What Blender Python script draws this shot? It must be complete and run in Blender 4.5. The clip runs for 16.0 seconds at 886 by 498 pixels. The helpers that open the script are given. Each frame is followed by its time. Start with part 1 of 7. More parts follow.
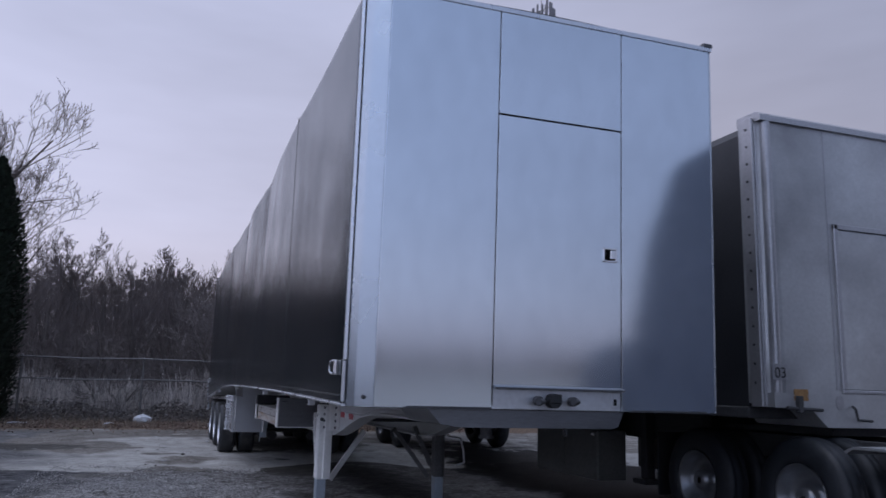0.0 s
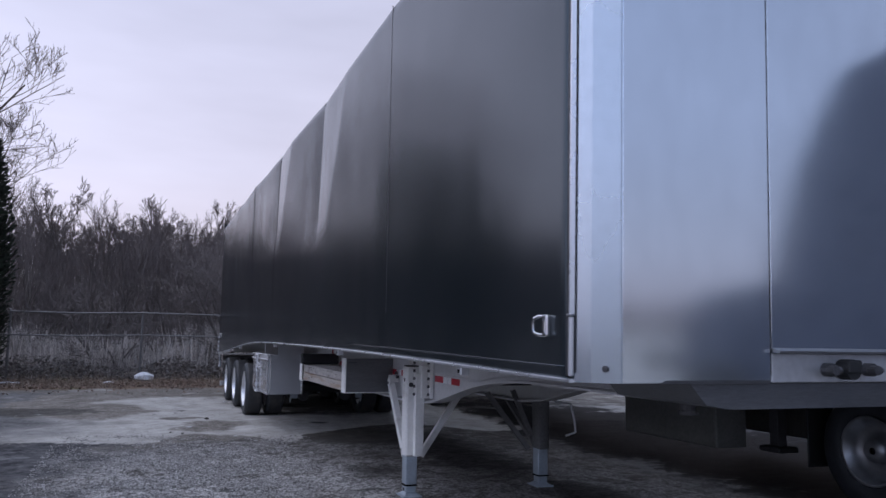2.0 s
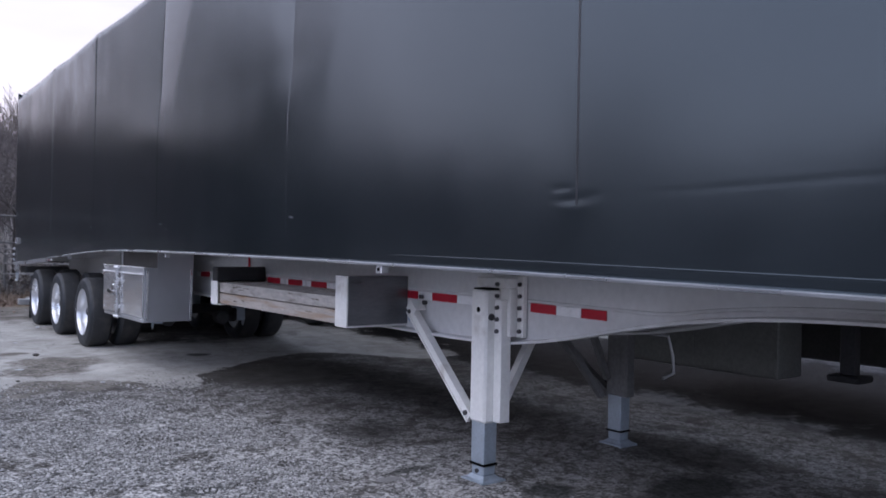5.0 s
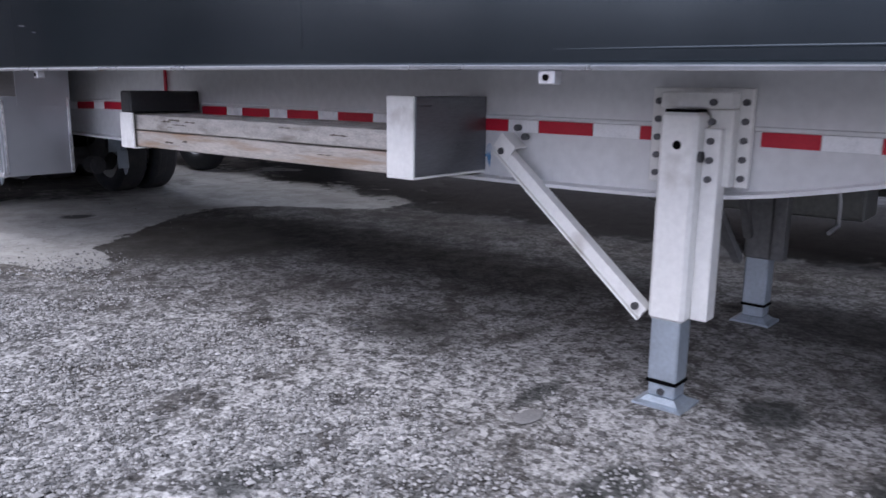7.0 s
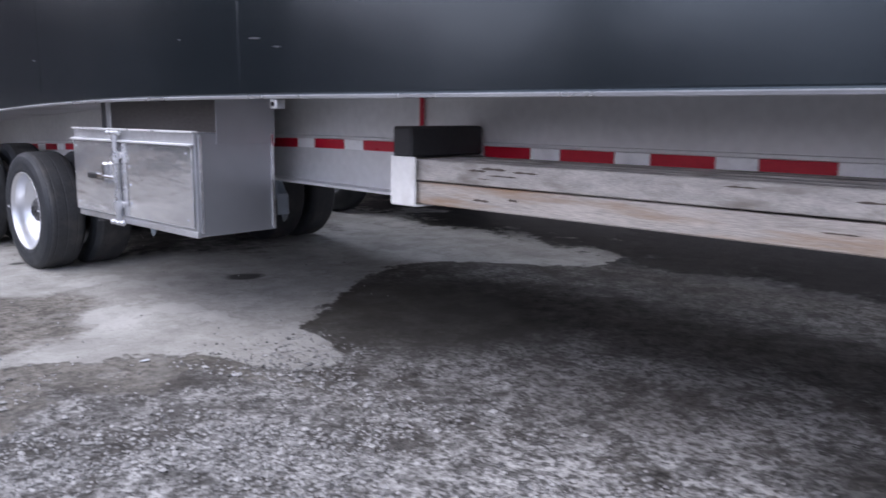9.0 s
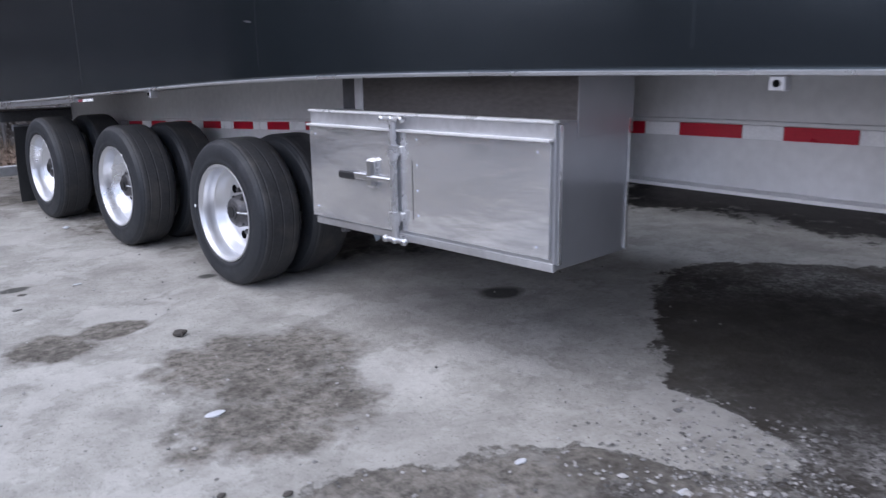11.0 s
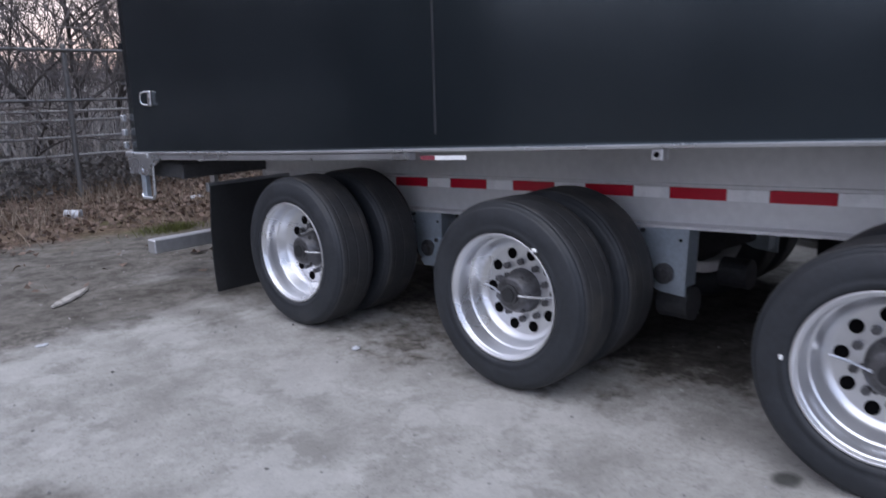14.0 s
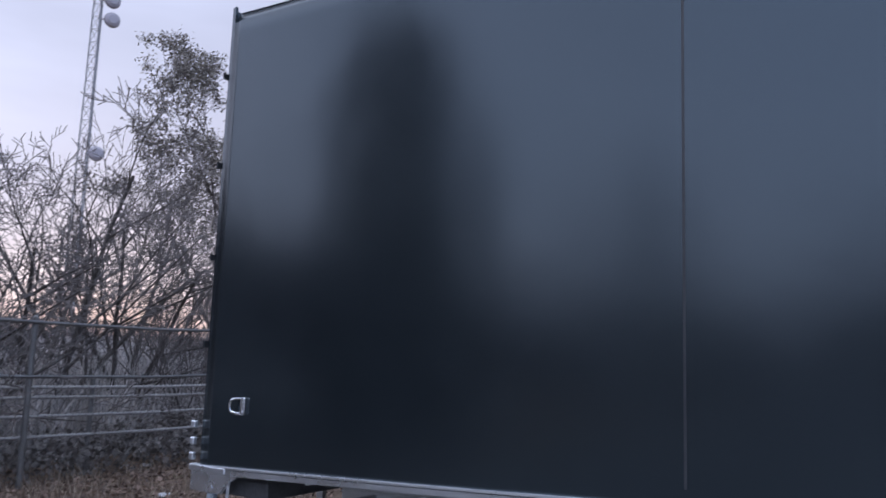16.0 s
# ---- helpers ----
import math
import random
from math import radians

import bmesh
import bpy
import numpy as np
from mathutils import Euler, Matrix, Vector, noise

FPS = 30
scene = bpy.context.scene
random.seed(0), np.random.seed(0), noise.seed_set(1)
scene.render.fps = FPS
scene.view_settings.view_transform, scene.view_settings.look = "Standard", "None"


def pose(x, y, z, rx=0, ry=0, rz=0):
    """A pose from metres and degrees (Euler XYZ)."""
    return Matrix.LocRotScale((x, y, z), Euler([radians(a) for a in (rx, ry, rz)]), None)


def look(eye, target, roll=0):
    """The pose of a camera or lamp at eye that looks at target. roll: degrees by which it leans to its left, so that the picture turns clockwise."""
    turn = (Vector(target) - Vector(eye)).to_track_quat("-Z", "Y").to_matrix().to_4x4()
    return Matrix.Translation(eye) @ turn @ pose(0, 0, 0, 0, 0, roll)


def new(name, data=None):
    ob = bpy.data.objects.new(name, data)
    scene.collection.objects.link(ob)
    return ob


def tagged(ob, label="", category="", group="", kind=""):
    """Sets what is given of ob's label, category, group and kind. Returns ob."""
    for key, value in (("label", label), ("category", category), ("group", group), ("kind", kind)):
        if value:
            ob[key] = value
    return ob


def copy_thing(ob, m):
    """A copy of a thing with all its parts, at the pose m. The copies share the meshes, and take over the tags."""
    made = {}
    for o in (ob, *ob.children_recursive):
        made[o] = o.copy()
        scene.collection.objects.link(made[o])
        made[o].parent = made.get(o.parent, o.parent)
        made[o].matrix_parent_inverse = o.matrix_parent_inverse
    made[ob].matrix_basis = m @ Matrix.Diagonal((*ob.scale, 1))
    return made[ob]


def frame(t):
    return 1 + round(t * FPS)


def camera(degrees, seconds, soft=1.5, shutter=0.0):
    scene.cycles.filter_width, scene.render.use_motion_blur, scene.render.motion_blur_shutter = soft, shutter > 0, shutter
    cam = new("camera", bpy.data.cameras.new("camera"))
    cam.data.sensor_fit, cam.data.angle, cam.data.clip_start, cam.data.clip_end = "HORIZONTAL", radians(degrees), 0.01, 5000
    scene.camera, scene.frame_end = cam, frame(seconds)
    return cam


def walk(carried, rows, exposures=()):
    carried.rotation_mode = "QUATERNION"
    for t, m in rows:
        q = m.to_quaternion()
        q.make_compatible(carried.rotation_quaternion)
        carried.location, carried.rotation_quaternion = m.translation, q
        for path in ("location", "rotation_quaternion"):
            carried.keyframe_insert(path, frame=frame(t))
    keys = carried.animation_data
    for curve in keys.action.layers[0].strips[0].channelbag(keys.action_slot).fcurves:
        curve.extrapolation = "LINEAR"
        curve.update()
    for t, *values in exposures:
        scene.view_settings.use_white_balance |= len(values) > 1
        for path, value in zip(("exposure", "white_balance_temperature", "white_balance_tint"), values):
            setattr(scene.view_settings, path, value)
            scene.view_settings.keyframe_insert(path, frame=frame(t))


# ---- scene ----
cam = camera(59.2, 16.0, soft=1.5, shutter=0.3)
EXPOSURES = [(0.0, -0.43, 6250, 12), (1.0, -0.65, 6250, 12), (1.5, -0.55, 6270, 12), (2.0, -0.08, 6450, 12), (2.6, -0.10, 6480, 12), (3.2, -0.02, 6550, 12), (5.4, 0.7, 6700, 11), (6.0, 1.0, 6850, 11), (7.0, 0.95, 6950, 12), (8.0, 0.85, 7000, 12), (9.5, 1.05, 7050, 12), (12.0, 0.6, 6900, 9), (12.5, 0.6, 6930, 9), (13.0, 0.45, 6950, 10), (14.0, 0.45, 6850, 10), (14.6, 0.7, 6650, 8), (15.0, 0.88, 6550, 7), (15.5, 0.63, 6200, 8), (16.0, 0.32, 6150, 9)]
PATH = [
    (0, (-0.988, -4.613, 1.379), (-0.347, -2.751, 1.731), 1.6),
    (0.5, (-1.124, -4.259, 1.353), (-0.543, -2.376, 1.695), 2.05),
    (1, (-1.272, -3.766, 1.384), (-0.697, -1.876, 1.695), 2.4),
    (1.5, (-1.47, -3.267, 1.4), (-0.83, -1.388, 1.639), 1.45),
    (2, (-1.607, -2.771, 1.428), (-0.903, -0.913, 1.656), 0.9),
    (2.5, (-1.806, -2.328, 1.42), (-1.036, -0.496, 1.649), 0.5),
    (3, (-1.954, -1.824, 1.425), (-1.109, -0.027, 1.658), 0.1),
    (3.2, (-1.995, -1.61, 1.427), (-1.13, 0.173, 1.684), 0.4),
    (5.3, (-2.385, 0.763, 1.397), (-1.111, 2.302, 1.314), 0.7),
    (5.5, (-2.35, 1.006, 1.351), (-1.042, 2.513, 1.211), 0.4),
    (6, (-2.31, 1.591, 1.293), (-0.909, 2.996, 1.048), 0.1),
    (6.5, (-2.21, 2.148, 1.268), (-0.749, 3.474, 0.939), 0.2),
    (7, (-2.113, 2.711, 1.258), (-0.616, 3.973, 0.849), 0.6),
    (7.5, (-2.027, 3.239, 1.242), (-0.5, 4.451, 0.795), 1.1),
    (8, (-1.922, 3.788, 1.255), (-0.388, 5.001, 0.834), 1.4),
    (8.5, (-1.981, 4.286, 1.255), (-0.473, 5.545, 0.88), 1.1),
    (9, (-2.055, 4.803, 1.266), (-0.614, 6.147, 0.924), 0.5),
    (9.5, (-2.1, 5.347, 1.269), (-0.744, 6.782, 0.948), 0.3),
    (9.7, (-2.122, 5.546, 1.26), (-0.795, 7.009, 0.939), 0.2),
    (11.8, (-2.249, 7.772, 1.426), (-0.857, 9.104, 0.888), -1.5),
    (12, (-2.255, 8.036, 1.38), (-0.846, 9.351, 0.846), -1.1),
    (12.5, (-2.27, 8.689, 1.344), (-0.851, 9.98, 0.78), -0.8),
    (13, (-2.406, 9.281, 1.367), (-1.008, 10.592, 0.797), -1.0),
    (13.5, (-2.538, 9.836, 1.425), (-1.133, 11.16, 0.904), -1.5),
    (14, (-2.587, 10.396, 1.489), (-1.156, 11.727, 1.064), -1.5),
    (14.5, (-2.718, 10.86, 1.535), (-1.25, 12.193, 1.274), -0.6),
    (15, (-2.85, 11.323, 1.595), (-1.347, 12.642, 1.562), 0.9),
    (15.5, (-3.06, 11.643, 1.679), (-1.51, 12.892, 1.864), 2.4),
    (16, (-3.274, 11.863, 1.755), (-1.627, 12.965, 2.024), 2.0),
]
walk(cam, [(t, look(eye, target, roll)) for t, eye, target, roll in PATH], EXPOSURES)

# ---- world and light ----
world = bpy.data.worlds.new("dusk_sky")
scene.world = world
world.use_nodes = True
wn, wl = world.node_tree.nodes, world.node_tree.links
wn.clear()
w_out = wn.new("ShaderNodeOutputWorld")
w_bg = wn.new("ShaderNodeBackground")
w_tc = wn.new("ShaderNodeTexCoord")
w_sep = wn.new("ShaderNodeSeparateXYZ")
w_ramp = wn.new("ShaderNodeValToRGB")
w_sky = wn.new("ShaderNodeTexSky")
w_sky.sky_type = "NISHITA"
w_sky.sun_disc = False
w_sky.sun_elevation = radians(4)
w_sky.sun_rotation = radians(32)
w_mix = wn.new("ShaderNodeMix")
w_mix.data_type = "RGBA"
w_mix.inputs[0].default_value = 0.005
w_noise = wn.new("ShaderNodeTexNoise")
w_noise.inputs["Scale"].default_value = 2.2
w_noise.inputs["Detail"].default_value = 4
w_map = wn.new("ShaderNodeMapping")
w_map.inputs["Scale"].default_value = (1, 1, 4)
w_cloud = wn.new("ShaderNodeMix")
w_cloud.data_type = "RGBA"
w_cloud.blend_type = "MULTIPLY"
w_cloud.inputs[0].default_value = 0.45
ramp = w_ramp.color_ramp
ramp.elements[0].position, ramp.elements[0].color = 0.0, (0.70, 0.58, 0.64, 1)
ramp.elements[1].position, ramp.elements[1].color = 1.0, (0.84, 0.90, 1.12, 1)
for p, c in ((0.07, (0.74, 0.69, 0.81, 1)), (0.2, (0.70, 0.70, 0.88, 1)), (0.45, (0.64, 0.67, 0.88, 1))):
    e = ramp.elements.new(p)
    e.color = c
wl.new(w_tc.outputs["Generated"], w_sep.inputs[0])
wl.new(w_sep.outputs["Z"], w_ramp.inputs[0])
wl.new(w_tc.outputs["Generated"], w_map.inputs[0])
wl.new(w_map.outputs[0], w_noise.inputs["Vector"])
w_east = wn.new("ShaderNodeMapRange")
w_east.inputs["From Min"].default_value, w_east.inputs["From Max"].default_value = 0.7, -0.7
wl.new(w_sep.outputs["Y"], w_east.inputs["Value"])
w_cool = wn.new("ShaderNodeMix")
w_cool.data_type, w_cool.blend_type = "RGBA", "MULTIPLY"
w_cool.inputs[7].default_value = (0.68, 0.80, 0.92, 1)
wl.new(w_east.outputs[0], w_cool.inputs[0])
wl.new(w_ramp.outputs[0], w_cool.inputs[6])
# the open west is brighter than the east
w_west = wn.new("ShaderNodeMapRange")
w_west.inputs["From Min"].default_value, w_west.inputs["From Max"].default_value = 0.6, -0.9
w_west.inputs["To Min"].default_value, w_west.inputs["To Max"].default_value = 0.86, 1.75
wl.new(w_sep.outputs["X"], w_west.inputs["Value"])
w_lift = wn.new("ShaderNodeMix")
w_lift.data_type, w_lift.blend_type = "RGBA", "MULTIPLY"
w_lift.inputs[0].default_value = 1.0
wl.new(w_cool.outputs[2], w_lift.inputs[6])
wl.new(w_west.outputs[0], w_lift.inputs[7])
wl.new(w_lift.outputs[2], w_cloud.inputs[6])
wl.new(w_noise.outputs["Fac"], w_cloud.inputs[7])
wl.new(w_cloud.outputs[2], w_mix.inputs[6])
wl.new(w_sky.outputs[0], w_mix.inputs[7])
wl.new(w_mix.outputs[2], w_bg.inputs[0])
w_bg.inputs[1].default_value = 1.15
wl.new(w_bg.outputs[0], w_out.inputs[0])

sun_data = bpy.data.lights.new("sun", "SUN")
sun_data.energy = 0.6
sun_data.angle = radians(60)
sun_data.color = (1.0, 0.93, 0.90)
sun = new("sun", sun_data)
sun.matrix_world = look((-12, -6, 22), (0, 0, 0))

# ---- materials ----


def mat(name, base, rough=0.6, metal=0.0, vary=0.25, scale=6.0, fine=60.0, bump=0.1, dist=0.01, spec=0.5, stain=None, stain_scale=1.5,
        stain_cut=(0.5, 0.7), stretch=(1, 1, 1), rvary=0.1, island=0.0, stain_detail=8):
    """A painted, metal or earthy surface: base colour with two scales of variation, stains, uneven gloss and fine relief."""
    m = bpy.data.materials.new(name)
    m.use_nodes = True
    n, l = m.node_tree.nodes, m.node_tree.links
    b = n["Principled BSDF"]
    tc = n.new("ShaderNodeTexCoord")
    mp = n.new("ShaderNodeMapping")
    mp.inputs["Scale"].default_value = stretch
    l.new(tc.outputs["Object"], mp.inputs[0])
    n1 = n.new("ShaderNodeTexNoise")
    n1.inputs["Scale"].default_value, n1.inputs["Detail"].default_value = scale, 6
    n2 = n.new("ShaderNodeTexNoise")
    n2.inputs["Scale"].default_value, n2.inputs["Detail"].default_value = fine, 3
    l.new(mp.outputs[0], n1.inputs["Vector"])
    l.new(mp.outputs[0], n2.inputs["Vector"])
    add = n.new("ShaderNodeMath")
    add.operation = "ADD"
    l.new(n1.outputs["Fac"], add.inputs[0])
    l.new(n2.outputs["Fac"], add.inputs[1])
    rng = n.new("ShaderNodeMapRange")
    rng.inputs["From Min"].default_value, rng.inputs["From Max"].default_value = 0.6, 1.4
    rng.inputs["To Min"].default_value, rng.inputs["To Max"].default_value = 1 - vary, 1 + vary
    l.new(add.outputs[0], rng.inputs["Value"])
    mul = n.new("ShaderNodeMix")
    mul.data_type, mul.blend_type = "RGBA", "MULTIPLY"
    mul.inputs[0].default_value = 1.0
    mul.inputs[6].default_value = (*base, 1)
    l.new(rng.outputs[0], mul.inputs[7])
    col = mul.outputs[2]
    if stain:
        ns = n.new("ShaderNodeTexNoise")
        ns.inputs["Scale"].default_value, ns.inputs["Detail"].default_value = stain_scale, stain_detail
        l.new(mp.outputs[0], ns.inputs["Vector"])
        sr = n.new("ShaderNodeMapRange")
        sr.inputs["From Min"].default_value, sr.inputs["From Max"].default_value = stain_cut
        l.new(ns.outputs["Fac"], sr.inputs["Value"])
        mx = n.new("ShaderNodeMix")
        mx.data_type = "RGBA"
        l.new(sr.outputs[0], mx.inputs[0])
        l.new(col, mx.inputs[6])
        mx.inputs[7].default_value = (*stain, 1)
        col = mx.outputs[2]
    if island:
        ge = n.new("ShaderNodeNewGeometry")
        ir = n.new("ShaderNodeMapRange")
        ir.inputs["To Min"].default_value, ir.inputs["To Max"].default_value = 1 - island, 1 + island
        l.new(ge.outputs["Random Per Island"], ir.inputs["Value"])
        im = n.new("ShaderNodeMix")
        im.data_type, im.blend_type = "RGBA", "MULTIPLY"
        im.inputs[0].default_value = 1.0
        l.new(col, im.inputs[6])
        l.new(ir.outputs[0], im.inputs[7])
        col = im.outputs[2]
    l.new(col, b.inputs["Base Color"])
    b.inputs["Metallic"].default_value = metal
    b.inputs["Specular IOR Level"].default_value = spec
    rr = n.new("ShaderNodeMapRange")
    rr.inputs["From Min"].default_value, rr.inputs["From Max"].default_value = 0.3, 0.7
    rr.inputs["To Min"].default_value, rr.inputs["To Max"].default_value = max(0.02, rough - rvary), min(1, rough + rvary)
    l.new(n1.outputs["Fac"], rr.inputs["Value"])
    l.new(rr.outputs[0], b.inputs["Roughness"])
    if bump:
        bp = n.new("ShaderNodeBump")
        bp.inputs["Strength"].default_value, bp.inputs["Distance"].default_value = bump, dist
        l.new(add.outputs[0], bp.inputs["Height"])
        l.new(bp.outputs[0], b.inputs["Normal"])
    return m


M_TARP = mat("black_vinyl", (0.012, 0.0155, 0.019), 0.195, spec=1.0, scale=0.7, fine=5, bump=0.03, dist=0.02, vary=0.15, rvary=0.05)
M_TARP.node_tree.nodes["Principled BSDF"].inputs["Specular Tint"].default_value = (0.72, 0.89, 1.0, 1)
# the stain tone paints cloudy, wavy reflections into the box doors' colour
M_BOX = mat("polished_box_aluminium", (0.90, 0.905, 0.915), 0.18, metal=0.8, vary=0.03, scale=1.3, fine=3.5, bump=0.16, dist=0.03, rvary=0.06, stain=(0.46, 0.48, 0.53), stain_scale=1.6, stain_cut=(0.46, 0.72), stain_detail=4, stretch=(1, 0.8, 2.4))
M_BLUE = mat("smeared_blue_paint", (0.09, 0.27, 0.52), 0.6, vary=0.3, scale=20, fine=90, bump=0.05, stain=(0.55, 0.60, 0.66), stain_scale=26, stain_cut=(0.46, 0.62))
M_DARKSTONE = mat("dark_stone", (0.075, 0.068, 0.062), 0.85, vary=0.35, scale=30, fine=120, bump=0.3)
M_SCUFF = mat("dusty_scuff", (0.075, 0.08, 0.09), 0.5, vary=0.4, scale=25, fine=120, bump=0.05)
M_SEAM = mat("tarp_seam_vinyl", (0.026, 0.028, 0.033), 0.45, scale=3, fine=40)
M_PANEL = mat("brushed_aluminium_panel", (0.75, 0.81, 0.87), 0.13, metal=1.0, vary=0.05, scale=0.9, fine=7, bump=0.035, dist=0.004, stretch=(1, 1, 0.6), rvary=0.03)
M_TRIM = mat("anodised_trim", (0.72, 0.74, 0.78), 0.3, metal=0.9, vary=0.08, scale=3, fine=80, bump=0.03)
M_ALU = mat("weathered_aluminium", (0.62, 0.63, 0.65), 0.42, metal=0.75, vary=0.14, scale=2.5, fine=30, bump=0.05, stain=(0.36, 0.35, 0.35), stain_scale=1.2, stain_cut=(0.52, 0.75))
M_BEAM = mat("mill_finish_beam", (0.70, 0.706, 0.71), 0.40, metal=0.22, vary=0.1, scale=1.6, fine=22, bump=0.04, stain=(0.56, 0.55, 0.53), stain_scale=0.9, stain_cut=(0.5, 0.8))
M_SHEET = mat("dull_sheet_metal", (0.33, 0.34, 0.36), 0.35, metal=0.8, vary=0.15, scale=2, fine=25, bump=0.06)
M_DULL = mat("dark_brushed_sheet", (0.17, 0.175, 0.185), 0.35, metal=0.85, vary=0.2, scale=2, fine=25, bump=0.06, stretch=(1, 1, 8))
# base colour dark and brownish to carry the deck's shade on the riser
M_RISER = mat("shaded_riser_sheet", (0.135, 0.128, 0.125), 0.38, metal=0.8, vary=0.25, scale=2, fine=25, bump=0.05, stretch=(1, 1, 3))
M_POLISH = mat("polished_aluminium", (0.70, 0.71, 0.735), 0.31, metal=0.82, vary=0.06, scale=3.2, fine=14, bump=0.015, dist=0.01, rvary=0.08)
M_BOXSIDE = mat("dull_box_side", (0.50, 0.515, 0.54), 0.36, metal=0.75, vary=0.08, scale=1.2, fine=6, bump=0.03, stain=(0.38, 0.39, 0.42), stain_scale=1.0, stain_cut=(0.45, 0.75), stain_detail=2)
M_EDGE = mat("bright_folded_edge", (0.90, 0.905, 0.915), 0.34, metal=0.35, vary=0.08, scale=5, fine=50, bump=0.03)
M_ROD = mat("dull_zinc_rod", (0.66, 0.67, 0.69), 0.30, metal=0.9, vary=0.15, scale=14, fine=60, bump=0.08)
M_CHROME = mat("bright_steel", (0.78, 0.79, 0.81), 0.16, metal=1.0, vary=0.06, scale=14, fine=60, bump=0.05, rvary=0.05)
M_WHITE = mat("white_leg_paint", (0.83, 0.825, 0.80), 0.45, vary=0.08, scale=5, fine=40, bump=0.06, stain=(0.42, 0.38, 0.33), stain_scale=4, stain_cut=(0.62, 0.8))
M_LEGGREY = mat("dark_grey_leg_steel", (0.15, 0.15, 0.15), 0.6, vary=0.3, scale=5, fine=40, bump=0.08)
M_CORNER = mat("anodised_corner_post", (0.56, 0.62, 0.68), 0.24, metal=0.85, vary=0.06, scale=1.2, fine=20, bump=0)
M_GALV = mat("galvanised_steel", (0.48, 0.55, 0.62), 0.38, metal=0.6, vary=0.15, scale=12, fine=60, bump=0.05)
M_DARK = mat("dark_chassis_steel", (0.055, 0.056, 0.06), 0.6, vary=0.4, scale=6, fine=40, bump=0.1)
M_OLIVE = mat("grey_box_steel", (0.17, 0.172, 0.16), 0.5, vary=0.25, scale=3, fine=30, bump=0.06)
M_RUBBER = mat("tyre_rubber", (0.020, 0.0235, 0.029), 0.55, vary=0.3, scale=7, fine=50, bump=0.12, dist=0.006, stain=(0.048, 0.051, 0.058), stain_scale=5, stain_cut=(0.55, 0.8))
M_TREAD = mat("worn_dusty_tread", (0.036, 0.037, 0.040), 0.65, vary=0.35, scale=9, fine=60, bump=0.15, dist=0.006, stain=(0.07, 0.066, 0.062), stain_scale=7, stain_cut=(0.5, 0.75))
M_FLAP = mat("mud_flap_rubber", (0.018, 0.019, 0.021), 0.55, vary=0.3, scale=6, fine=50, bump=0.1)
M_HUB = mat("greasy_hub_iron", (0.115, 0.115, 0.122), 0.45, metal=0.7, vary=0.4, scale=18, fine=80, bump=0.15)
M_HOLE = mat("hole_black", (0.003, 0.003, 0.0035), 0.9, bump=0, spec=0.05)
M_RED = mat("red_reflective_tape", (0.50, 0.008, 0.030), 0.35, vary=0.15, scale=9, fine=120, bump=0.04)
M_OLDRED = mat("faded_red_tape", (0.24, 0.05, 0.07), 0.5, vary=0.3, scale=14, fine=120, bump=0.04)
M_WTAPE = mat("white_reflective_tape", (0.92, 0.93, 0.94), 0.3, vary=0.1, scale=9, fine=120, bump=0.04)
M_WOOD = mat("weathered_lumber", (0.45, 0.425, 0.395), 0.8, vary=0.35, scale=5, fine=40, bump=0.4, dist=0.006, stretch=(6, 1.9, 6), stain=(0.25, 0.225, 0.20), stain_scale=2.8, stain_cut=(0.50, 0.68))
M_CRACK = mat("dark_split_wood", (0.11, 0.09, 0.075), 0.9, vary=0.4, scale=30, fine=120, bump=0.2)
M_PINE = mat("fresh_pine_lumber", (0.45, 0.413, 0.375), 0.75, vary=0.35, scale=5, fine=40, bump=0.35, dist=0.006, stretch=(6, 0.55, 6), stain=(0.33, 0.22, 0.14), stain_scale=2.4, stain_cut=(0.50, 0.66))
M_BLOCK = mat("black_rubber_block", (0.022, 0.022, 0.024), 0.6, vary=0.3, scale=9, fine=50, bump=0.2)
M_GREY = mat("grey_trailer_paint", (0.58, 0.59, 0.60), 0.38, metal=0.5, vary=0.12, scale=1.2, fine=30, bump=0.05, stain=(0.26, 0.26, 0.27), stain_scale=0.9, stain_cut=(0.5, 0.8))
M_GTRIM = mat("grey_trailer_trim", (0.46, 0.46, 0.48), 0.4, metal=0.7, vary=0.15, scale=3, fine=40, bump=0.05)
M_RUST = mat("rust_stain", (0.33, 0.19, 0.08), 0.8, vary=0.4, scale=12, fine=60, bump=0.2)
M_INK = mat("black_lettering", (0.012, 0.012, 0.014), 0.6, bump=0)
M_CAB = mat("dark_blue_cab_paint", (0.07, 0.085, 0.12), 0.3, vary=0.15, scale=2, fine=30, bump=0.02)
M_BARK = mat("grey_brown_bark", (0.10, 0.088, 0.082), 0.9, vary=0.4, scale=5, fine=40, bump=0.4, dist=0.02)
M_TWIG = mat("bare_twigs", (0.125, 0.106, 0.104), 0.9, vary=0.35, scale=2, fine=20, bump=0)
M_SHRUB = mat("grey_shrub_twigs", (0.16, 0.14, 0.136), 0.9, vary=0.35, scale=2, fine=20, bump=0)
M_BRUSH = mat("dry_brush", (0.54, 0.50, 0.475), 0.95, vary=0.4, scale=1.5, fine=12, bump=0, island=0.4)
M_FARWOOD = mat("distant_bare_wood", (0.19, 0.165, 0.165), 0.95, vary=0.3, scale=0.4, fine=4, bump=0, island=0.35)
M_EVERGREEN = mat("evergreen_foliage", (0.022, 0.034, 0.022), 0.85, vary=0.4, scale=3, fine=25, bump=0, island=0.45)
M_OLDLEAF = mat("withered_leaves", (0.17, 0.15, 0.13), 0.85, vary=0.3, scale=3, fine=20, bump=0, island=0.5)
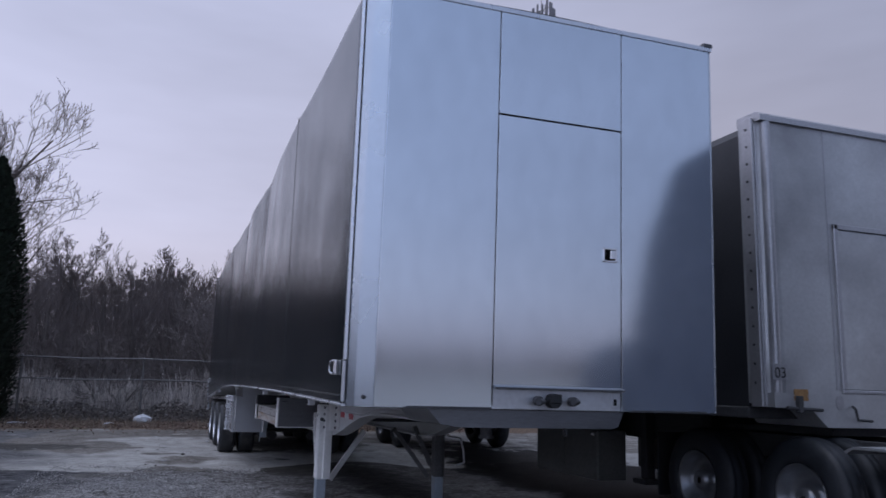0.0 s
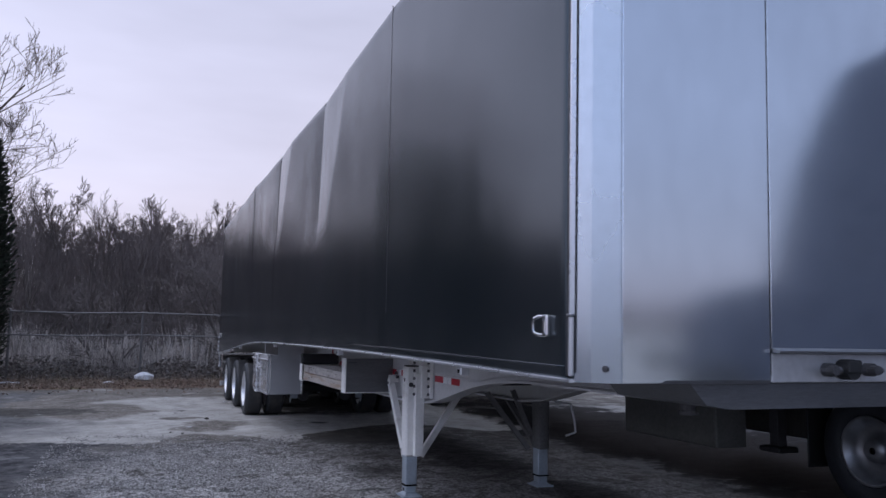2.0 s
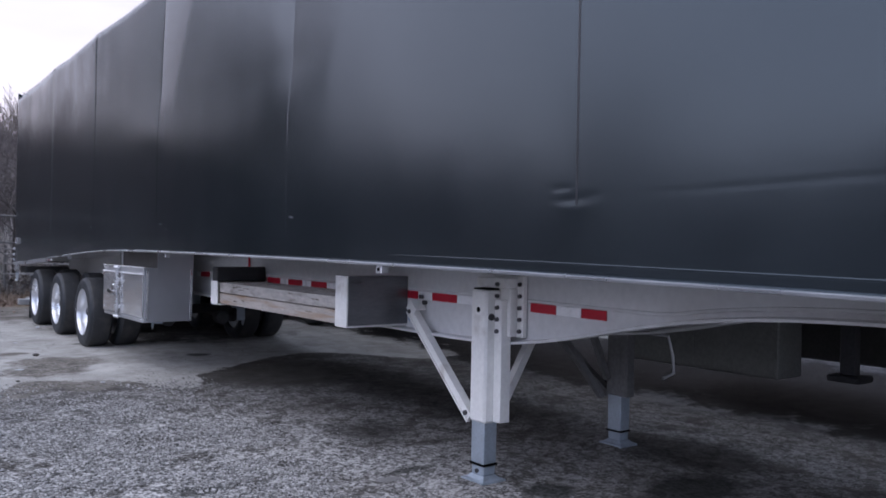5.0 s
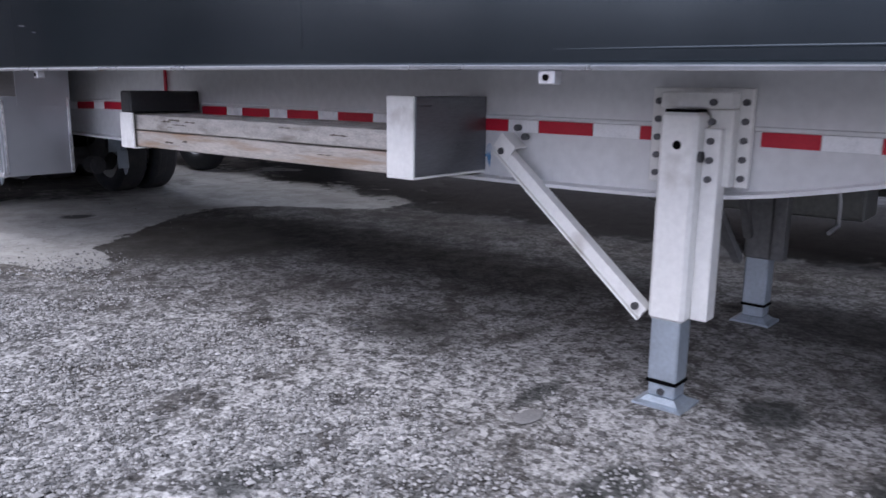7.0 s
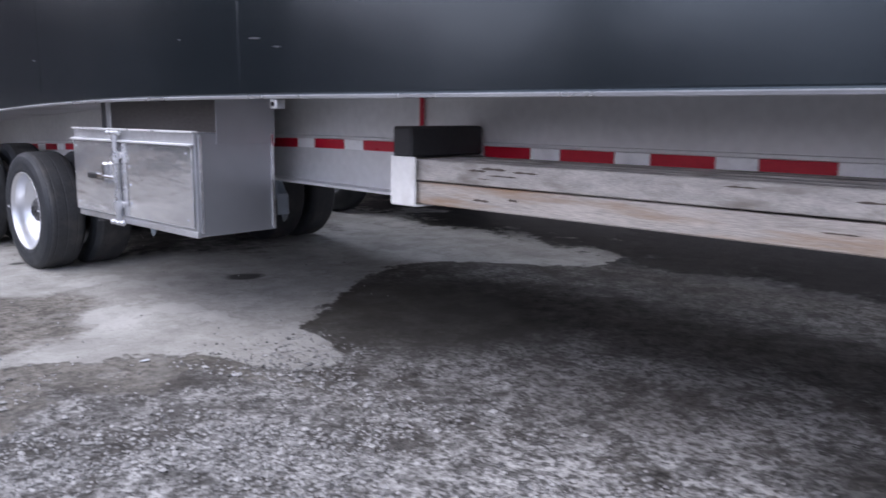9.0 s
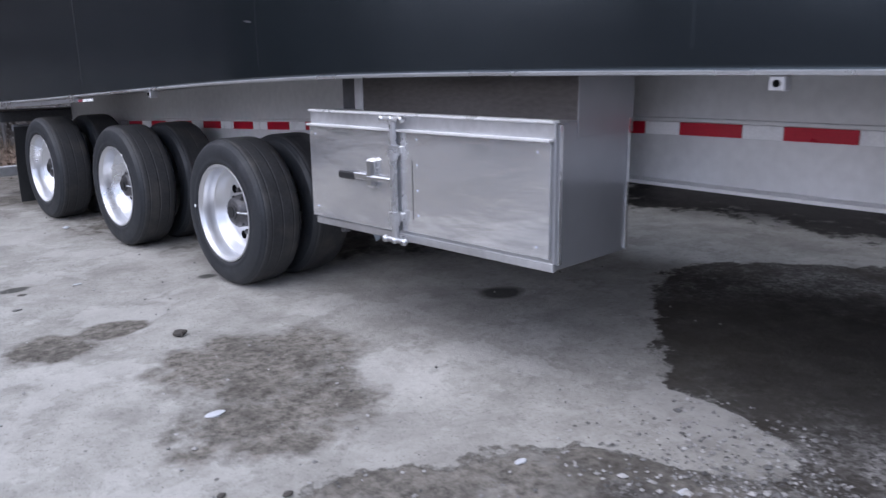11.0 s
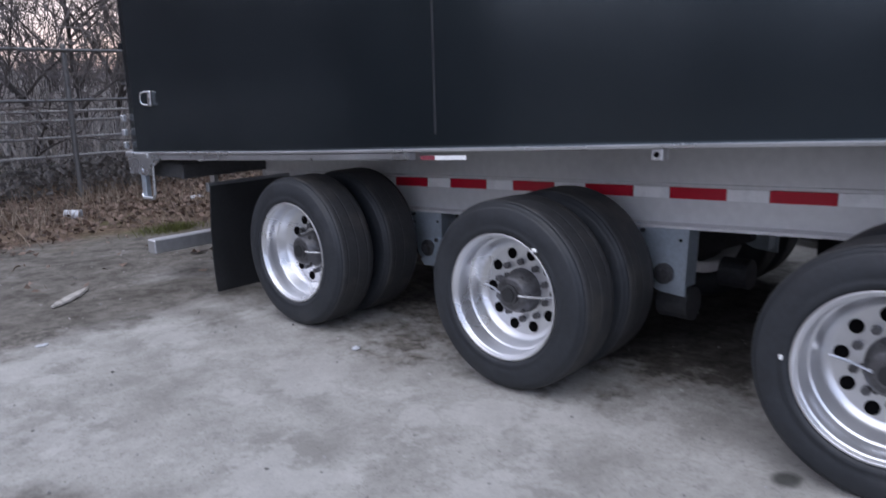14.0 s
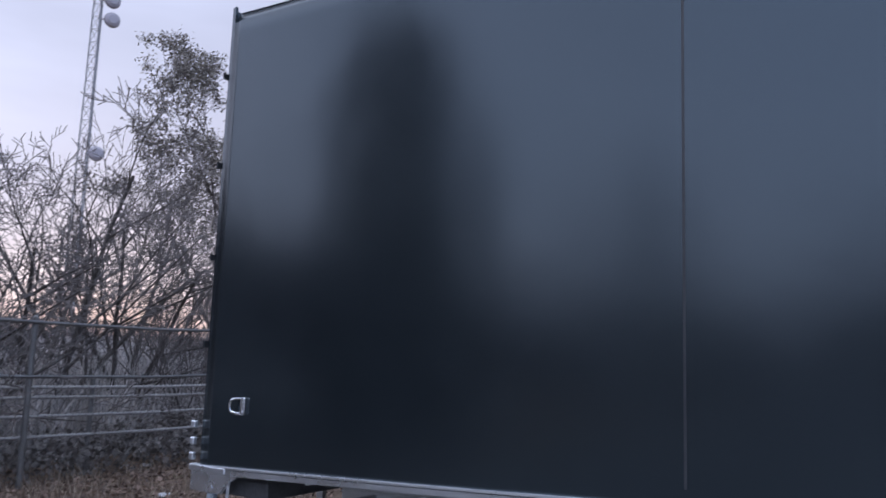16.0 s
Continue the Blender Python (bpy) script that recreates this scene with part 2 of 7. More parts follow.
M_STALK = mat("pale_dry_stalks", (0.27, 0.22, 0.17), 0.9, vary=0.3, scale=3, fine=20, bump=0, island=0.5)
M_MOSS = mat("olive_grass", (0.11, 0.12, 0.035), 0.9, vary=0.3, scale=9, fine=40, bump=0, island=0.4)
M_SCRUB = mat("dark_low_scrub", (0.165, 0.15, 0.142), 0.95, vary=0.4, scale=2, fine=15, bump=0, island=0.5)
M_LITTER = mat("fallen_brown_leaves", (0.175, 0.125, 0.10), 0.9, vary=0.3, scale=3, fine=20, bump=0, island=0.6)
M_STONE = mat("gravel_stones", (0.27, 0.264, 0.26), 0.9, vary=0.25, scale=30, fine=120, bump=0.2, island=0.7)
M_PAPER = mat("white_scrap", (0.58, 0.60, 0.64), 0.8, vary=0.1, scale=9, fine=50, bump=0.1)
M_FENCE = mat("galvanised_fence", (0.185, 0.182, 0.182), 0.5, metal=0.7, vary=0.2, scale=6, fine=50, bump=0.05)
M_PIPE = mat("weathered_pale_pipe", (0.36, 0.345, 0.335), 0.55, metal=0.25, vary=0.25, scale=4, fine=40, bump=0.05)
M_WIRE = mat("chain_link_wire", (0.13, 0.13, 0.135), 0.6, metal=0.5, vary=0.2, scale=6, fine=50, bump=0)
M_TOWER = mat("tower_steel", (0.25, 0.25, 0.27), 0.6, metal=0.3, vary=0.2, scale=1, fine=10, bump=0)
M_DISH = mat("antenna_radome", (0.38, 0.36, 0.40), 0.6, vary=0.1, scale=1, fine=10, bump=0)


def ground_material():
    """Gravel and broken concrete, with dirt patches, damp stains, painted shade beneath the trailers and a leafy verge,
    all by place.
    """
    m = bpy.data.materials.new("yard_ground")
    m.use_nodes = True
    n, l = m.node_tree.nodes, m.node_tree.links
    b = n["Principled BSDF"]
    tc = n.new("ShaderNodeTexCoord")
    P = tc.outputs["Object"]

    def noise_node(scale, detail=6, rough=0.6, vec=P):
        t = n.new("ShaderNodeTexNoise")
        t.inputs["Scale"].default_value, t.inputs["Detail"].default_value, t.inputs["Roughness"].default_value = scale, detail, rough
        l.new(vec, t.inputs["Vector"])
        return t.outputs["Fac"]

    def rngn(v, a, c, lo=0.0, hi=1.0):
        t = n.new("ShaderNodeMapRange")
        t.inputs["From Min"].default_value, t.inputs["From Max"].default_value = a, c
        t.inputs["To Min"].default_value, t.inputs["To Max"].default_value = lo, hi
        l.new(v, t.inputs["Value"])
        return t.outputs[0]

    def op(kind, a, c):
        t = n.new("ShaderNodeMath")
        t.operation = kind
        for k, v in enumerate((a, c)):
            if isinstance(v, (int, float)):
                t.inputs[k].default_value = v
            else:
                l.new(v, t.inputs[k])
        return t.outputs[0]

    def blend(f, a, c, mode="MIX"):
        t = n.new("ShaderNodeMix")
        t.data_type, t.blend_type = "RGBA", mode
        if isinstance(f, float):
            t.inputs[0].default_value = f
        else:
            l.new(f, t.inputs[0])
        for k, v in ((6, a), (7, c)):
            if isinstance(v, tuple):
                t.inputs[k].default_value = (*v, 1)
            else:
                l.new(v, t.inputs[k])
        return t.outputs[2]

    sep = n.new("ShaderNodeSeparateXYZ")
    l.new(P, sep.inputs[0])
    X, Y = sep.outputs["X"], sep.outputs["Y"]
    wob = noise_node(1.1, 7, 0.62)
    wob2 = noise_node(0.45, 5, 0.6)
    frill = noise_node(4.5, 8, 0.7)

    def patch(cx, cy, rx, ry, soft=0.25, wobble=1.6):
        dx, dy = op("DIVIDE", op("SUBTRACT", X, cx), rx), op("DIVIDE", op("SUBTRACT", Y, cy), ry)
        d = op("ADD", op("MULTIPLY", dx, dx), op("MULTIPLY", dy, dy))
        d = op("ADD", d, op("MULTIPLY", op("SUBTRACT", wob, 0.5), wobble * 2))
        d = op("ADD", d, op("MULTIPLY", op("SUBTRACT", frill, 0.5), wobble * 1.6))
        return rngn(d, 1 + soft, 1 - soft)

    # gravel
    vor = n.new("ShaderNodeTexVoronoi")
    vor.inputs["Scale"].default_value = 34
    l.new(P, vor.inputs["Vector"])
    vor2 = n.new("ShaderNodeTexVoronoi")
    vor2.inputs["Scale"].default_value = 75
    l.new(P, vor2.inputs["Vector"])
    g_tone = blend(0.5, vor.outputs["Color"], vor2.outputs["Color"])
    bw = n.new("ShaderNodeRGBToBW")
    l.new(g_tone, bw.inputs[0])
    gravel = blend(rngn(bw.outputs[0], 0.28, 0.72), (0.09, 0.089, 0.088), (0.61, 0.60, 0.59))
    dirt_tone = blend(rngn(noise_node(9, 8, 0.7), 0.35, 0.65), (0.075, 0.068, 0.062), (0.17, 0.155, 0.14))
    gravel = blend(rngn(wob2, 0.48, 0.62, 0.0, 0.5), gravel, dirt_tone)
    gravel = blend(rngn(noise_node(6.5, 7, 0.75), 0.51, 0.60, 0.0, 0.7), gravel, (0.045, 0.043, 0.041))
    gravel = blend(rngn(noise_node(30, 5, 0.8), 0.55, 0.66, 0.0, 0.45), gravel, (0.075, 0.073, 0.071))
    gravel = blend(rngn(noise_node(2.3, 9, 0.78), 0.53, 0.58, 0.0, 0.85), gravel, blend(rngn(noise_node(24, 5, 0.8), 0.42, 0.62), (0.022, 0.020, 0.019), (0.15, 0.14, 0.13)))
    # a darker tone that grows with X, and a flat of fine silt by the concrete
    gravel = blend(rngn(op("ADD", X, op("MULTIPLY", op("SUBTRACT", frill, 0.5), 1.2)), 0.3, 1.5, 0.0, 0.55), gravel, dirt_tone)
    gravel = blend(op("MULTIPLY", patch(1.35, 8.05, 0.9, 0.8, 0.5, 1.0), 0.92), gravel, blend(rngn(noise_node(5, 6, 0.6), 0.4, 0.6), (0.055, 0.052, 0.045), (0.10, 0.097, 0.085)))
    # concrete
    conc = blend(rngn(noise_node(3.5, 9, 0.7), 0.34, 0.66), (0.29, 0.282, 0.264), (0.47, 0.462, 0.437))
    conc = blend(rngn(noise_node(38, 6, 0.8), 0.53, 0.66, 0.0, 0.5), conc, (0.16, 0.153, 0.145))
    conc = blend(rngn(noise_node(85, 3, 0.7), 0.62, 0.68, 0.0, 0.75), conc, (0.10, 0.095, 0.09))
    conc = blend(rngn(noise_node(1.7, 10, 0.72), 0.535, 0.565, 0.0, 0.42), conc, (0.55, 0.54, 0.52))
    conc = blend(rngn(noise_node(2.9, 10, 0.74), 0.58, 0.60, 0.0, 0.3), conc, (0.27, 0.258, 0.24))
    conc = blend(rngn(noise_node(11, 9, 0.8), 0.60, 0.66, 0.0, 0.5), conc, (0.19, 0.18, 0.17))
    conc = blend(rngn(noise_node(70, 4, 0.8), 0.60, 0.68, 0.0, 0.6), conc, (0.55, 0.55, 0.54))
    conc = blend(rngn(noise_node(0.8, 6, 0.6), 0.5, 0.66, 0.0, 0.35), conc, (0.24, 0.225, 0.21))
    brown = blend(rngn(noise_node(22, 6, 0.75), 0.35, 0.65), (0.085, 0.079, 0.071), (0.30, 0.278, 0.25))
    brown = blend(rngn(noise_node(4.5, 8, 0.75), 0.52, 0.62, 0.0, 0.6), brown, (0.34, 0.33, 0.31))
    brown = blend(rngn(noise_node(2.6, 8, 0.7), 0.46, 0.6, 0.0, 0.45), brown, (0.055, 0.05, 0.045))
    # where the concrete begins: a broken edge across the yard
    fc = n.new("ShaderNodeFloatCurve")
    cur = fc.mapping.curves[0]
    broken = [(-3.0, 8.35), (-1.45, 7.98), (-1.30, 8.3), (-1.13, 8.52), (-0.92, 8.74), (-0.57, 8.51), (-0.32, 8.46), (-0.09, 8.18), (0.02, 7.82), (0.22, 7.70), (0.46, 7.95), (0.56, 8.33), (1.05, 8.65), (1.8, 9.1), (2.2, 9.2), (3.4, 8.3)]
    cur.points[0].location, cur.points[1].location = (0.0, 0.45), (1.0, 0.45)
    for ex, ey in broken:
        cur.points.new((ex + 4) / 8, (ey - 7.5) / 2)
    fc.mapping.update()
    l.new(rngn(X, -4.0, 4.0), fc.inputs["Value"])
    edge = op("SUBTRACT", op("SUBTRACT", Y, 7.5), op("MULTIPLY", fc.outputs[0], 2.0))
    edge = op("ADD", edge, op("MULTIPLY", op("SUBTRACT", frill, 0.5), 0.24))
    edge = op("ADD", edge, op("MULTIPLY", op("SUBTRACT", noise_node(7.5, 9, 0.75), 0.5), 0.55))
    away = rngn(op("ABSOLUTE", X, 0.0), 2.6, 6.0)
    edge = op("ADD", edge, op("MULTIPLY", op("MULTIPLY", op("SUBTRACT", wob2, 0.5), away), 9.0))
    on_conc = rngn(edge, -0.015, 0.03)
    # dirt washed along the broken edge
    fringe = op("MULTIPLY", rngn(edge, -0.75, -0.05), rngn(noise_node(3.0, 8, 0.75), 0.42, 0.58))
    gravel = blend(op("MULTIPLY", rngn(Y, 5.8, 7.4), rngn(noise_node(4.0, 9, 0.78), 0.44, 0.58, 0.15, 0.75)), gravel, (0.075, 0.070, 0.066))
    gravel = blend(op("MULTIPLY", fringe, 0.85), gravel, (0.062, 0.055, 0.048))
    silt = rngn(op("ADD", edge, op("MULTIPLY", op("SUBTRACT", noise_node(2.2, 8, 0.7), 0.5), 1.3)), -0.62, -0.45)
    gravel = blend(op("MULTIPLY", op("MULTIPLY", silt, rngn(X, 0.1, -0.15)), 0.9), gravel, brown)
    # the yard out in the open is worn asphalt and grit
    far_l = op("ADD", X, op("MULTIPLY", op("SUBTRACT", wob2, 0.5), 5.0))
    tar = blend(rngn(noise_node(5, 8, 0.75), 0.4, 0.6), (0.035, 0.036, 0.04), (0.12, 0.12, 0.125))
    tar = blend(rngn(noise_node(0.9, 6, 0.65), 0.56, 0.62, 0.0, 0.7), tar, (0.24, 0.24, 0.245))
    gravel = blend(rngn(op("ADD", far_l, op("MULTIPLY", op("SUBTRACT", frill, 0.5), 1.2)), -1.7, -2.3), gravel, tar)
    gravel = blend(rngn(op("ADD", Y, op("MULTIPLY", op("SUBTRACT", frill, 0.5), 1.5)), -0.6, -1.6), gravel, tar)
    gravel = blend(rngn(op("ADD", X, op("MULTIPLY", op("SUBTRACT", frill, 0.5), 0.8)), 3.3, 3.9), gravel, tar)
    gravel = blend(rngn(op("ADD", Y, op("MULTIPLY", op("SUBTRACT", wob2, 0.5), 9.0)), -5.5, -6.0), gravel, conc)
    conc = blend(rngn(far_l, -2.4, -3.6, 0.0, 0.85), conc, tar)
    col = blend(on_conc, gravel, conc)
    patches = [(-0.50, 9.74, 0.52, 0.40), (-0.78, 9.24, 0.42, 0.34), (-1.13, 10.58, 0.19, 0.22), (-0.80, 10.66, 0.16, 0.11), 
               (-2.35, 12.1, 0.85, 1.45), (1.5, 13.2, 1.34, 2.1), (-1.55, 11.75, 0.25, 0.3), (-0.9, 16.4, 1.2, 0.6), (-2.5, 14.6, 0.7, 0.7), (1.2, 17.2, 1.5, 0.5), (0.5, 16.5, 0.6, 0.5), (-1.6, 15.7, 1.9, 0.8), (-3.1, 13.2, 0.8, 1.9), (1.2, 11.9, 0.4, 0.5), (-1.2, 16.0, 1.4, 0.9), (-0.2, 17.0, 1.4, 0.6), (-2.4, 15.3, 1.1, 0.8), (-1.3, 16.5, 1.5, 0.6)]
    for cx, cy, rx, ry in patches:
        col = blend(patch(cx, cy, rx, ry, (0.16 if cx < -2 else 0.32) if cy < 13.0 else 0.25 if cy < 13.5 else 0.45, 0.6 if 12 < cy < 13 else 1.6), col, brown)
    # trodden soil behind the last axle
    soil_in = rngn(op("ADD", op("ADD", Y, op("MULTIPLY", op("SUBTRACT", wob, 0.5), 1.6)), op("ADD", op("MULTIPLY", X, 0.45), op("MULTIPLY", op("SUBTRACT", frill, 0.5), 0.8))), 14.55, 14.8)
    trodden = blend(rngn(noise_node(6, 9, 0.75), 0.38, 0.62), (0.075, 0.068, 0.06), (0.22, 0.205, 0.185))
    col = blend(op("MULTIPLY", soil_in, rngn(noise_node(1.6, 8, 0.7), 0.40, 0.52, 0.35, 0.9)), col, trodden)
    # old oil spots trodden into the gravel
    for cx, cy, rx, ry in ((-0.62, 4.10, 0.20, 0.10), (-0.07, 3.73, 0.18, 0.09), (0.47, 2.98, 0.24, 0.15), (0.42, 4.33, 0.18, 0.05), (0.86, 3.54, 0.17, 0.10), (-0.78, 4.62, 0.16, 0.09), (1.5, 3.1, 0.4, 0.25), (-0.3, 2.7, 0.3, 0.14), (-0.93, 11.76, 0.075, 0.05), (1.04, 9.69, 0.13, 0.10), (0.02, 11.22, 0.06, 0.05)):
        col = blend(op("MULTIPLY", patch(cx, cy, rx, ry, 0.5, 1.5), 0.8), col, (0.030, 0.033, 0.031))
    # damp, oily ground, with the shade beneath the trailers painted into the same mask
    wet_shade = None
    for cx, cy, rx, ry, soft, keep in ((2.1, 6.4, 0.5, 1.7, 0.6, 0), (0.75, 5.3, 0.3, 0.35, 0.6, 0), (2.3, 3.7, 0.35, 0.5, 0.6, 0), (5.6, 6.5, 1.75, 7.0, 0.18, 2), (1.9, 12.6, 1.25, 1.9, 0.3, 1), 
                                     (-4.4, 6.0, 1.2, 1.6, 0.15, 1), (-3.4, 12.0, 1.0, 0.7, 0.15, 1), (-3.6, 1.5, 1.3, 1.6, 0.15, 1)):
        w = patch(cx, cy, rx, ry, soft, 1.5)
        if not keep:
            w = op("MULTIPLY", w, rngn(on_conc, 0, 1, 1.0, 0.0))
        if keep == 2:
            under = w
        wet_shade = w if wet_shade is None else op("MAXIMUM", wet_shade, w)
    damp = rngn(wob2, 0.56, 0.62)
    wet_shade = op("MAXIMUM", wet_shade, op("MULTIPLY", damp, rngn(X, -2.6, -3.4)))
    col = blend(op("MULTIPLY", wet_shade, 0.6), col, blend(0.5, col, (0.012, 0.011, 0.010)), "MIX")
    col = blend(op("MULTIPLY", wet_shade, 0.68), col, blend(rngn(noise_node(7, 8, 0.78), 0.40, 0.62), (0.014, 0.014, 0.014), (0.10, 0.096, 0.09)))
    # deep shade beneath the grey trailer, painted near black into the ground colour
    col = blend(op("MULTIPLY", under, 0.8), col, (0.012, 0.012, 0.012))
    # leafy verge by the fence
    verge = rngn(op("ADD", Y, op("MULTIPLY", op("SUBTRACT", wob, 0.5), 2.0)), 17.3, 17.9)
    soil = blend(rngn(noise_node(14, 8, 0.75), 0.35, 0.65), (0.07, 0.05, 0.038), (0.21, 0.155, 0.115))
    soil = blend(rngn(wob2, 0.57, 0.66, 0.0, 0.7), soil, (0.085, 0.10, 0.035))
    col = blend(verge, col, soil)
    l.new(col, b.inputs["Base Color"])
    rough = rngn(wet_shade, 0.0, 1.0, 0.9, 0.6)
    l.new(rough, b.inputs["Roughness"])
    l.new(rngn(wet_shade, 0.0, 0.7, 0.07, 0.02), b.inputs["Specular IOR Level"])
    hg = op("MULTIPLY", bw.outputs[0], rngn(on_conc, 0, 1, 1.0, 0.08))
    hc = op("ADD", hg, op("MULTIPLY", noise_node(25, 6, 0.7), 0.35))
    bp = n.new("ShaderNodeBump")
    bp.inputs["Strength"].default_value, bp.inputs["Distance"].default_value = 0.7, 0.02
    l.new(hc, bp.inputs["Height"])
    l.new(bp.outputs[0], b.inputs["Normal"])
    return m


M_GROUND = ground_material()

# ---- mesh tools ----


def part(name, bm, material, parent=None, label="", smooth=False):
    """Links a bmesh as one mesh object, under a thing or a part where one is given."""
    me = bpy.data.meshes.new(name)
    bmesh.ops.recalc_face_normals(bm, faces=bm.faces)
    bm.to_mesh(me)
    bm.free()
    for mm in material if isinstance(material, (list, tuple)) else [material]:
        me.materials.append(mm)
    if smooth:
        for p in me.polygons:
            p.use_smooth = True
    ob = new(name, me)
    if parent is not None:
        adopt(ob, parent)
    if label:
        tagged(ob, label)
    return ob


def world_of(ob):
    m = ob.matrix_basis.copy()
    return world_of(ob.parent) @ ob.matrix_parent_inverse @ m if ob.parent else m


def adopt(ob, parent):
    inv = world_of(parent).inverted()
    ob.parent = parent
    ob.matrix_parent_inverse = inv


def raw(name, verts, faces, material, parent=None, label="", smooth=False):
    me = bpy.data.meshes.new(name)
    me.from_pydata(verts, [], faces)
    for mm in material if isinstance(material, (list, tuple)) else [material]:
        me.materials.append(mm)
    if smooth:
        me.polygons.foreach_set("use_smooth", [True] * len(me.polygons))
    me.update()
    ob = new(name, me)
    if parent is not None:
        adopt(ob, parent)
    if label:
        tagged(ob, label)
    return ob


def thing(name, at, label, category, group="", kind=""):
    ob = new(name)
    ob.location = at
    ob.empty_display_size = 0.2
    return tagged(ob, label, category, group, kind)


def box(bm, lo, hi, bevel=0.0, m=None, mi=0):
    vs = [bm.verts.new((x, y, z)) for x in (lo[0], hi[0]) for y in (lo[1], hi[1]) for z in (lo[2], hi[2])]
    fs = []
    for q in ((0, 1, 3, 2), (4, 6, 7, 5), (0, 4, 5, 1), (2, 3, 7, 6), (0, 2, 6, 4), (1, 5, 7, 3)):
        f = bm.faces.new([vs[i] for i in q])
        f.material_index = mi
        fs.append(f)
    if m is not None:
        bmesh.ops.transform(bm, matrix=m, verts=vs)
    if bevel:
        es = list({e for f in fs for e in f.edges})
        bmesh.ops.bevel(bm, geom=es, offset=bevel, segments=1, affect="EDGES", profile=0.5)
    return bm


def nb():
    return bmesh.new()


def prism(bm, poly, axis, a, b, mi=0):
    """A flat outline (two coordinates a point) swept along an axis from a to b."""
    put = {"x": lambda t, p: (t, p[0], p[1]), "y": lambda t, p: (p[0], t, p[1]), "z": lambda t, p: (p[0], p[1], t)}[axis]
    va, vb = [bm.verts.new(put(a, p)) for p in poly], [bm.verts.new(put(b, p)) for p in poly]
    k = len(poly)
    fs = [bm.faces.new(va[::-1]), bm.faces.new(vb)] + [bm.faces.new((va[i], va[(i + 1) % k], vb[(i + 1) % k], vb[i])) for i in range(k)]
    for f in fs:
        f.material_index = mi
    return bm


def sweep(bm, sections, mi=0, caps=True):
    """Skins a list of equal-length rings of points."""
    rings = [[bm.verts.new(p) for p in s] for s in sections]
    k = len(rings[0])
    for r, s in zip(rings, rings[1:]):
        for i in range(k):
            bm.faces.new((r[i], r[(i + 1) % k], s[(i + 1) % k], s[i])).material_index = mi
    if caps:
        bm.faces.new(rings[0][::-1]).material_index = mi
        bm.faces.new(rings[-1]).material_index = mi
    return bm


def rod(bm, p, q, r, seg=8, r2=None, mi=0):
    p, q = Vector(p), Vector(q)
    d = (q - p).normalized()
    u = d.orthogonal().normalized()
    v = d.cross(u)
    ring = lambda c, rad: [tuple(c + rad * (math.cos(6.2832 * i / seg) * u + math.sin(6.2832 * i / seg) * v)) for i in range(seg)]
    return sweep(bm, [ring(p, r), ring(q, r if r2 is None else r2)], mi)


def tube(bm, pts, r, seg=8, mi=0):
    pts = [Vector(p) for p in pts]
    rings, u = [], None
    for i, p in enumerate(pts):
        d = (pts[min(i + 1, len(pts) - 1)] - pts[max(i - 1, 0)]).normalized()
        u = (d.orthogonal() if u is None else u - d * u.dot(d)).normalized()
        v = d.cross(u)
        rings.append([tuple(p + r * (math.cos(6.2832 * k / seg) * u + math.sin(6.2832 * k / seg) * v)) for k in range(seg)])
    return sweep(bm, rings, mi)


def lathe(bm, profile, centre, seg=40, mi=0, close=False):
    """Turns a profile of (x, radius) round an axis that runs along x."""
    cx, cy, cz = centre
    rings = [[bm.verts.new((cx + x, cy + r * math.cos(6.2832 * k / seg), cz + r * math.sin(6.2832 * k / seg))) for k in range(seg)] for x, r in profile]
    pairs = list(zip(rings, rings[1:])) + ([(rings[-1], rings[0])] if close else [])
    for a, b in pairs:
        for k in range(seg):
            f = bm.faces.new((a[k], a[(k + 1) % seg], b[(k + 1) % seg], b[k]))
            f.material_index = mi
            f.smooth = True
    return bm


def curve_of(table):
    ys, zs = [a for a, _ in table], [b for _, b in table]
    return lambda y: float(np.interp(y, ys, zs))


def smooth_curve(table, width=0.6):
    f = curve_of(table)
    return lambda y: sum(f(y + width * k / 4) for k in range(-4, 5)) / 9


# heights along the yard and the trailer's arched frame
ground_z = smooth_curve([(-60, 0.03), (6.5, 0.04), (8.5, 0.06), (10.5, 0.10), (13, 0.108), (60, 0.115)], 1.0)
rail_z = smooth_curve([(-3, 1.25), (0, 1.268), (1.5, 1.29), (3, 1.312), (5, 1.327), (8, 1.335), (9.4, 1.328), (10.5, 1.298), (11.5, 1.25), (12.65, 1.188), (14.1, 1.11), (15.9, 1.03), (18, 0.93)], 0.5)
beam_z = smooth_curve([(-2, 1.15), (1.9, 1.147), (2.4, 1.112), (2.7, 1.066), (3.06, 0.99), (3.45, 0.90), (3.83, 0.848), (4.3, 0.838), (7.7, 0.845), (9, 0.862), (10.4, 0.852), (11.5, 0.815), (12.2, 0.782), (12.65, 0.758), (14, 0.70), (17, 0.60)], 0.25)
tape_z = smooth_curve([(0, 1.06), (3, 1.078), (4.3, 1.09), (8.6, 1.095), (9.5, 1.065), (10.9, 0.995), (11.6, 0.965), (13, 0.917), (14, 0.874), (17, 0.75)], 0.3)

# ---- ground ----


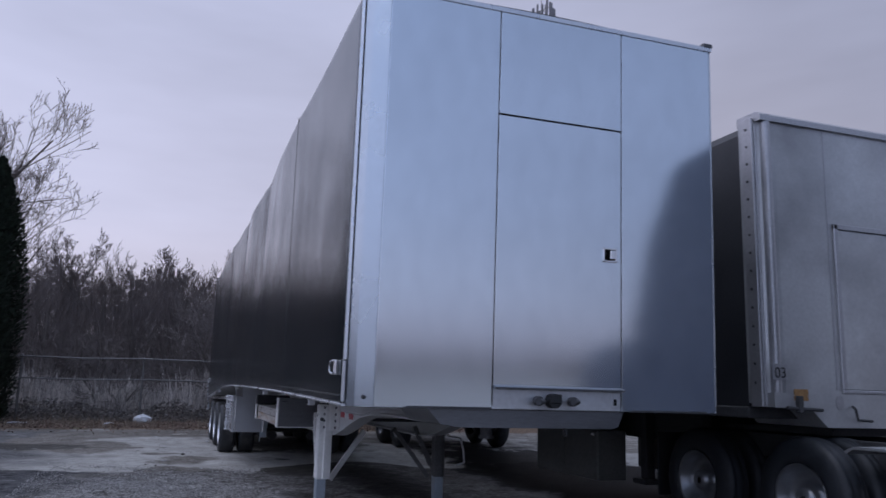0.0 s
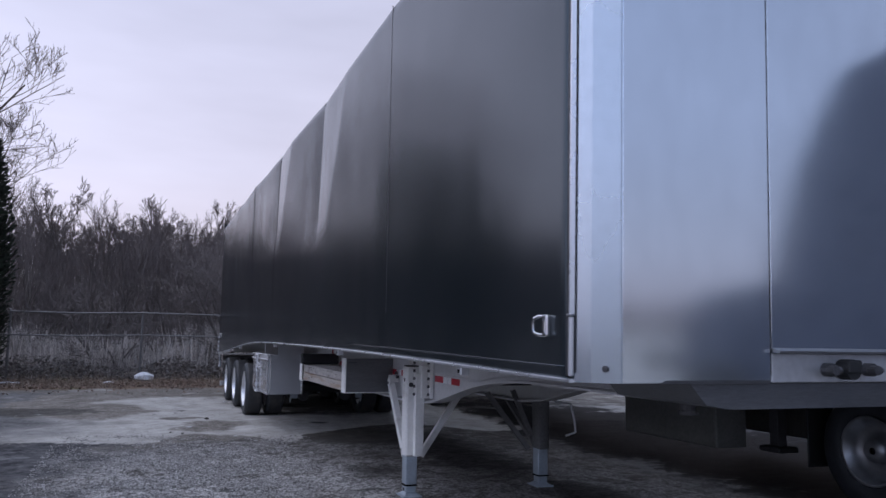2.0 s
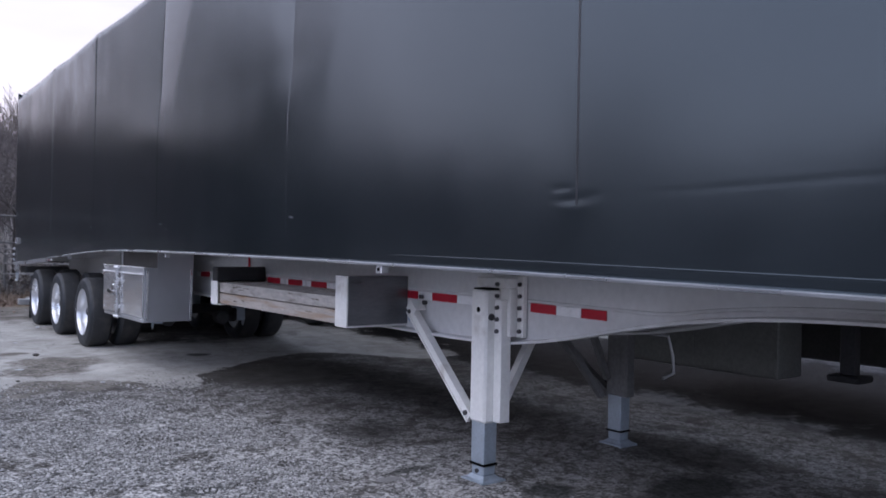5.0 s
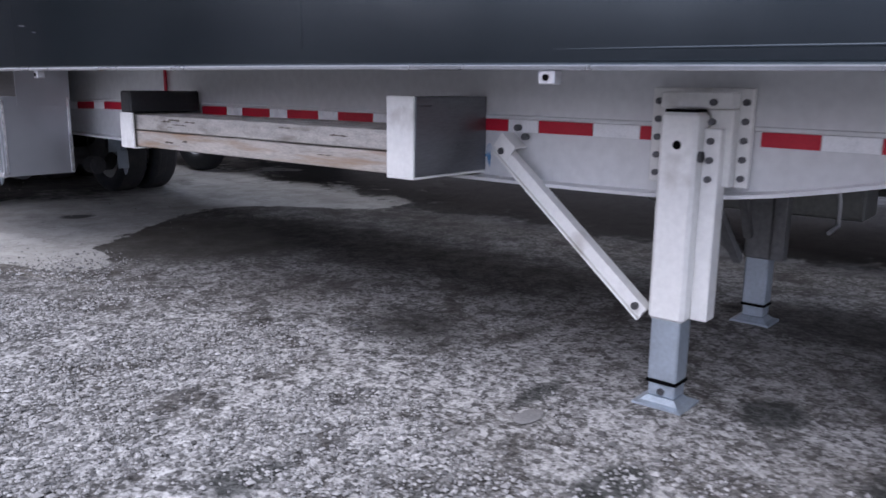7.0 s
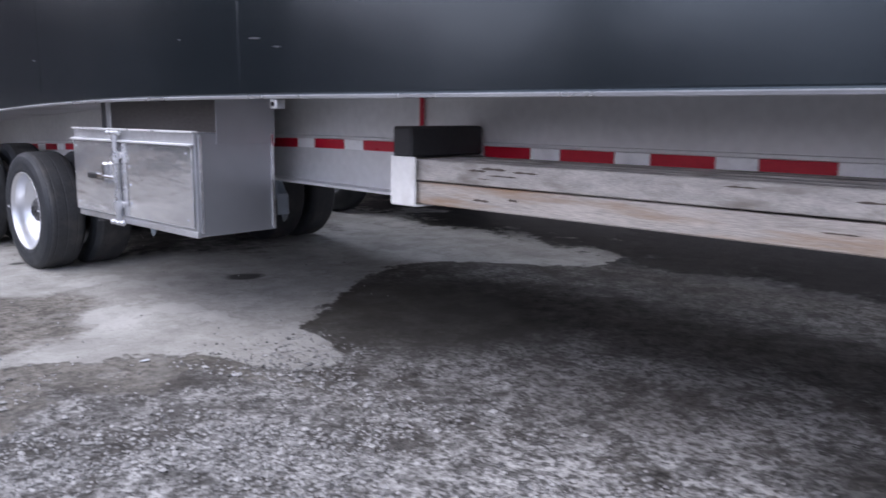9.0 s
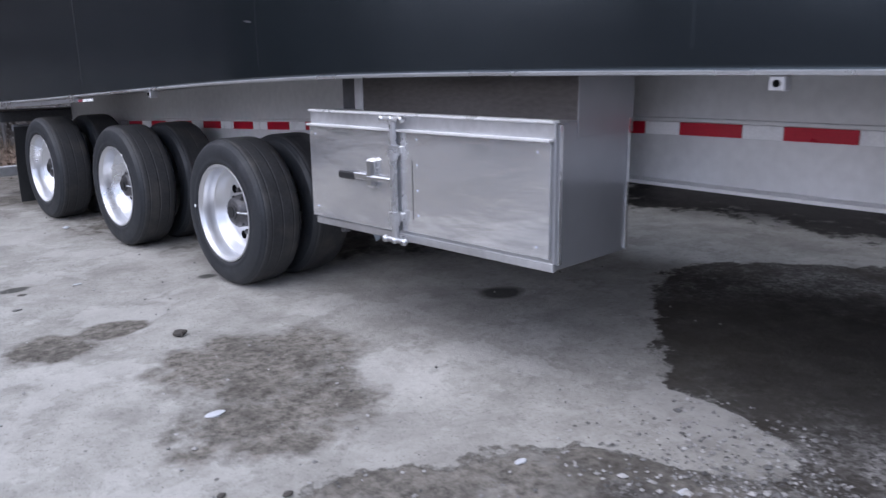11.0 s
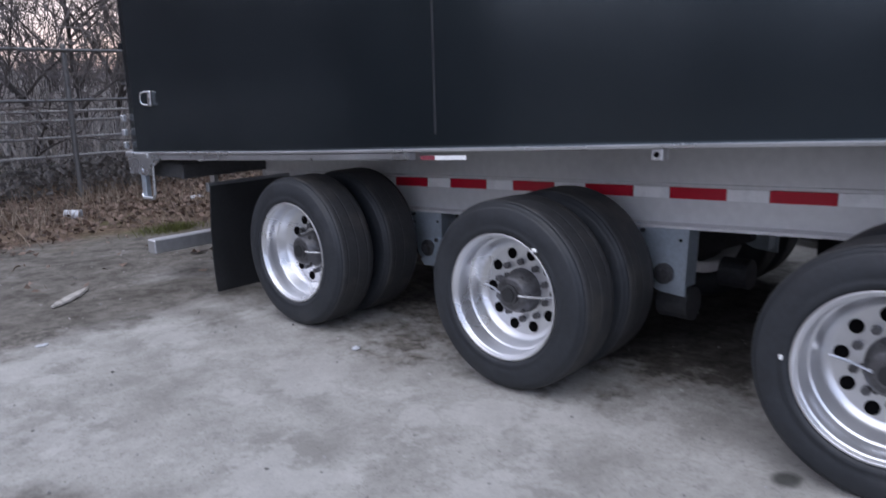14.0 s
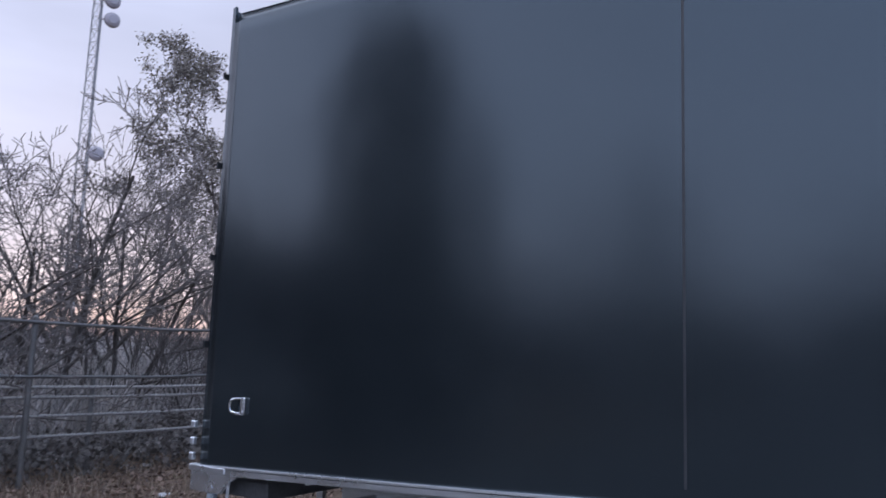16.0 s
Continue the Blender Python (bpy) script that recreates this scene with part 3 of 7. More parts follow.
def build_ground():
    def axis(lo, hi, step, reach):
        a = list(np.arange(lo, hi + 1e-6, step))
        s, v = step, hi
        while v < reach:
            s *= 1.35
            v += s
            a.append(v)
        s, v = step, lo
        while v > -reach:
            s *= 1.35
            v -= s
            a.insert(0, v)
        return a

    xs, ys = axis(-4.0, 3.2, 0.08, 900), axis(0.0, 17.5, 0.08, 900)
    verts = []
    for y in ys:
        g = ground_z(y)
        for x in xs:
            h = 0.0
            if -8 < x < 8 and -8 < y < 24:
                h = 0.012 * noise.noise((x * 1.3, y * 1.3, 0.3)) + 0.006 * noise.noise((x * 5, y * 5, 2.1))
                grit = 1.0 if y < 8 else 0.35
                h += grit * 0.006 * noise.noise((x * 14, y * 14, 5.0))
            for mx, my in ((0.633, 3.886), (1.987, 4.006)):
                h += 0.024 * math.exp(-((x - mx) ** 2 + (y - my) ** 2) / 0.09)
            if abs(x) > 60 or y > 60 or y < -60:
                h = -0.3
            verts.append((x, y, g + h))
    k = len(xs)
    faces = [(j * k + i, j * k + i + 1, (j + 1) * k + i + 1, (j + 1) * k + i) for j in range(len(ys) - 1) for i in range(k - 1)]
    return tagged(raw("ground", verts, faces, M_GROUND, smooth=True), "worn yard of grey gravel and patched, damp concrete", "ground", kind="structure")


build_ground()

# ---- flatbed trailer with rolling tarp ----
TRAILER = thing("covered_flatbed_trailer", (1.31, 7.9, 0.1), "long three-axle flatbed trailer with a black rolling tarp and aluminium front", "trailer")
W = 2.62
BOWS = [0.0, 2.6, 5.25, 8.02, 10.42, 12.83, 15.74]


def bulkhead():
    bm = nb()
    # sloped corner, front face frame and return, seen from above, as one thick skin
    outer = [(0.016, 0.05), (0.016, 0.0), (0.058, -0.054), (0.151, -0.1192), (0.155, -0.12), (W - 0.075, -0.12), (W - 0.06, -0.115), (W - 0.03, -0.03), (W - 0.016, 0.0), (W - 0.016, 0.05)]
    inner = [(W - 0.05, 0.05), (W - 0.05, 0.02), (W - 0.10, -0.06), (0.16, -0.06), (0.07, 0.02), (0.05, 0.05)]
    prism(bm, outer + inner, "z", 1.262, 3.845)
    b = part("bulkhead", bm, M_CORNER, TRAILER, "brushed aluminium front wall with sloped corners")
    # skins set apart by dark joints
    def skin(name, x0, x1, z0, z1, label=""):
        s = nb()
        box(s, (x0, -0.1265, z0), (x1, -0.1205, z1), 0.0015)
        return part(name, s, M_PANEL, b, label)
    skin("wall_panel", 0.157, 0.897, 1.264, 3.845)
    skin("wall_panel", 1.815, W - 0.082, 1.264, 3.845)
    skin("upper_panel", 0.905, 1.808, 3.147, 3.845)
    skin("door", 0.905, 1.806, 1.402, 3.136, "flush aluminium access door")
    for n_, lo, hi in (("joint", (0.897, -0.1235, 1.29), (0.905, -0.1203, 3.845)), ("joint", (1.807, -0.1235, 1.29), (1.8145, -0.1203, 3.845)), ("joint", (0.905, -0.1235, 3.136), (1.807, -0.1203, 3.147))):
        s = nb()
        box(s, lo, hi)
        part(n_, s, M_HOLE, b)
    # dark strips for the shade in slots where the lower flange is cut back
    for x0, x1, z in ((0.33, 0.897, 1.274), (1.86, 2.47, 1.272)):
        s = nb()
        prism(s, [(x0, 1.260), (x1, 1.260), (x1, z), (x0 + 0.03, z)], "y", -0.1278, -0.1262)
        part("flange_slot", s, M_DARK, b)
    s = nb()
    prism(s, [(-0.175, 1.398), (-0.12, 1.412), (-0.12, 1.392), (-0.17, 1.388)], "x", 0.905, 1.81)
    part("drip_rail", s, M_SHEET, b)
    # door latch: cup, frame and paddle
    s = nb()
    lx0, lx1, lz0, lz1 = 1.668, 1.772, 2.232, 2.328
    for lo, hi in (((lx0, lz0), (lx1, lz0 + 0.012)), ((lx0, lz1 - 0.012), (lx1, lz1)), ((lx0, lz0), (lx0 + 0.012, lz1)), ((lx1 - 0.012, lz0), (lx1, lz1))):
        box(s, (lo[0], -0.136, lo[1]), (hi[0], -0.1262, hi[1]), 0.002)
    box(s, (lx0 + 0.052, -0.142, lz0 + 0.02), (lx1 - 0.016, -0.127, lz1 - 0.018), 0.004)
    box(s, (lx0 + 0.012, -0.1285, lz0 + 0.012), (lx1 - 0.012, -0.1266, lz1 - 0.012), 0, None, 1)
    part("door_latch", s, [M_CHROME, M_HOLE], b, "recessed chrome paddle latch")
    # lower service strip with couplings
    s = nb()
    box(s, (0.905, -0.124, 1.262), (1.806, -0.08, 1.388), 0.004)
    part("service_strip", s, M_ALU, b)
    for x, dark in ((1.205, False), (1.445, False)):
        s = nb()
        rod(s, (x, -0.124, 1.318), (x, -0.165, 1.318), 0.03, 12)
        box(s, (x - 0.05, -0.205, 1.300), (x + 0.028, -0.162, 1.334), 0.012)
        rod(s, (x - 0.03, -0.18, 1.318), (x - 0.03, -0.214, 1.318), 0.022, 12)
        part("air_coupling", s, M_HUB, b, "dull metal air line coupling")
    s = nb()
    rod(s, (1.302, -0.124, 1.32), (1.302, -0.19, 1.32), 0.045, 16)
    box(s, (1.262, -0.198, 1.302), (1.342, -0.188, 1.362), 0.008)
    part("electric_socket", s, M_FLAP, b, "black round light socket")
    s = nb()
    box(s, (1.735, -0.131, 1.285), (1.80, -0.124, 1.38), 0.003)
    box(s, (1.748, -0.134, 1.30), (1.77, -0.130, 1.34), 0, None, 1)
    part("data_plate", s, [M_ALU, M_HOLE], b)
    for x in (0.107, W - 0.05):
        s = nb()
        lathe_at = Vector((x, -0.088 if x < 1 else -0.03, 1.318))
        dirn = Vector((-0.84, -0.53, 0)) if x < 1 else Vector((0.84, -0.53, 0))
        rod(s, lathe_at, lathe_at + dirn * 0.010, 0.0135, 12)
        rod(s, lathe_at + dirn * 0.010, lathe_at + dirn * 0.015, 0.007, 10)
        part("corner_bolt", s, M_HUB, b)
    # top cap and edge seals
    s = nb()
    prism(s, [(-0.135, 3.845), (-0.135, 3.875), (-0.10, 3.892), (0.10, 3.90), (0.10, 3.845)], "x", 0.10, W - 0.06)
    part("top_cap", s, M_TRIM, b)
    s = nb()
    box(s, (W - 0.13, -0.14, 3.872), (W - 0.05, -0.06, 3.905), 0.006)
    part("cap_corner", s, M_HUB, b)
    for x in (0.0, W):
        sgn = 1 if x == 0 else -1
        s = nb()
        prism(s, [(x - 0.006 * sgn, 0.005), (x + 0.011 * sgn, -0.004), (x + 0.02 * sgn, 0.014), (x - 0.006 * sgn, 0.014)], "z", 1.536, 3.9)
        prism(s, [(x - 0.005 * sgn, 0.015), (x + 0.02 * sgn, 0.015), (x + 0.02 * sgn, 0.034), (x - 0.005 * sgn, 0.034)], "z", 1.285, 3.9, 1)
        prism(s, [(x + 0.0115 * sgn, -0.005), (x + 0.018 * sgn, -0.008), (x + 0.02 * sgn, 0.004), (x + 0.0125 * sgn, 0.004)], "z", 1.30, 3.88, 1)
        part("edge_seal", s, [M_TRIM, M_SEAM], b)
        s = nb()
        ends = sorted((x - 0.010 * sgn, x + 0.012 * sgn))
        box(s, (ends[0], -0.006, 1.285), (ends[1], 0.014, 1.526), 0.006)
        box(s, (ends[0] - 0.002, -0.008, 1.527), (ends[1] + 0.002, 0.026, 1.535), 0.002, None, 1)
        part("tension_bar", s, [M_TRIM, M_HUB], b, "pale tarp tension lever")
    # the wall stands square to the sloping deck, so its head leans forwards
    for o in [b] + list(b.children):
        for v in o.data.vertices:
            v.co.y += nose_lean(0.0, v.co.z)


def nose_lean(y, z):
    return -0.022 * max(0.0, z - 1.27) * max(0.0, 1 - max(y, 0.0) / 2.5)


bulkhead()


FOLD_SLOPE = 0.05


def fold_width(bow, z):
    """How wide the slanting fold in front of a bow is, at a height."""
    return 0.52 + 0.52 * max(0.0, z - 2.5) if bow < 6 else 0.46 + 0.52 * max(0.0, z - 2.75)


def fold_fade(bow, z):
    u = min(1, max(0, (z - (2.25 if bow < 6 else 2.45)) / 0.45))
    return u * u * (3 - 2 * u)


def tarp_sink(y, z):
    """How far the cloth stands inwards from the straight side between its bows."""
    up = min(1, max(0, (z - 1.9) / 1.5))
    d = 0.0
    for a, c in zip(BOWS, BOWS[1:]):
        if a <= y <= c:
            u = (y - a) / (c - a)
            d = 0.005 * math.sin(math.pi * u) ** 2 * (0.4 + 0.6 * up)
            if 2 < a < 6:
                # loose cloth falls away towards the next bow along a slanting fold
                d += FOLD_SLOPE * max(0.0, y - c + fold_width(c, z)) * fold_fade(c, z)
            if 5 < a < 9:
                # and comes slowly back out behind it
                d += FOLD_SLOPE * fold_width(a, z) * fold_fade(a, z) * math.exp(-(y - a) / 0.9)
    d += 0.005 * noise.noise((y * 0.7, z * 0.4, 1.7)) + 0.002 * noise.noise((y * 2.6, z * 0.8, 4.0)) + 0.003 * noise.noise((y * 1.1 + z * 0.7, z * 1.4, 8.0))
    # creases where the cloth was pinched by the second bow
    bell = lambda c, w, v: math.exp(-((v - c) / w) ** 2)
    d += 0.0012 * bell(2.62, 0.09, y) * bell(1.622, 0.012, z) - 0.0006 * bell(2.62, 0.09, y) * bell(1.585, 0.014, z)
    d += 0.0010 * bell(2.69, 0.05, y) * bell(1.672, 0.012, z) + 0.0006 * bell(2.52, 0.06, y) * bell(1.64, 0.010, z)
    d += 0.0012 * bell(2.62, 0.10, y) * bell(1.46, 0.08, z)
    d += 0.0003 * min(1, max(0, (2.3 - y) / 0.2)) * min(1, max(0, y - 0.6)) * bell(1.63 + 0.02 * (2.3 - y), 0.010, z)
    edge = min(1, min(y - 0.03, 15.76 - y) / 0.25)
    return d * max(0, edge)


def roof_z(y):
    z = 3.935
    for a, c in zip(BOWS, BOWS[1:]):
        if a <= y <= c:
            u = (y - a) / (c - a)
            z -= 0.022 * (4 * u * (1 - u)) * (0.5 + 0.5 * u)
    return z + 0.03 * min(1, y / 8)


def tarp():
    ys = sorted(set([0.03 + (15.73 / 262) * i for i in range(263)] + [b_ + s for b_ in BOWS[1:-1] for s in (-0.012, 0.012)] + [2.3 + 0.016 * i for i in range(36)]))
    steps = [0.0, 0.015, 0.03, 0.05, 0.075, 0.10, 0.14, 0.18] + [0.21 + 0.01 * i for i in range(26)] + [0.47 + 0.06 * i for i in range(36)]
    steps = [s for s in steps if s < 2.5]
    zn = len(steps) + 4
    def side(name, x, sgn, label=""):
        verts, faces = [], []
        for y in ys:
            z0, z1 = rail_z(y) + 0.004, roof_z(y)
            for k in range(zn + 1):
                z = z0 + steps[k] if k < len(steps) else z0 + steps[-1] + (z1 - z0 - steps[-1]) * (k - len(steps) + 1) / 5
                d = tarp_sink(y, z)
                top = max(0, (z - (z1 - 0.10)) / 0.10)
                d += 0.05 * top * top
                verts.append((x + sgn * d, y + nose_lean(y, z), z - 0.012 * top * top))
        k1 = zn + 1
        for j in range(len(ys) - 1):
            for k in range(zn):
                q = (j * k1 + k, (j + 1) * k1 + k, (j + 1) * k1 + k + 1, j * k1 + k + 1)
                faces.append(q if sgn < 0 else q[::-1])
        o = raw(name, verts, faces, M_TARP, TRAILER, label, smooth=True)
        so = o.modifiers.new("thickness", "SOLIDIFY")
        so.thickness, so.offset = 0.003, -1
        return o
    near = side("tarp_side", 0.0, 1, "taut black vinyl side tarp")
    side("tarp_side", W, -1)
    # welted hem just over the rail
    bm = nb()
    sweep(bm, [[(tarp_sink(y, rail_z(y) + 0.06) + 0.0012 + a * min(1, (5.2 - y) / 2.4), y, rail_z(y) + 0.052 + c) for a, c in ((0.0008, -0.007), (-0.0020, -0.004), (-0.0026, 0.001), (-0.0018, 0.004), (0.0008, 0.006))] for y in np.linspace(0.06, 5.2, 70)])
    part("hem_welt", bm, M_TARP, near, smooth=True)
    # roof sheet and rear curtain
    verts, faces = [], []
    xn = 12
    for y in ys:
        for k in range(xn + 1):
            u = k / xn
            inset = 0.047 + tarp_sink(y, roof_z(y))
            verts.append((inset + (W - 2 * inset) * u, y + nose_lean(y, roof_z(y)), roof_z(y) - 0.010 + 0.05 * math.sin(math.pi * u) ** 0.7))
    for j in range(len(ys) - 1):
        for k in range(xn):
            faces.append((j * 13 + k, j * 13 + k + 1, (j + 1) * 13 + k + 1, (j + 1) * 13 + k))
    raw("tarp_roof", verts, faces, M_TARP, TRAILER, smooth=True)
    bm = nb()
    pts = [(0.0, 15.76), (0.012, 15.80), (0.05, 15.83), (W - 0.05, 15.83), (W - 0.012, 15.80), (W, 15.76), (W - 0.02, 15.76), (W - 0.06, 15.81), (0.06, 15.81), (0.02, 15.76)]
    prism(bm, pts, "z", rail_z(15.8) + 0.01, roof_z(15.7) + 0.02)
    rear = part("rear_curtain", bm, M_TARP, TRAILER)
    for z in (1.75, 2.3, 2.9, 3.5):
        bm = nb()
        box(bm, (0.0, 15.828, z), (W, 15.836, z + 0.04))
        part("curtain_strap", bm, M_SEAM, rear)
    # welted bow seams
    for y in BOWS[1:-1]:
        bm = nb()
        secs = []
        z0, z1 = (1.60 if y < 3 else rail_z(y) + 0.07), roof_z(y) - 0.05
        for k in range(25):
            z = z0 + (z1 - z0) * k / 24
            x = tarp_sink(y, z)
            secs.append([(x - 0.0006, y - 0.006, z), (x - (0.0024 if y < 3 else 0.0013), y, z), (x - 0.0006, y + 0.006, z), (x + 0.004, y, z)])
        sweep(bm, secs)
        part("bow_seam", bm, M_SEAM if y < 3 or y > 12 else M_TARP, near)
    # pale scuffs on the cloth
    for y, z, w, hgt in ((5.17, 1.603, 0.035, 0.014), (10.5, 1.592, 0.04, 0.012), (7.89, 1.592, 0.05, 0.010), (7.72, 1.547, 0.035, 0.008), (8.56, 1.622, 0.02, 0.008)):
        bm = nb()
        x = tarp_sink(y, z)
        prism(bm, [(y - w, z - hgt * 0.3), (y - w * 0.3, z - hgt * 0.5), (y + w * 0.8, z + hgt * 0.1), (y + w, z + hgt * 0.5), (y, z + hgt * 0.5), (y - w * 0.6, z + hgt * 0.2)], "x", x - 0.0012, x + 0.002)
        part("scuff", bm, M_SCUFF, near)
    # pull handles at both ends
    for y, z, w, hh in ((0.188, 1.489, 0.074, 0.040), (15.43, 1.414, 0.085, 0.044)):
        bm = nb()
        tube(bm, [(-0.012, y - 0.006, z + hh), (-0.026, y + w * 0.5, z + hh), (-0.034, y + w * 0.9, z + hh * 0.75), (-0.036, y + w, z + hh * 0.3), (-0.036, y + w, z - hh * 0.3), (-0.034, y + w * 0.9, z - hh * 0.75), (-0.026, y + w * 0.5, z - hh), (-0.012, y - 0.006, z - hh)], 0.0075)
        box(bm, (-0.022, y - 0.022, z - hh * 1.12), (0.002, y + 0.014, z + hh * 1.12), 0.006)
        box(bm, (-0.028, y - 0.016, z - hh * 0.55), (-0.02, y + 0.008, z + hh * 0.55), 0.003)
        for q in (-1, 1):
            rod(bm, (-0.03, y - 0.006, z + q * hh * 0.85), (0.0, y - 0.006, z + q * hh * 0.85), 0.010, 10)
        part("tarp_handle", bm, M_CHROME, near, "chrome pull handle")


tarp()


def floor_and_rails():
    ys = list(np.linspace(0.0, 15.84, 90))
    bm = nb()
    sweep(bm, [[(0.05, y, rail_z(y) + 0.022), (W - 0.05, y, rail_z(y) + 0.022), (W - 0.05, y, rail_z(y) + 0.06), (0.05, y, rail_z(y) + 0.06)] for y in ys])
    part("deck", bm, M_ALU, TRAILER)
    for x, s in ((0.0, 1), (W, -1)):
        bm = nb()
        prof = [(-0.009, -0.008), (-0.011, 0.002), (-0.004, 0.006), (0.049, 0.006), (0.049, -0.004), (0.0, -0.010)]
        sweep(bm, [[(x + s * a, y, rail_z(y) + c) for a, c in prof] for y in ys])
        rail = part("side_rail", bm, M_TRIM, TRAILER, "bright aluminium side rail")
        # second, lower lip over the rear axles
        bm = nb()
        ry = [y for y in ys if y > 12.9]
        sweep(bm, [[(x + s * a, y, rail_z(y) + c) for a, c in ((0.0, -0.046), (-0.007, -0.040), (-0.007, -0.014), (0.03, -0.012), (0.03, -0.046))] for y in ry])
        part("rail_lip", bm, M_TRIM, rail)
        for y in (1.2, 4.08, 7.76, 11.74, 14.9):
            z = rail_z(y) - 0.012
            bm = nb()
            w = 0.030 if y < 5 else 0.022 if y < 14 else 0.014
            box(bm, (x + s * 0.0, y - w, z - 0.042), (x + s * 0.05, y + w, z + 0.002), 0.004)
            rod(bm, (x - s * 0.004, y, z - 0.020), (x + s * 0.03, y, z - 0.020), 0.011, 10, None, 1)
            part("strap_anchor", bm, [M_ALU, M_HOLE], rail)
        for (a, c), mm in (((12.645, 12.83), M_WTAPE), ((12.83, 12.92), M_OLDRED)):
            bm = nb()
            sweep(bm, [[(x - s * 0.009, y, rail_z(y) - 0.046), (x - s * 0.009, y, rail_z(y) - 0.027), (x - s * 0.003, y, rail_z(y) - 0.027), (x - s * 0.003, y, rail_z(y) - 0.046)] for y in (a, c)])
            part("marker_strip", bm, mm, rail)
    for k in range(34):
        y = 0.9 + 0.435 * k
        bm = nb()
        z = rail_z(y) + 0.021
        prism(bm, [(y - 0.025, z), (y + 0.025, z), (y + 0.025, z - 0.10), (y - 0.025, z - 0.10)], "x", 0.80, W - 0.80)
        part("crossmember", bm, M_ALU, TRAILER)


floor_and_rails()


def beams():
    ys = list(np.linspace(0.35, 15.3, 130))
    for xc, s in ((0.785, 1), (W - 0.785, -1)):
        bm = nb()
        secs = []
        for y in ys:
            b_, t_ = beam_z(y), rail_z(y) + 0.021
            tz = tape_z(y)
            mid = min(max(tz + 0.032, b_ + 0.05), t_ - 0.02)
            secs.append([(xc + s * a, y, z) for a, z in ((-0.075, b_), (0.075, b_), (0.075, b_ + 0.014), (0.008, b_ + 0.02), (0.008, t_), (-0.008, t_),
                                                          (-0.008, mid + 0.012), (-0.016, mid + 0.008), (-0.016, mid - 0.004), (-0.008, mid - 0.008), (-0.008, b_ + 0.02), (-0.075, b_ + 0.014))])
        sweep(bm, secs)
        beam = part("main_beam", bm, M_BEAM, TRAILER, "deep arched aluminium frame beam")
        runs = [(3.092, 3.27, 0), (3.27, 3.456, 1), (3.456, 3.66, 0), (4.02, 4.13, 0), (4.13, 4.34, 1)]
        y = 4.34
        while y < 8.9:
            runs += [(y, y + 0.268, 0), (y + 0.268, y + 0.429, 1)]
            y += 0.429
        y = 10.881 - 0.459
        while y < 13.9:
            runs += [(y, y + 0.272, 0), (y + 0.272, y + 0.459, 1)]
            y += 0.459
        for a, c, white in runs:
            bm = nb()
            sweep(bm, [[(xc - s * 0.0125, q, tape_z(q) - 0.028), (xc - s * 0.0125, q, tape_z(q) + 0.024), (xc - s * 0.0085, q, tape_z(q) + 0.024), (xc - s * 0.0085, q, tape_z(q) - 0.028)] for q in (a + 0.002, c - 0.002)])
            part("white_tape" if white else "red_tape", bm, M_WTAPE if white else M_RED, beam)
    bm = nb()
    for y, z, ry, rz, lean in ((4.877, 0.948, 0.0105, 0.054, 0.10), (4.902, 0.948, 0.017, 0.006, 0.0), (4.914, 0.938, 0.004, 0.03, 0.05), (4.868, 0.99, 0.007, 0.014, 0.4)):
        ring = [(y + ry * math.cos(q) * (1 + 0.22 * math.sin(5 * q + y * 90)) + lean * (rz * math.sin(q)), z + rz * math.sin(q) * (1 + 0.08 * math.sin(3 * q))) for q in [k * math.tau / 18 for k in range(18)]]
        sweep(bm, [[(x, a, c) for a, c in ring] for x in (0.7752, 0.7765)])
    part("paint_smear", bm, M_BLUE, TRAILER, "smear of blue marking paint")
    # coupler plate under the nose
    bm = nb()
    prism(bm, [(0.02, 1.205), (0.30, 1.158), (1.9, 1.156), (2.1, 1.165), (2.1, 1.185), (0.02, 1.215)], "x", 0.80, W - 0.80)
    part("coupler_plate", bm, M_DARK, TRAILER)
    bm = nb()
    prism(bm, [(0.50, 1.258), (1.84, 1.258), (1.80, 1.165), (1.76, 1.15), (0.70, 1.15), (0.58, 1.17)], "y", -0.10, 0.55)
    part("nose_bolster", bm, M_DULL, TRAILER)
    bm = nb()
    rod(bm, (W / 2, 0.95, 1.16), (W / 2, 0.95, 1.03), 0.045, 16)
    rod(bm, (W / 2, 0.95, 1.04), (W / 2, 0.95, 1.02), 0.058, 16)
    part("king_pin", bm, M_HUB, TRAILER)
    bm = nb()
    box(bm, (0.756, 7.572, 1.14), (0.770, 7.594, 1.345), 0.002)
    part("marker_post", bm, M_RED, TRAILER, "small red marker strip")


beams()


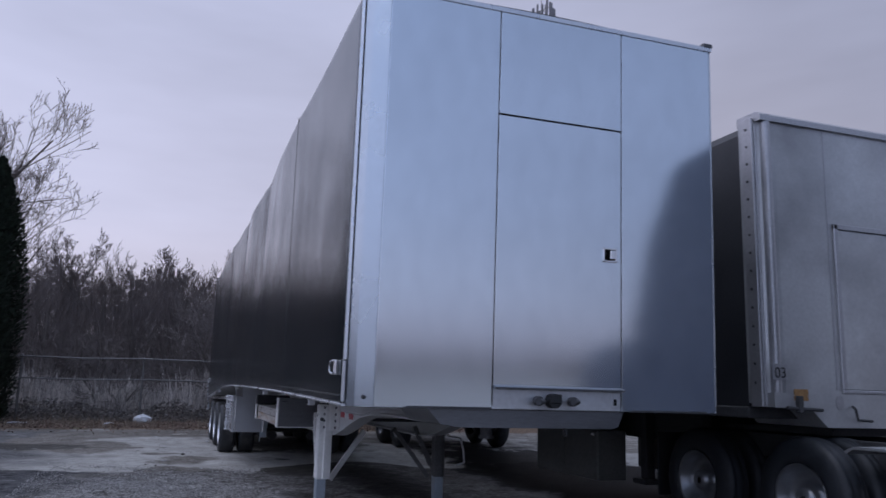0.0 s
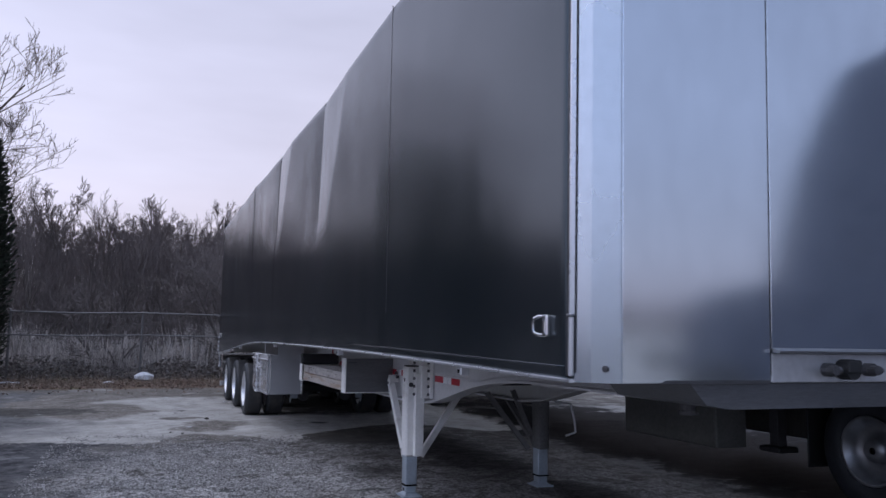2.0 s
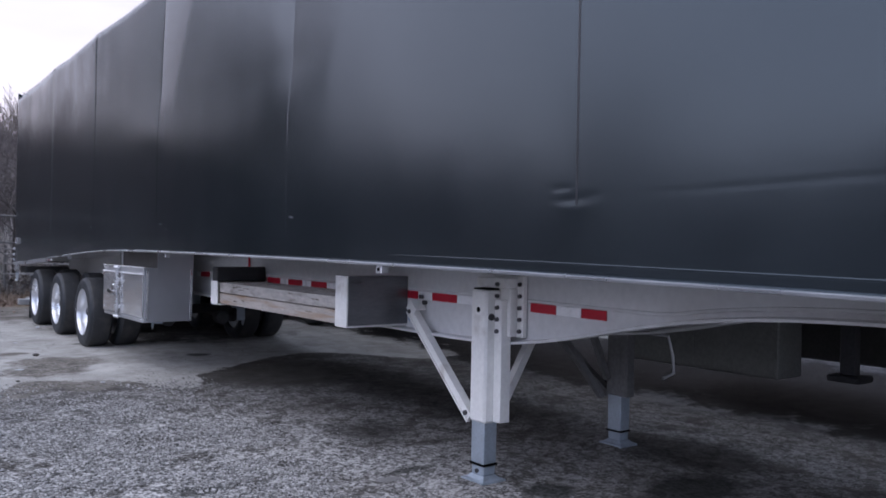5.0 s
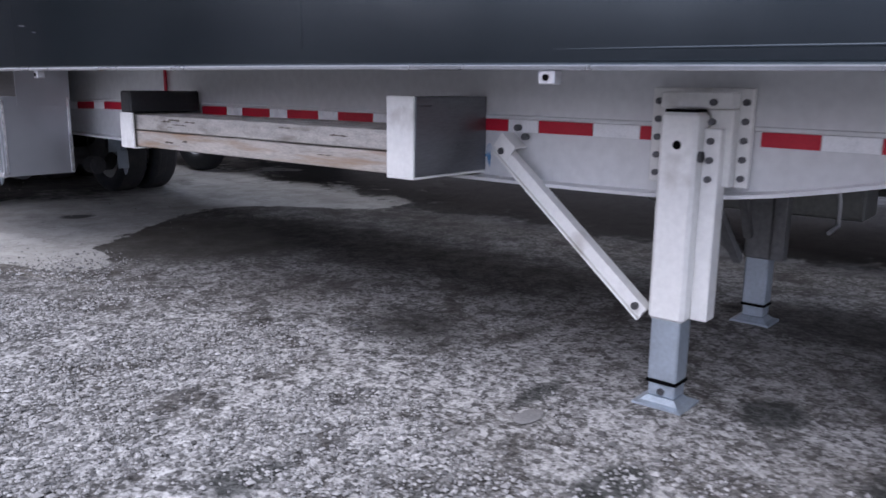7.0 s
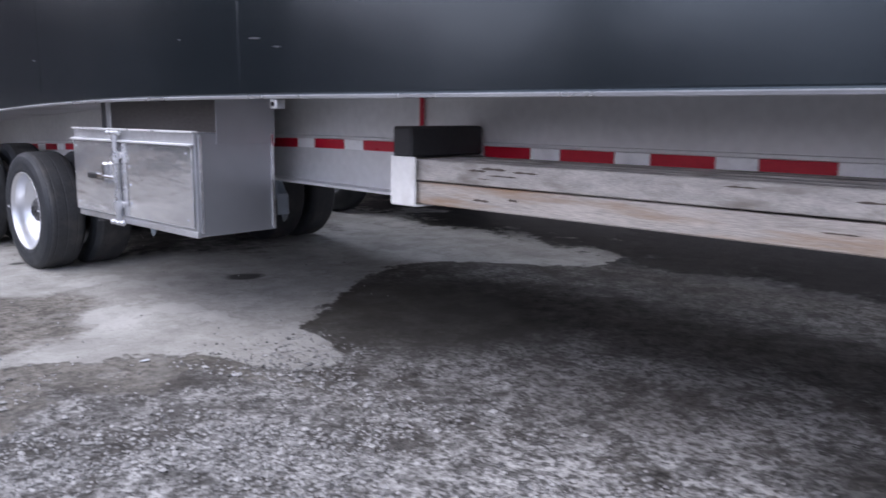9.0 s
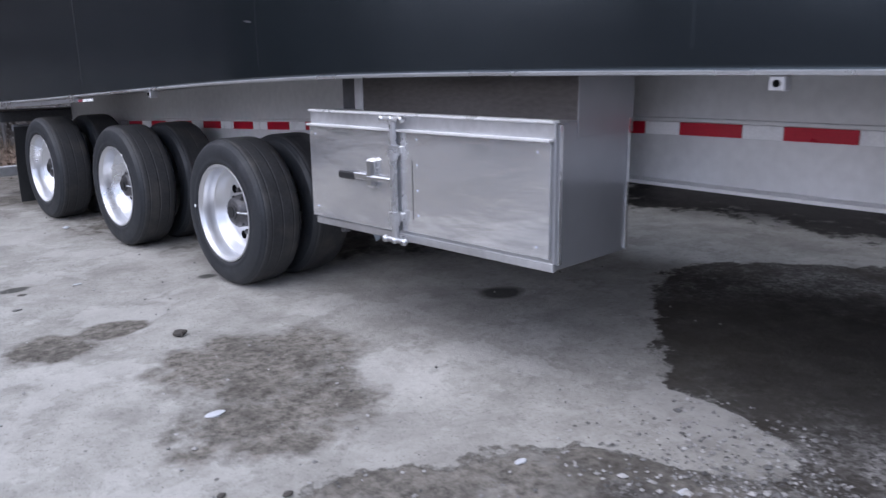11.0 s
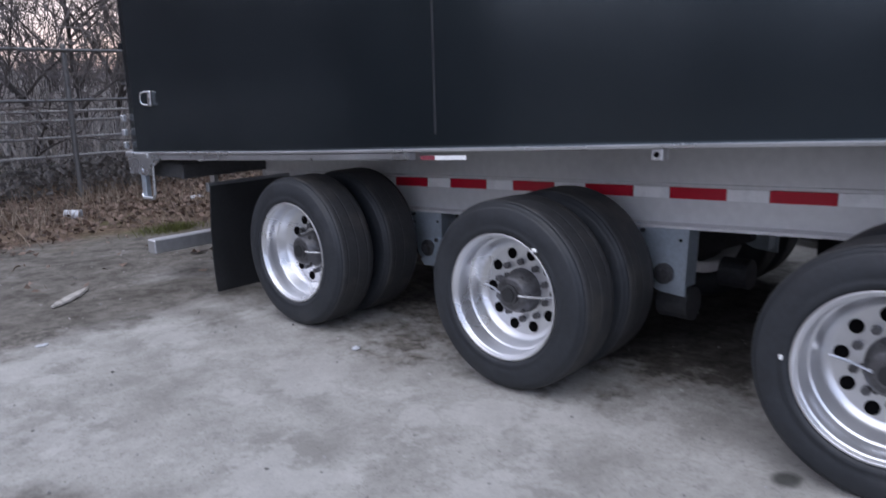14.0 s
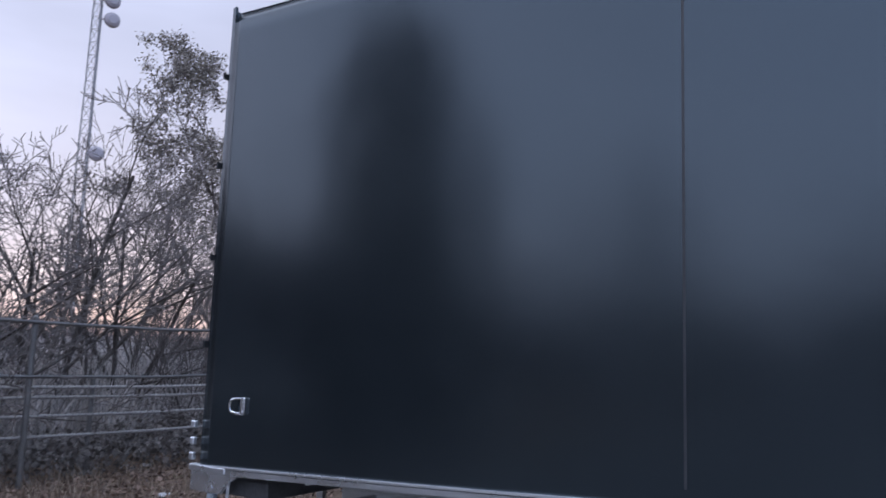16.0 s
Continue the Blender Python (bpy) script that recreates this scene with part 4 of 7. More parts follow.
def landing_leg(x0, s, paint, note):
    """x0: the outer face; s: which way the trailer's middle lies."""
    bm = nb()
    X = lambda a: x0 + s * a
    def bx(a0, a1, y0, y1, z0, z1, bev=0.006, mi=0, b=None):
        box(b if b is not None else bm, (min(X(a0), X(a1)), y0, z0), (max(X(a0), X(a1)), y1, z1), bev, None, mi)
    bx(0.0, 0.12, 3.815, 3.957, 0.40, 1.178, 0.014)
    bx(0.012, 0.108, 3.827, 3.943, 1.176, 1.186, 0, 1)
    leg = part("landing_leg", bm, [paint, M_HOLE], TRAILER, note)
    b = nb()
    rod(b, (X(-0.002), 3.885, 1.06), (X(0.01), 3.885, 1.06), 0.016, 14)
    part("leg_bore", b, M_HOLE, leg)
    b = nb()
    rod(b, (X(0.035), 3.816, 1.02), (X(0.035), 3.802, 1.02), 0.020, 12)
    part("gear_cap", b, M_DARK, leg)
    # flanged back channel and bolted mounting plate
    b = nb()
    bx(0.062, 0.14, 3.752, 3.8145, 0.41, 1.12, 0.004, 0, b)
    part("leg_channel", b, paint, leg)
    b = nb()
    bx(0.165, 0.20, 3.684, 4.065, 0.905, 1.262, 0.004, 0, b)
    part("mounting_plate", b, paint, leg)
    b = nb()
    bx(0.07, 0.1645, 3.728, 3.99, 1.19, 1.248, 0.006, 0, b)
    part("bracket_cap", b, paint, leg)
    b = nb()
    bx(0.105, 0.1645, 3.728, 3.812, 0.91, 1.186, 0.004, 0, b)
    part("bracket_side", b, paint, leg)
    for y, a in ((3.705, 0.165), (3.785, 0.062), (4.035, 0.165)):
        for k in range(5):
            b = nb()
            rod(b, (X(a), y, 0.94 + 0.068 * k), (X(a - 0.016), y, 0.94 + 0.068 * k), 0.0125, 8)
            part("bolt", b, M_HUB, leg)
    b = nb()
    bx(0.010, 0.112, 3.828, 3.944, 0.16, 0.41, 0.006, 0, b)
    part("inner_tube", b, M_GALV, leg, "pale galvanised sliding tube")
    b = nb()
    bx(0.006, 0.116, 3.824, 3.948, 0.150, 0.162, 0.002, 0, b)
    part("tube_ring", b, M_HOLE, leg)
    b = nb()
    bx(0.014, 0.108, 3.832, 3.940, 0.095, 0.151, 0.006, 0, b)
    g = ground_z(3.9) + 0.022
    sweep(b, [[(X(a), y, z) for a, y in ((-0.028 + i, 3.787 + i), (0.150 - i, 3.787 + i), (0.150 - i, 3.985 - i), (-0.028 + i, 3.985 - i))] for z, i in ((g - 0.02, 0.0), (g + 0.008, 0.0), (g + 0.014, 0.024), (g + 0.032, 0.044))])
    foot = part("leg_foot", b, M_GALV, leg, "pale steel foot pad")
    b = nb()
    rod(b, (X(0.016), 3.886, 0.118), (X(0.006), 3.886, 0.118), 0.014, 8)
    part("foot_pin", b, M_HUB, foot)
    # long brace to the frame, an angle section
    b = nb()
    p, q = Vector((X(0.030), 4.012, 0.425)), Vector((X(0.112), 4.74, 0.985))
    d = (q - p).normalized()
    u = Vector((s * 1.0, 0, 0))
    v = d.cross(u).normalized()
    up = v if v.z > 0 else -v
    sect = [(0.0, 0.032), (0.0, -0.012), (0.016, -0.014), (0.016, -0.024), (0.0, -0.025), (0.0, -0.033), (0.026, -0.033), (0.026, 0.026), (0.055, 0.026), (0.055, 0.032)]
    sweep(b, [[tuple(c + u * a + up * (e - 0.008)) for a, e in sect] for c in (p - d * 0.03, q + d * 0.03)])
    part("brace", b, paint, leg)
    b = nb()
    clip = [(-0.004, -0.012), (-0.004, 0.062), (0.085, 0.062), (0.085, 0.052), (0.006, 0.052), (0.006, -0.012)]
    sweep(b, [[tuple(c + u * a + up * e) for a, e in clip] for c in (q - d * 0.055, q + d * 0.045)])
    part("brace_bracket", b, paint, leg)
    for bp, bq in (((0.098, 4.735, 0.982), (0.118, 4.735, 0.982)), ((0.016, 4.02, 0.432), (0.036, 4.02, 0.432)), ((0.165, 4.66, 1.045), (0.19, 4.66, 1.045)), ((0.165, 4.70, 1.082), (0.19, 4.70, 1.082))):
        b = nb()
        rod(b, (X(bp[0]), bp[1], bp[2]), (X(bq[0]), bq[1], bq[2]), 0.015, 8)
        part("bolt", b, M_HUB, leg)
    return leg


landing_leg(0.572, 1, M_WHITE, "white painted steel landing leg")
LEG_FAR = landing_leg(W - 0.572, -1, M_LEGGREY, "dark grey steel landing leg")
LEG_FAR.location.y += 0.12


def leg_bracing():
    def angle(name, p, q, w=0.05, paint=M_WHITE):
        b = nb()
        p, q = Vector(p), Vector(q)
        d = (q - p).normalized()
        u = Vector((0, 1, 0))
        v = d.cross(u).normalized()
        sweep(b, [[tuple(c + u * a + v * e) for a, e in ((0, w / 2), (0, -w / 2), (0.006, -w / 2), (0.006, w / 2 - 0.006), (w, w / 2 - 0.006), (w, w / 2))] for c in (p, q)])
        part(name, b, paint, TRAILER)
    angle("cross_brace", (0.74, 3.89, 0.39), (1.11, 3.94, 0.90))
    angle("cross_brace", (1.90, 4.07, 0.39), (1.50, 4.16, 0.92), 0.042, M_LEGGREY)
    angle("cross_brace", (1.91, 4.03, 0.52), (1.72, 4.05, 0.95), 0.04, M_LEGGREY)
    b = nb()
    tube(b, [(W - 0.60, 3.80, 0.86), (W - 0.47, 3.72, 0.84), (W - 0.44, 3.70, 0.70), (W - 0.43, 3.70, 0.58), (W - 0.52, 3.72, 0.55)], 0.011)
    part("crank_handle", b, M_ALU, TRAILER)
    b = nb()
    rod(b, (0.70, 3.885, 1.02), (W - 0.70, 3.885, 1.02), 0.018, 10)
    part("cross_shaft", b, M_DARK, TRAILER)


leg_bracing()


def dunnage_rack():
    bm = nb()
    box(bm, (0.28, 4.895, 0.882), (0.292, 5.05, 1.216), 0.003)
    box(bm, (0.28, 4.895, 0.872), (0.77, 5.05, 0.882), 0.002)
    rack = part("dunnage_rack", bm, M_WHITE, TRAILER, "open aluminium carrier for loose lumber")
    b = nb()
    box(b, (0.2925, 4.892, 0.884), (0.772, 4.902, 1.214), 0.002)
    box(b, (0.2925, 4.902, 1.206), (0.772, 5.05, 1.214), 0.001)
    part("end_plate", b, M_DULL, rack, "dull sheet metal end plate")
    b = nb()
    tube(b, [(0.284, 4.955 + 0.012 * math.sin(3 * k), 0.90 + 0.026 * k) for k in range(12)], 0.006, 6)
    part("weld_bead", b, M_WHITE, rack)
    b = nb()
    box(b, (0.272, 7.14, 0.876), (0.284, 7.29, 1.085), 0.003)
    box(b, (0.284, 7.14, 0.872), (0.77, 7.29, 0.884), 0.002)
    box(b, (0.284, 7.282, 0.876), (0.772, 7.29, 1.085), 0.002)
    part("rear_bracket", b, M_WHITE, rack)
    b = nb()
    box(b, (0.60, 5.05, 0.874), (0.70, 7.14, 0.884), 0.002)
    part("base_strap", b, M_ALU, rack)


dunnage_rack()


def toolbox():
    x0, x1, y0, y1, z0, z1 = 0.064, 0.565, 8.565, 10.06, 0.596, 1.152
    tilt = Matrix.Translation((0, y1, 0)) @ Matrix.Rotation(radians(-0.15), 4, "X") @ Matrix.Translation((0, -y1, 0))
    bm = nb()
    box(bm, (x0, y0, z0), (x1, y1, z1), 0.006, tilt)
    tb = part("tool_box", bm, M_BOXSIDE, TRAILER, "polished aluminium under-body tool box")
    def sub(name, make, material, label=""):
        b = nb()
        make(b)
        bmesh.ops.transform(b, matrix=tilt, verts=b.verts)
        return part(name, b, material, tb, label)
    sub("lid_lip", lambda b: (box(b, (x0 - 0.010, y0 - 0.006, z1 - 0.058), (x0, y1 + 0.006, z1 + 0.004), 0.003)), M_ALU)
    sub("door", lambda b: box(b, (x0 - 0.016, 9.43, z0 + 0.035), (x0 - 0.001, y1 + 0.014, z1 - 0.068), 0.004), M_BOX, "polished door with a lever lock")
    sub("door", lambda b: box(b, (x0 - 0.016, y0 + 0.012, z0 + 0.045), (x0 - 0.001, 9.40, z1 - 0.068), 0.004), M_BOX)
    # bright folded flanges over the doors and along the box's top
    sub("top_flange", lambda b: box(b, (x0 - 0.036, y0 + 0.004, z1 - 0.070), (x0 - 0.001, y1 + 0.012, z1 - 0.058), 0.003), M_EDGE)
    sub("top_flange", lambda b: box(b, (x0 - 0.026, y0 - 0.004, z1 - 0.002), (x0 + 0.02, y1 + 0.004, z1 + 0.009), 0.003), M_EDGE)
    sub("base_lip", lambda b: box(b, (x0 - 0.006, y0, z0 - 0.004), (x0 + 0.02, y1, z0 + 0.03), 0.003), M_ALU)
    def rods(b):
        rod(b, (x0 - 0.042, 9.415, z0 + 0.0), (x0 - 0.042, 9.415, z1 - 0.01), 0.016, 12)
    sub("lock_rod", rods, M_ROD, "bright steel lock rod")
    for z in (z0 + 0.005, z1 - 0.015):
        def cam(b, z=z):
            rod(b, (x0 - 0.044, 9.345, z), (x0 - 0.044, 9.485, z), 0.012, 10)
            for dy in (-0.062, 0.0, 0.062):
                lathe(b, [(-0.018, 0.006), (-0.015, 0.013), (0.0, 0.0175), (0.015, 0.013), (0.018, 0.006)], (x0 - 0.046, 9.415 + dy, z), 12)
            box(b, (x0 - 0.03, 9.39, z - 0.016), (x0 - 0.004, 9.44, z + 0.016), 0.004)
        sub("rod_cam", cam, M_ROD)
    for z in (z0 + 0.11, z1 - 0.15):
        def guide(b, z=z):
            rod(b, (x0 - 0.042, 9.415, z - 0.024), (x0 - 0.042, 9.415, z + 0.024), 0.027, 12)
            rod(b, (x0 - 0.042, 9.415, z - 0.04), (x0 - 0.042, 9.415, z - 0.024), 0.021, 12)
            box(b, (x0 - 0.03, 9.385, z - 0.018), (x0 - 0.002, 9.445, z + 0.018), 0.005)
        sub("rod_guide", guide, M_ROD)
    def lever(b):
        box(b, (x0 - 0.052, 9.44, 0.855), (x0 - 0.036, 9.60, 0.878), 0.006)
        box(b, (x0 - 0.05, 9.555, 0.82), (x0 - 0.014, 9.605, 0.955), 0.012)
        box(b, (x0 - 0.04, 9.60, 0.852), (x0 - 0.026, 9.74, 0.882), 0.004)
    sub("lock_lever", lever, M_CHROME)
    sub("lever_grip", lambda b: box(b, (x0 - 0.046, 9.70, 0.848), (x0 - 0.022, 9.815, 0.882), 0.006), M_FLAP, "black rubber lever grip")
    spots = [(9.295, 0.72 + 0.11 * k) for k in range(4)] + [(8.64, 1.04), (8.64, 0.68), (10.03, 1.04), (10.03, 0.68)]
    for ry, rz in spots:
        sub("rivet", lambda b, ry=ry, rz=rz: rod(b, (x0 - 0.016, ry, rz), (x0 - 0.02, ry, rz), 0.007, 8), M_CHROME)
    def strip(b):
        box(b, (x0 - 0.0175, 9.3205, 0.70), (x0 - 0.0155, 9.3235, 0.96))
    sub("hinge_joint", strip, M_HOLE)
    sub("drain", lambda b: rod(b, (x0 + 0.09, 9.95, z0), (x0 + 0.09, 9.95, z0 - 0.05), 0.025, 10), M_HUB)
    sub("seam_strip", lambda b: box(b, (x0 + 0.02, y0 - 0.006, z0 + 0.02), (x0 + 0.04, y0, z1 - 0.01), 0.001), M_BOX)
    sub("seam_strip", lambda b: box(b, (x1 - 0.03, y0 - 0.006, z0 + 0.01), (x1 - 0.01, y0, z1 - 0.005), 0.001), M_BOX)
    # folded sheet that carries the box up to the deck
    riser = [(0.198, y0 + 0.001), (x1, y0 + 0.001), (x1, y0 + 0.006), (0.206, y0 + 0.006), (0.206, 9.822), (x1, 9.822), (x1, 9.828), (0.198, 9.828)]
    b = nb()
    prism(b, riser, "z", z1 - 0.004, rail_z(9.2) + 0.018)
    part("riser_sheet", b, M_RISER, tb, "brushed sheet above the box, darkened for the deck's shade")
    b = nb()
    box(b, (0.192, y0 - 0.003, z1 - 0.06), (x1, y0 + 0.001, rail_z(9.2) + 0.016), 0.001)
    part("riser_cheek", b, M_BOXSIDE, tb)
    b = nb()
    box(b, (0.190, 9.828, z1 + 0.004), (0.215, 9.885, rail_z(9.2) + 0.016), 0.002)
    part("riser_flange", b, M_ALU, tb)
    b = nb()
    box(b, (0.215, 9.885, z1 + 0.004), (0.235, 10.01, rail_z(9.2) + 0.014), 0.002)
    part("riser_gusset", b, M_DARK, tb)


toolbox()

AXLES = (10.95, 12.48, 14.01)


def wheel(xf, s, y, outer=True):
    """A tyre with its rim; xf: the face that looks outwards; s: which way the middle of the trailer lies."""
    zc = ground_z(y) + 0.432
    bm = nb()
    R = 0.434
    prof = [(0.030, 0.285), (0.006, 0.298), (0.001, 0.318), (0.004, 0.322), (0.000, 0.335), (0.002, 0.372), (0.010, 0.398), (0.013, 0.408), (0.016, 0.409), (0.025, 0.4195), (0.0265, 0.4215), (0.030, 0.4245), (0.040, 0.427)]
    prof += [(0.234, 0.427), (0.246, 0.421), (0.256, 0.409), (0.262, 0.398), (0.270, 0.372), (0.272, 0.335), (0.266, 0.300), (0.242, 0.285)]
    prof = [(s * a * 1.07, r) for a, r in prof]
    tread = [(0.0355, 0.424), (0.036, 0.4285), (0.046, 0.4320)]
    for g in (0.066, 0.132, 0.198):
        tread += [(g - 0.006, R), (g - 0.001, R), (g, R - 0.0009), (g + 0.004, R - 0.0009), (g + 0.005, R), (g + 0.011, R)]
    tread += [(0.228, 0.4315), (0.238, 0.4275), (0.2385, 0.4235)]
    tread = [(s * a * 1.07, r) for a, r in tread]
    lathe(bm, prof, (xf, y, zc), 64, 0, True)
    ob = part("wheel", bm, M_RUBBER, TRAILER, "dual road wheel with worn black tyre" if outer else "")
    ob.name = "wheel"
    bm = nb()
    lathe(bm, tread, (xf, y, zc), 64, 0, True)
    part("tread", bm, M_TREAD, ob, "dusty grey-brown worn tread")
    if not outer:
        bm = nb()
        lathe(bm, [(s * a, r) for a, r in ((0.02, 0.288), (0.03, 0.27), (0.20, 0.25), (0.20, 0.05), (0.21, 0.05), (0.24, 0.288))], (xf, y, zc), 32)
        part("inner_rim", bm, M_ALU, ob)
        return ob
    bm = nb()
    rim = [(0.018, 0.287), (0.010, 0.290), (0.0085, 0.2885), (0.0085, 0.281), (0.010, 0.2795), (0.024, 0.276), (0.026, 0.2745), (0.027, 0.270), (0.030, 0.2685), (0.062, 0.264), (0.100, 0.262), (0.102, 0.2605),
           (0.104, 0.254), (0.106, 0.2525), (0.148, 0.240), (0.164, 0.226), (0.173, 0.212), (0.1755, 0.207), (0.176, 0.204), (0.178, 0.12), (0.172, 0.085), (0.195, 0.06)]
    lathe(bm, [(s * a, r) for a, r in rim], (xf, y, zc), 64)
    part("rim", bm, M_POLISH, ob, "polished aluminium dished rim")
    turn = 0.35 * y
    for k in range(10):
        a = turn + 6.2832 * k / 10
        c = (y + 0.175 * math.cos(a), zc + 0.175 * math.sin(a))
        bm = nb()
        rod(bm, (xf + s * 0.1735, *c), (xf + s * 0.18, *c), 0.0255, 18)
        part("hand_hole", bm, M_HOLE, ob)
        a += 0.314
        c = (y + 0.134 * math.cos(a), zc + 0.134 * math.sin(a))
        bm = nb()
        rod(bm, (xf + s * 0.178, *c), (xf + s * 0.156, *c), 0.0165, 6)
        part("wheel_nut", bm, M_HUB, ob)
    bm = nb()
    lathe(bm, [(s * a, r) for a, r in ((0.178, 0.105), (0.165, 0.100), (0.12, 0.094), (0.115, 0.085), (0.085, 0.080), (0.080, 0.066), (0.076, 0.045))], (xf, y, zc), 24)
    rod(bm, (xf + s * 0.085, y, zc), (xf + s * 0.066, y, zc), 0.047, 20)
    for k in range(6):
        a = 6.2832 * k / 6
        rod(bm, (xf + s * 0.118, y + 0.09 * math.cos(a), zc + 0.09 * math.sin(a)), (xf + s * 0.108, y + 0.09 * math.cos(a), zc + 0.09 * math.sin(a)), 0.011, 6)
    part("hub", bm, M_HUB, ob, "greasy iron hub")
    bm = nb()
    rod(bm, (xf + s * 0.066, y, zc), (xf + s * 0.060, y, zc), 0.034, 16)
    part("hub_cap", bm, M_FLAP, ob)
    bm = nb()
    tube(bm, [(xf + s * 0.075, y + 0.05, zc), (xf + s * 0.11, y + 0.12, zc + 0.005), (xf + s * 0.155, y + 0.205, zc)], 0.006, 6)
    part("inflation_hose", bm, M_TRIM, ob)
    bm = nb()
    tube(bm, [(xf + s * 0.075, y - 0.05, zc), (xf + s * 0.11, y - 0.12, zc - 0.003), (xf + s * 0.155, y - 0.19, zc)], 0.006, 6)
    part("inflation_hose", bm, M_TRIM, ob)
    mark = {AXLES[0]: (0.315, 0.010, 0.006), AXLES[1]: (-0.190, 0.240, 0.012)}.get(y)
    if mark is None or s < 0:
        return ob
    bm = nb()
    box(bm, (xf - 0.003, y + mark[0] - mark[2], zc + mark[1] - 0.009), (xf + 0.006, y + mark[0] + mark[2], zc + mark[1] + 0.009), 0.003)
    part("chalk_mark", bm, M_WTAPE, ob)
    return ob


def running_gear():
    for y in AXLES:
        for xf, s in ((0.008, 1), (W - 0.008, -1)):
            wheel(xf, s, y, True)
            wheel(xf + s * 0.352, s, y, False)
        zc = ground_z(y) + 0.432
        bm = nb()
        rod(bm, (0.30, y, zc), (W - 0.30, y, zc), 0.065, 14)
        lathe(bm, [(0.60, 0.05), (0.60, 0.20), (0.66, 0.20), (0.66, 0.05)], (0, y, zc), 20)
        lathe(bm, [(W - 0.60, 0.05), (W - 0.60, 0.20), (W - 0.66, 0.20), (W - 0.66, 0.05)], (0, y, zc), 20)
        part("axle", bm, M_DARK, TRAILER)
    for y in AXLES:
        ya = y - 0.41
        for x, s in ((0.79, 1), (W - 0.79, -1)):
            zb = beam_z(ya) + 0.01
            bm = nb()
            winged = abs(y - AXLES[1]) > 0.1
            if winged:
                plate = [(ya - 0.122, zb), (ya + 0.15, zb), (ya + 0.145, zb - 0.05), (ya + 0.11, zb - 0.14), (ya + 0.075, zb - 0.27), (ya + 0.03, zb - 0.31), (ya - 0.085, zb - 0.32), (ya - 0.118, zb - 0.17)]
            else:
                plate = [(ya - 0.130, zb), (ya + 0.15, zb), (ya + 0.135, zb - 0.07), (ya + 0.10, zb - 0.17), (ya + 0.085, zb - 0.255), (ya + 0.06, zb - 0.295), (ya + 0.01, zb - 0.315), (ya - 0.118, zb - 0.325), (ya - 0.122, zb - 0.17)]
            prism(bm, plate, "x", x - s * 0.07, x - s * 0.055)
            prism(bm, [(ya - 0.122, zb), (ya - 0.11, zb), (ya - 0.095, zb - 0.29), (ya - 0.107, zb - 0.29)], "x", x - s * 0.055, x + s * 0.06)
            h = part("spring_hanger", bm, M_GALV, TRAILER, "grey steel suspension hanger")
            b = nb()
            rod(b, (x - s * 0.07, ya - 0.015, zb - 0.225), (x - s * 0.088, ya - 0.015, zb - 0.225), 0.05, 18)
            rod(b, (x - s * 0.088, ya - 0.015, zb - 0.225), (x - s * 0.115, ya - 0.015, zb - 0.225), 0.026, 6)
            part("pivot_bolt", b, M_HUB, h)
            if winged:
                b = nb()
                wing = [(ya - 0.085, zb - 0.15), (ya - 0.125, zb - 0.165), (ya - 0.205, zb - 0.275), (ya - 0.215, zb - 0.45), (ya - 0.185, zb - 0.505), (ya - 0.150, zb - 0.525), (ya - 0.128, zb - 0.485), (ya - 0.132, zb - 0.35), (ya - 0.085, zb - 0.33), (ya + 0.02, zb - 0.335), (ya + 0.05, zb - 0.30), (ya - 0.03, zb - 0.265), (ya - 0.07, zb - 0.22)]
                prism(b, wing, "x", x - s * 0.082, x - s * 0.072)
                prism(b, [(ya - 0.215, zb - 0.275), (ya - 0.205, zb - 0.275), (ya - 0.215, zb - 0.45), (ya - 0.225, zb - 0.45)], "x", x - s * 0.082, x + s * 0.03)
                wg = part("hanger_wing", b, M_GALV, h)
                for oy, oz in ((-0.092, 0.168), (-0.088, 0.315)):
                    b = nb()
                    rod(b, (x - s * 0.082, ya + oy, zb - oz), (x - s * 0.093, ya + oy, zb - oz), 0.013, 6)
                    part("bolt", b, M_HUB, wg)
            for dz in (0.06,):
                b = nb()
                rod(b, (x - s * 0.06, ya - 0.09, zb - dz), (x - s * 0.0715, ya - 0.09, zb - dz), 0.008, 8)
                part("bolt_hole", b, M_HOLE, h)
            bm = nb()
            zc = ground_z(y) + 0.432
            prism(bm, [(ya, zb - 0.17), (ya + 0.1, zb - 0.16), (y + 0.30, zc - 0.05), (y + 0.34, zc - 0.12), (y - 0.05, zc - 0.15), (ya, zb - 0.26)], "x", x - s * 0.04, x + s * 0.04)
            part("trailing_arm", bm, M_DARK, TRAILER)
            bm = nb()
            rod(bm, (x, y + 0.34, zc - 0.06), (x, y + 0.34, beam_z(y + 0.34)), 0.115, 18)
            part("air_spring", bm, M_HOLE, TRAILER)
            bm = nb()
            rod(bm, (x + s * 0.16, ya - 0.06, zb - 0.42), (x + s * 0.16, ya + 0.10, zb - 0.42), 0.085, 20)
            part("brake_chamber", bm, M_DARK, TRAILER)
            for dz in (0.03, 0.08, 0.13):
                bm = nb()
                rod(bm, (x - s * 0.07, ya + 0.10, zb - dz), (x - s * 0.084, ya + 0.10, zb - dz), 0.011, 6)
                part("hanger_bolt", bm, M_HUB, h)


running_gear()


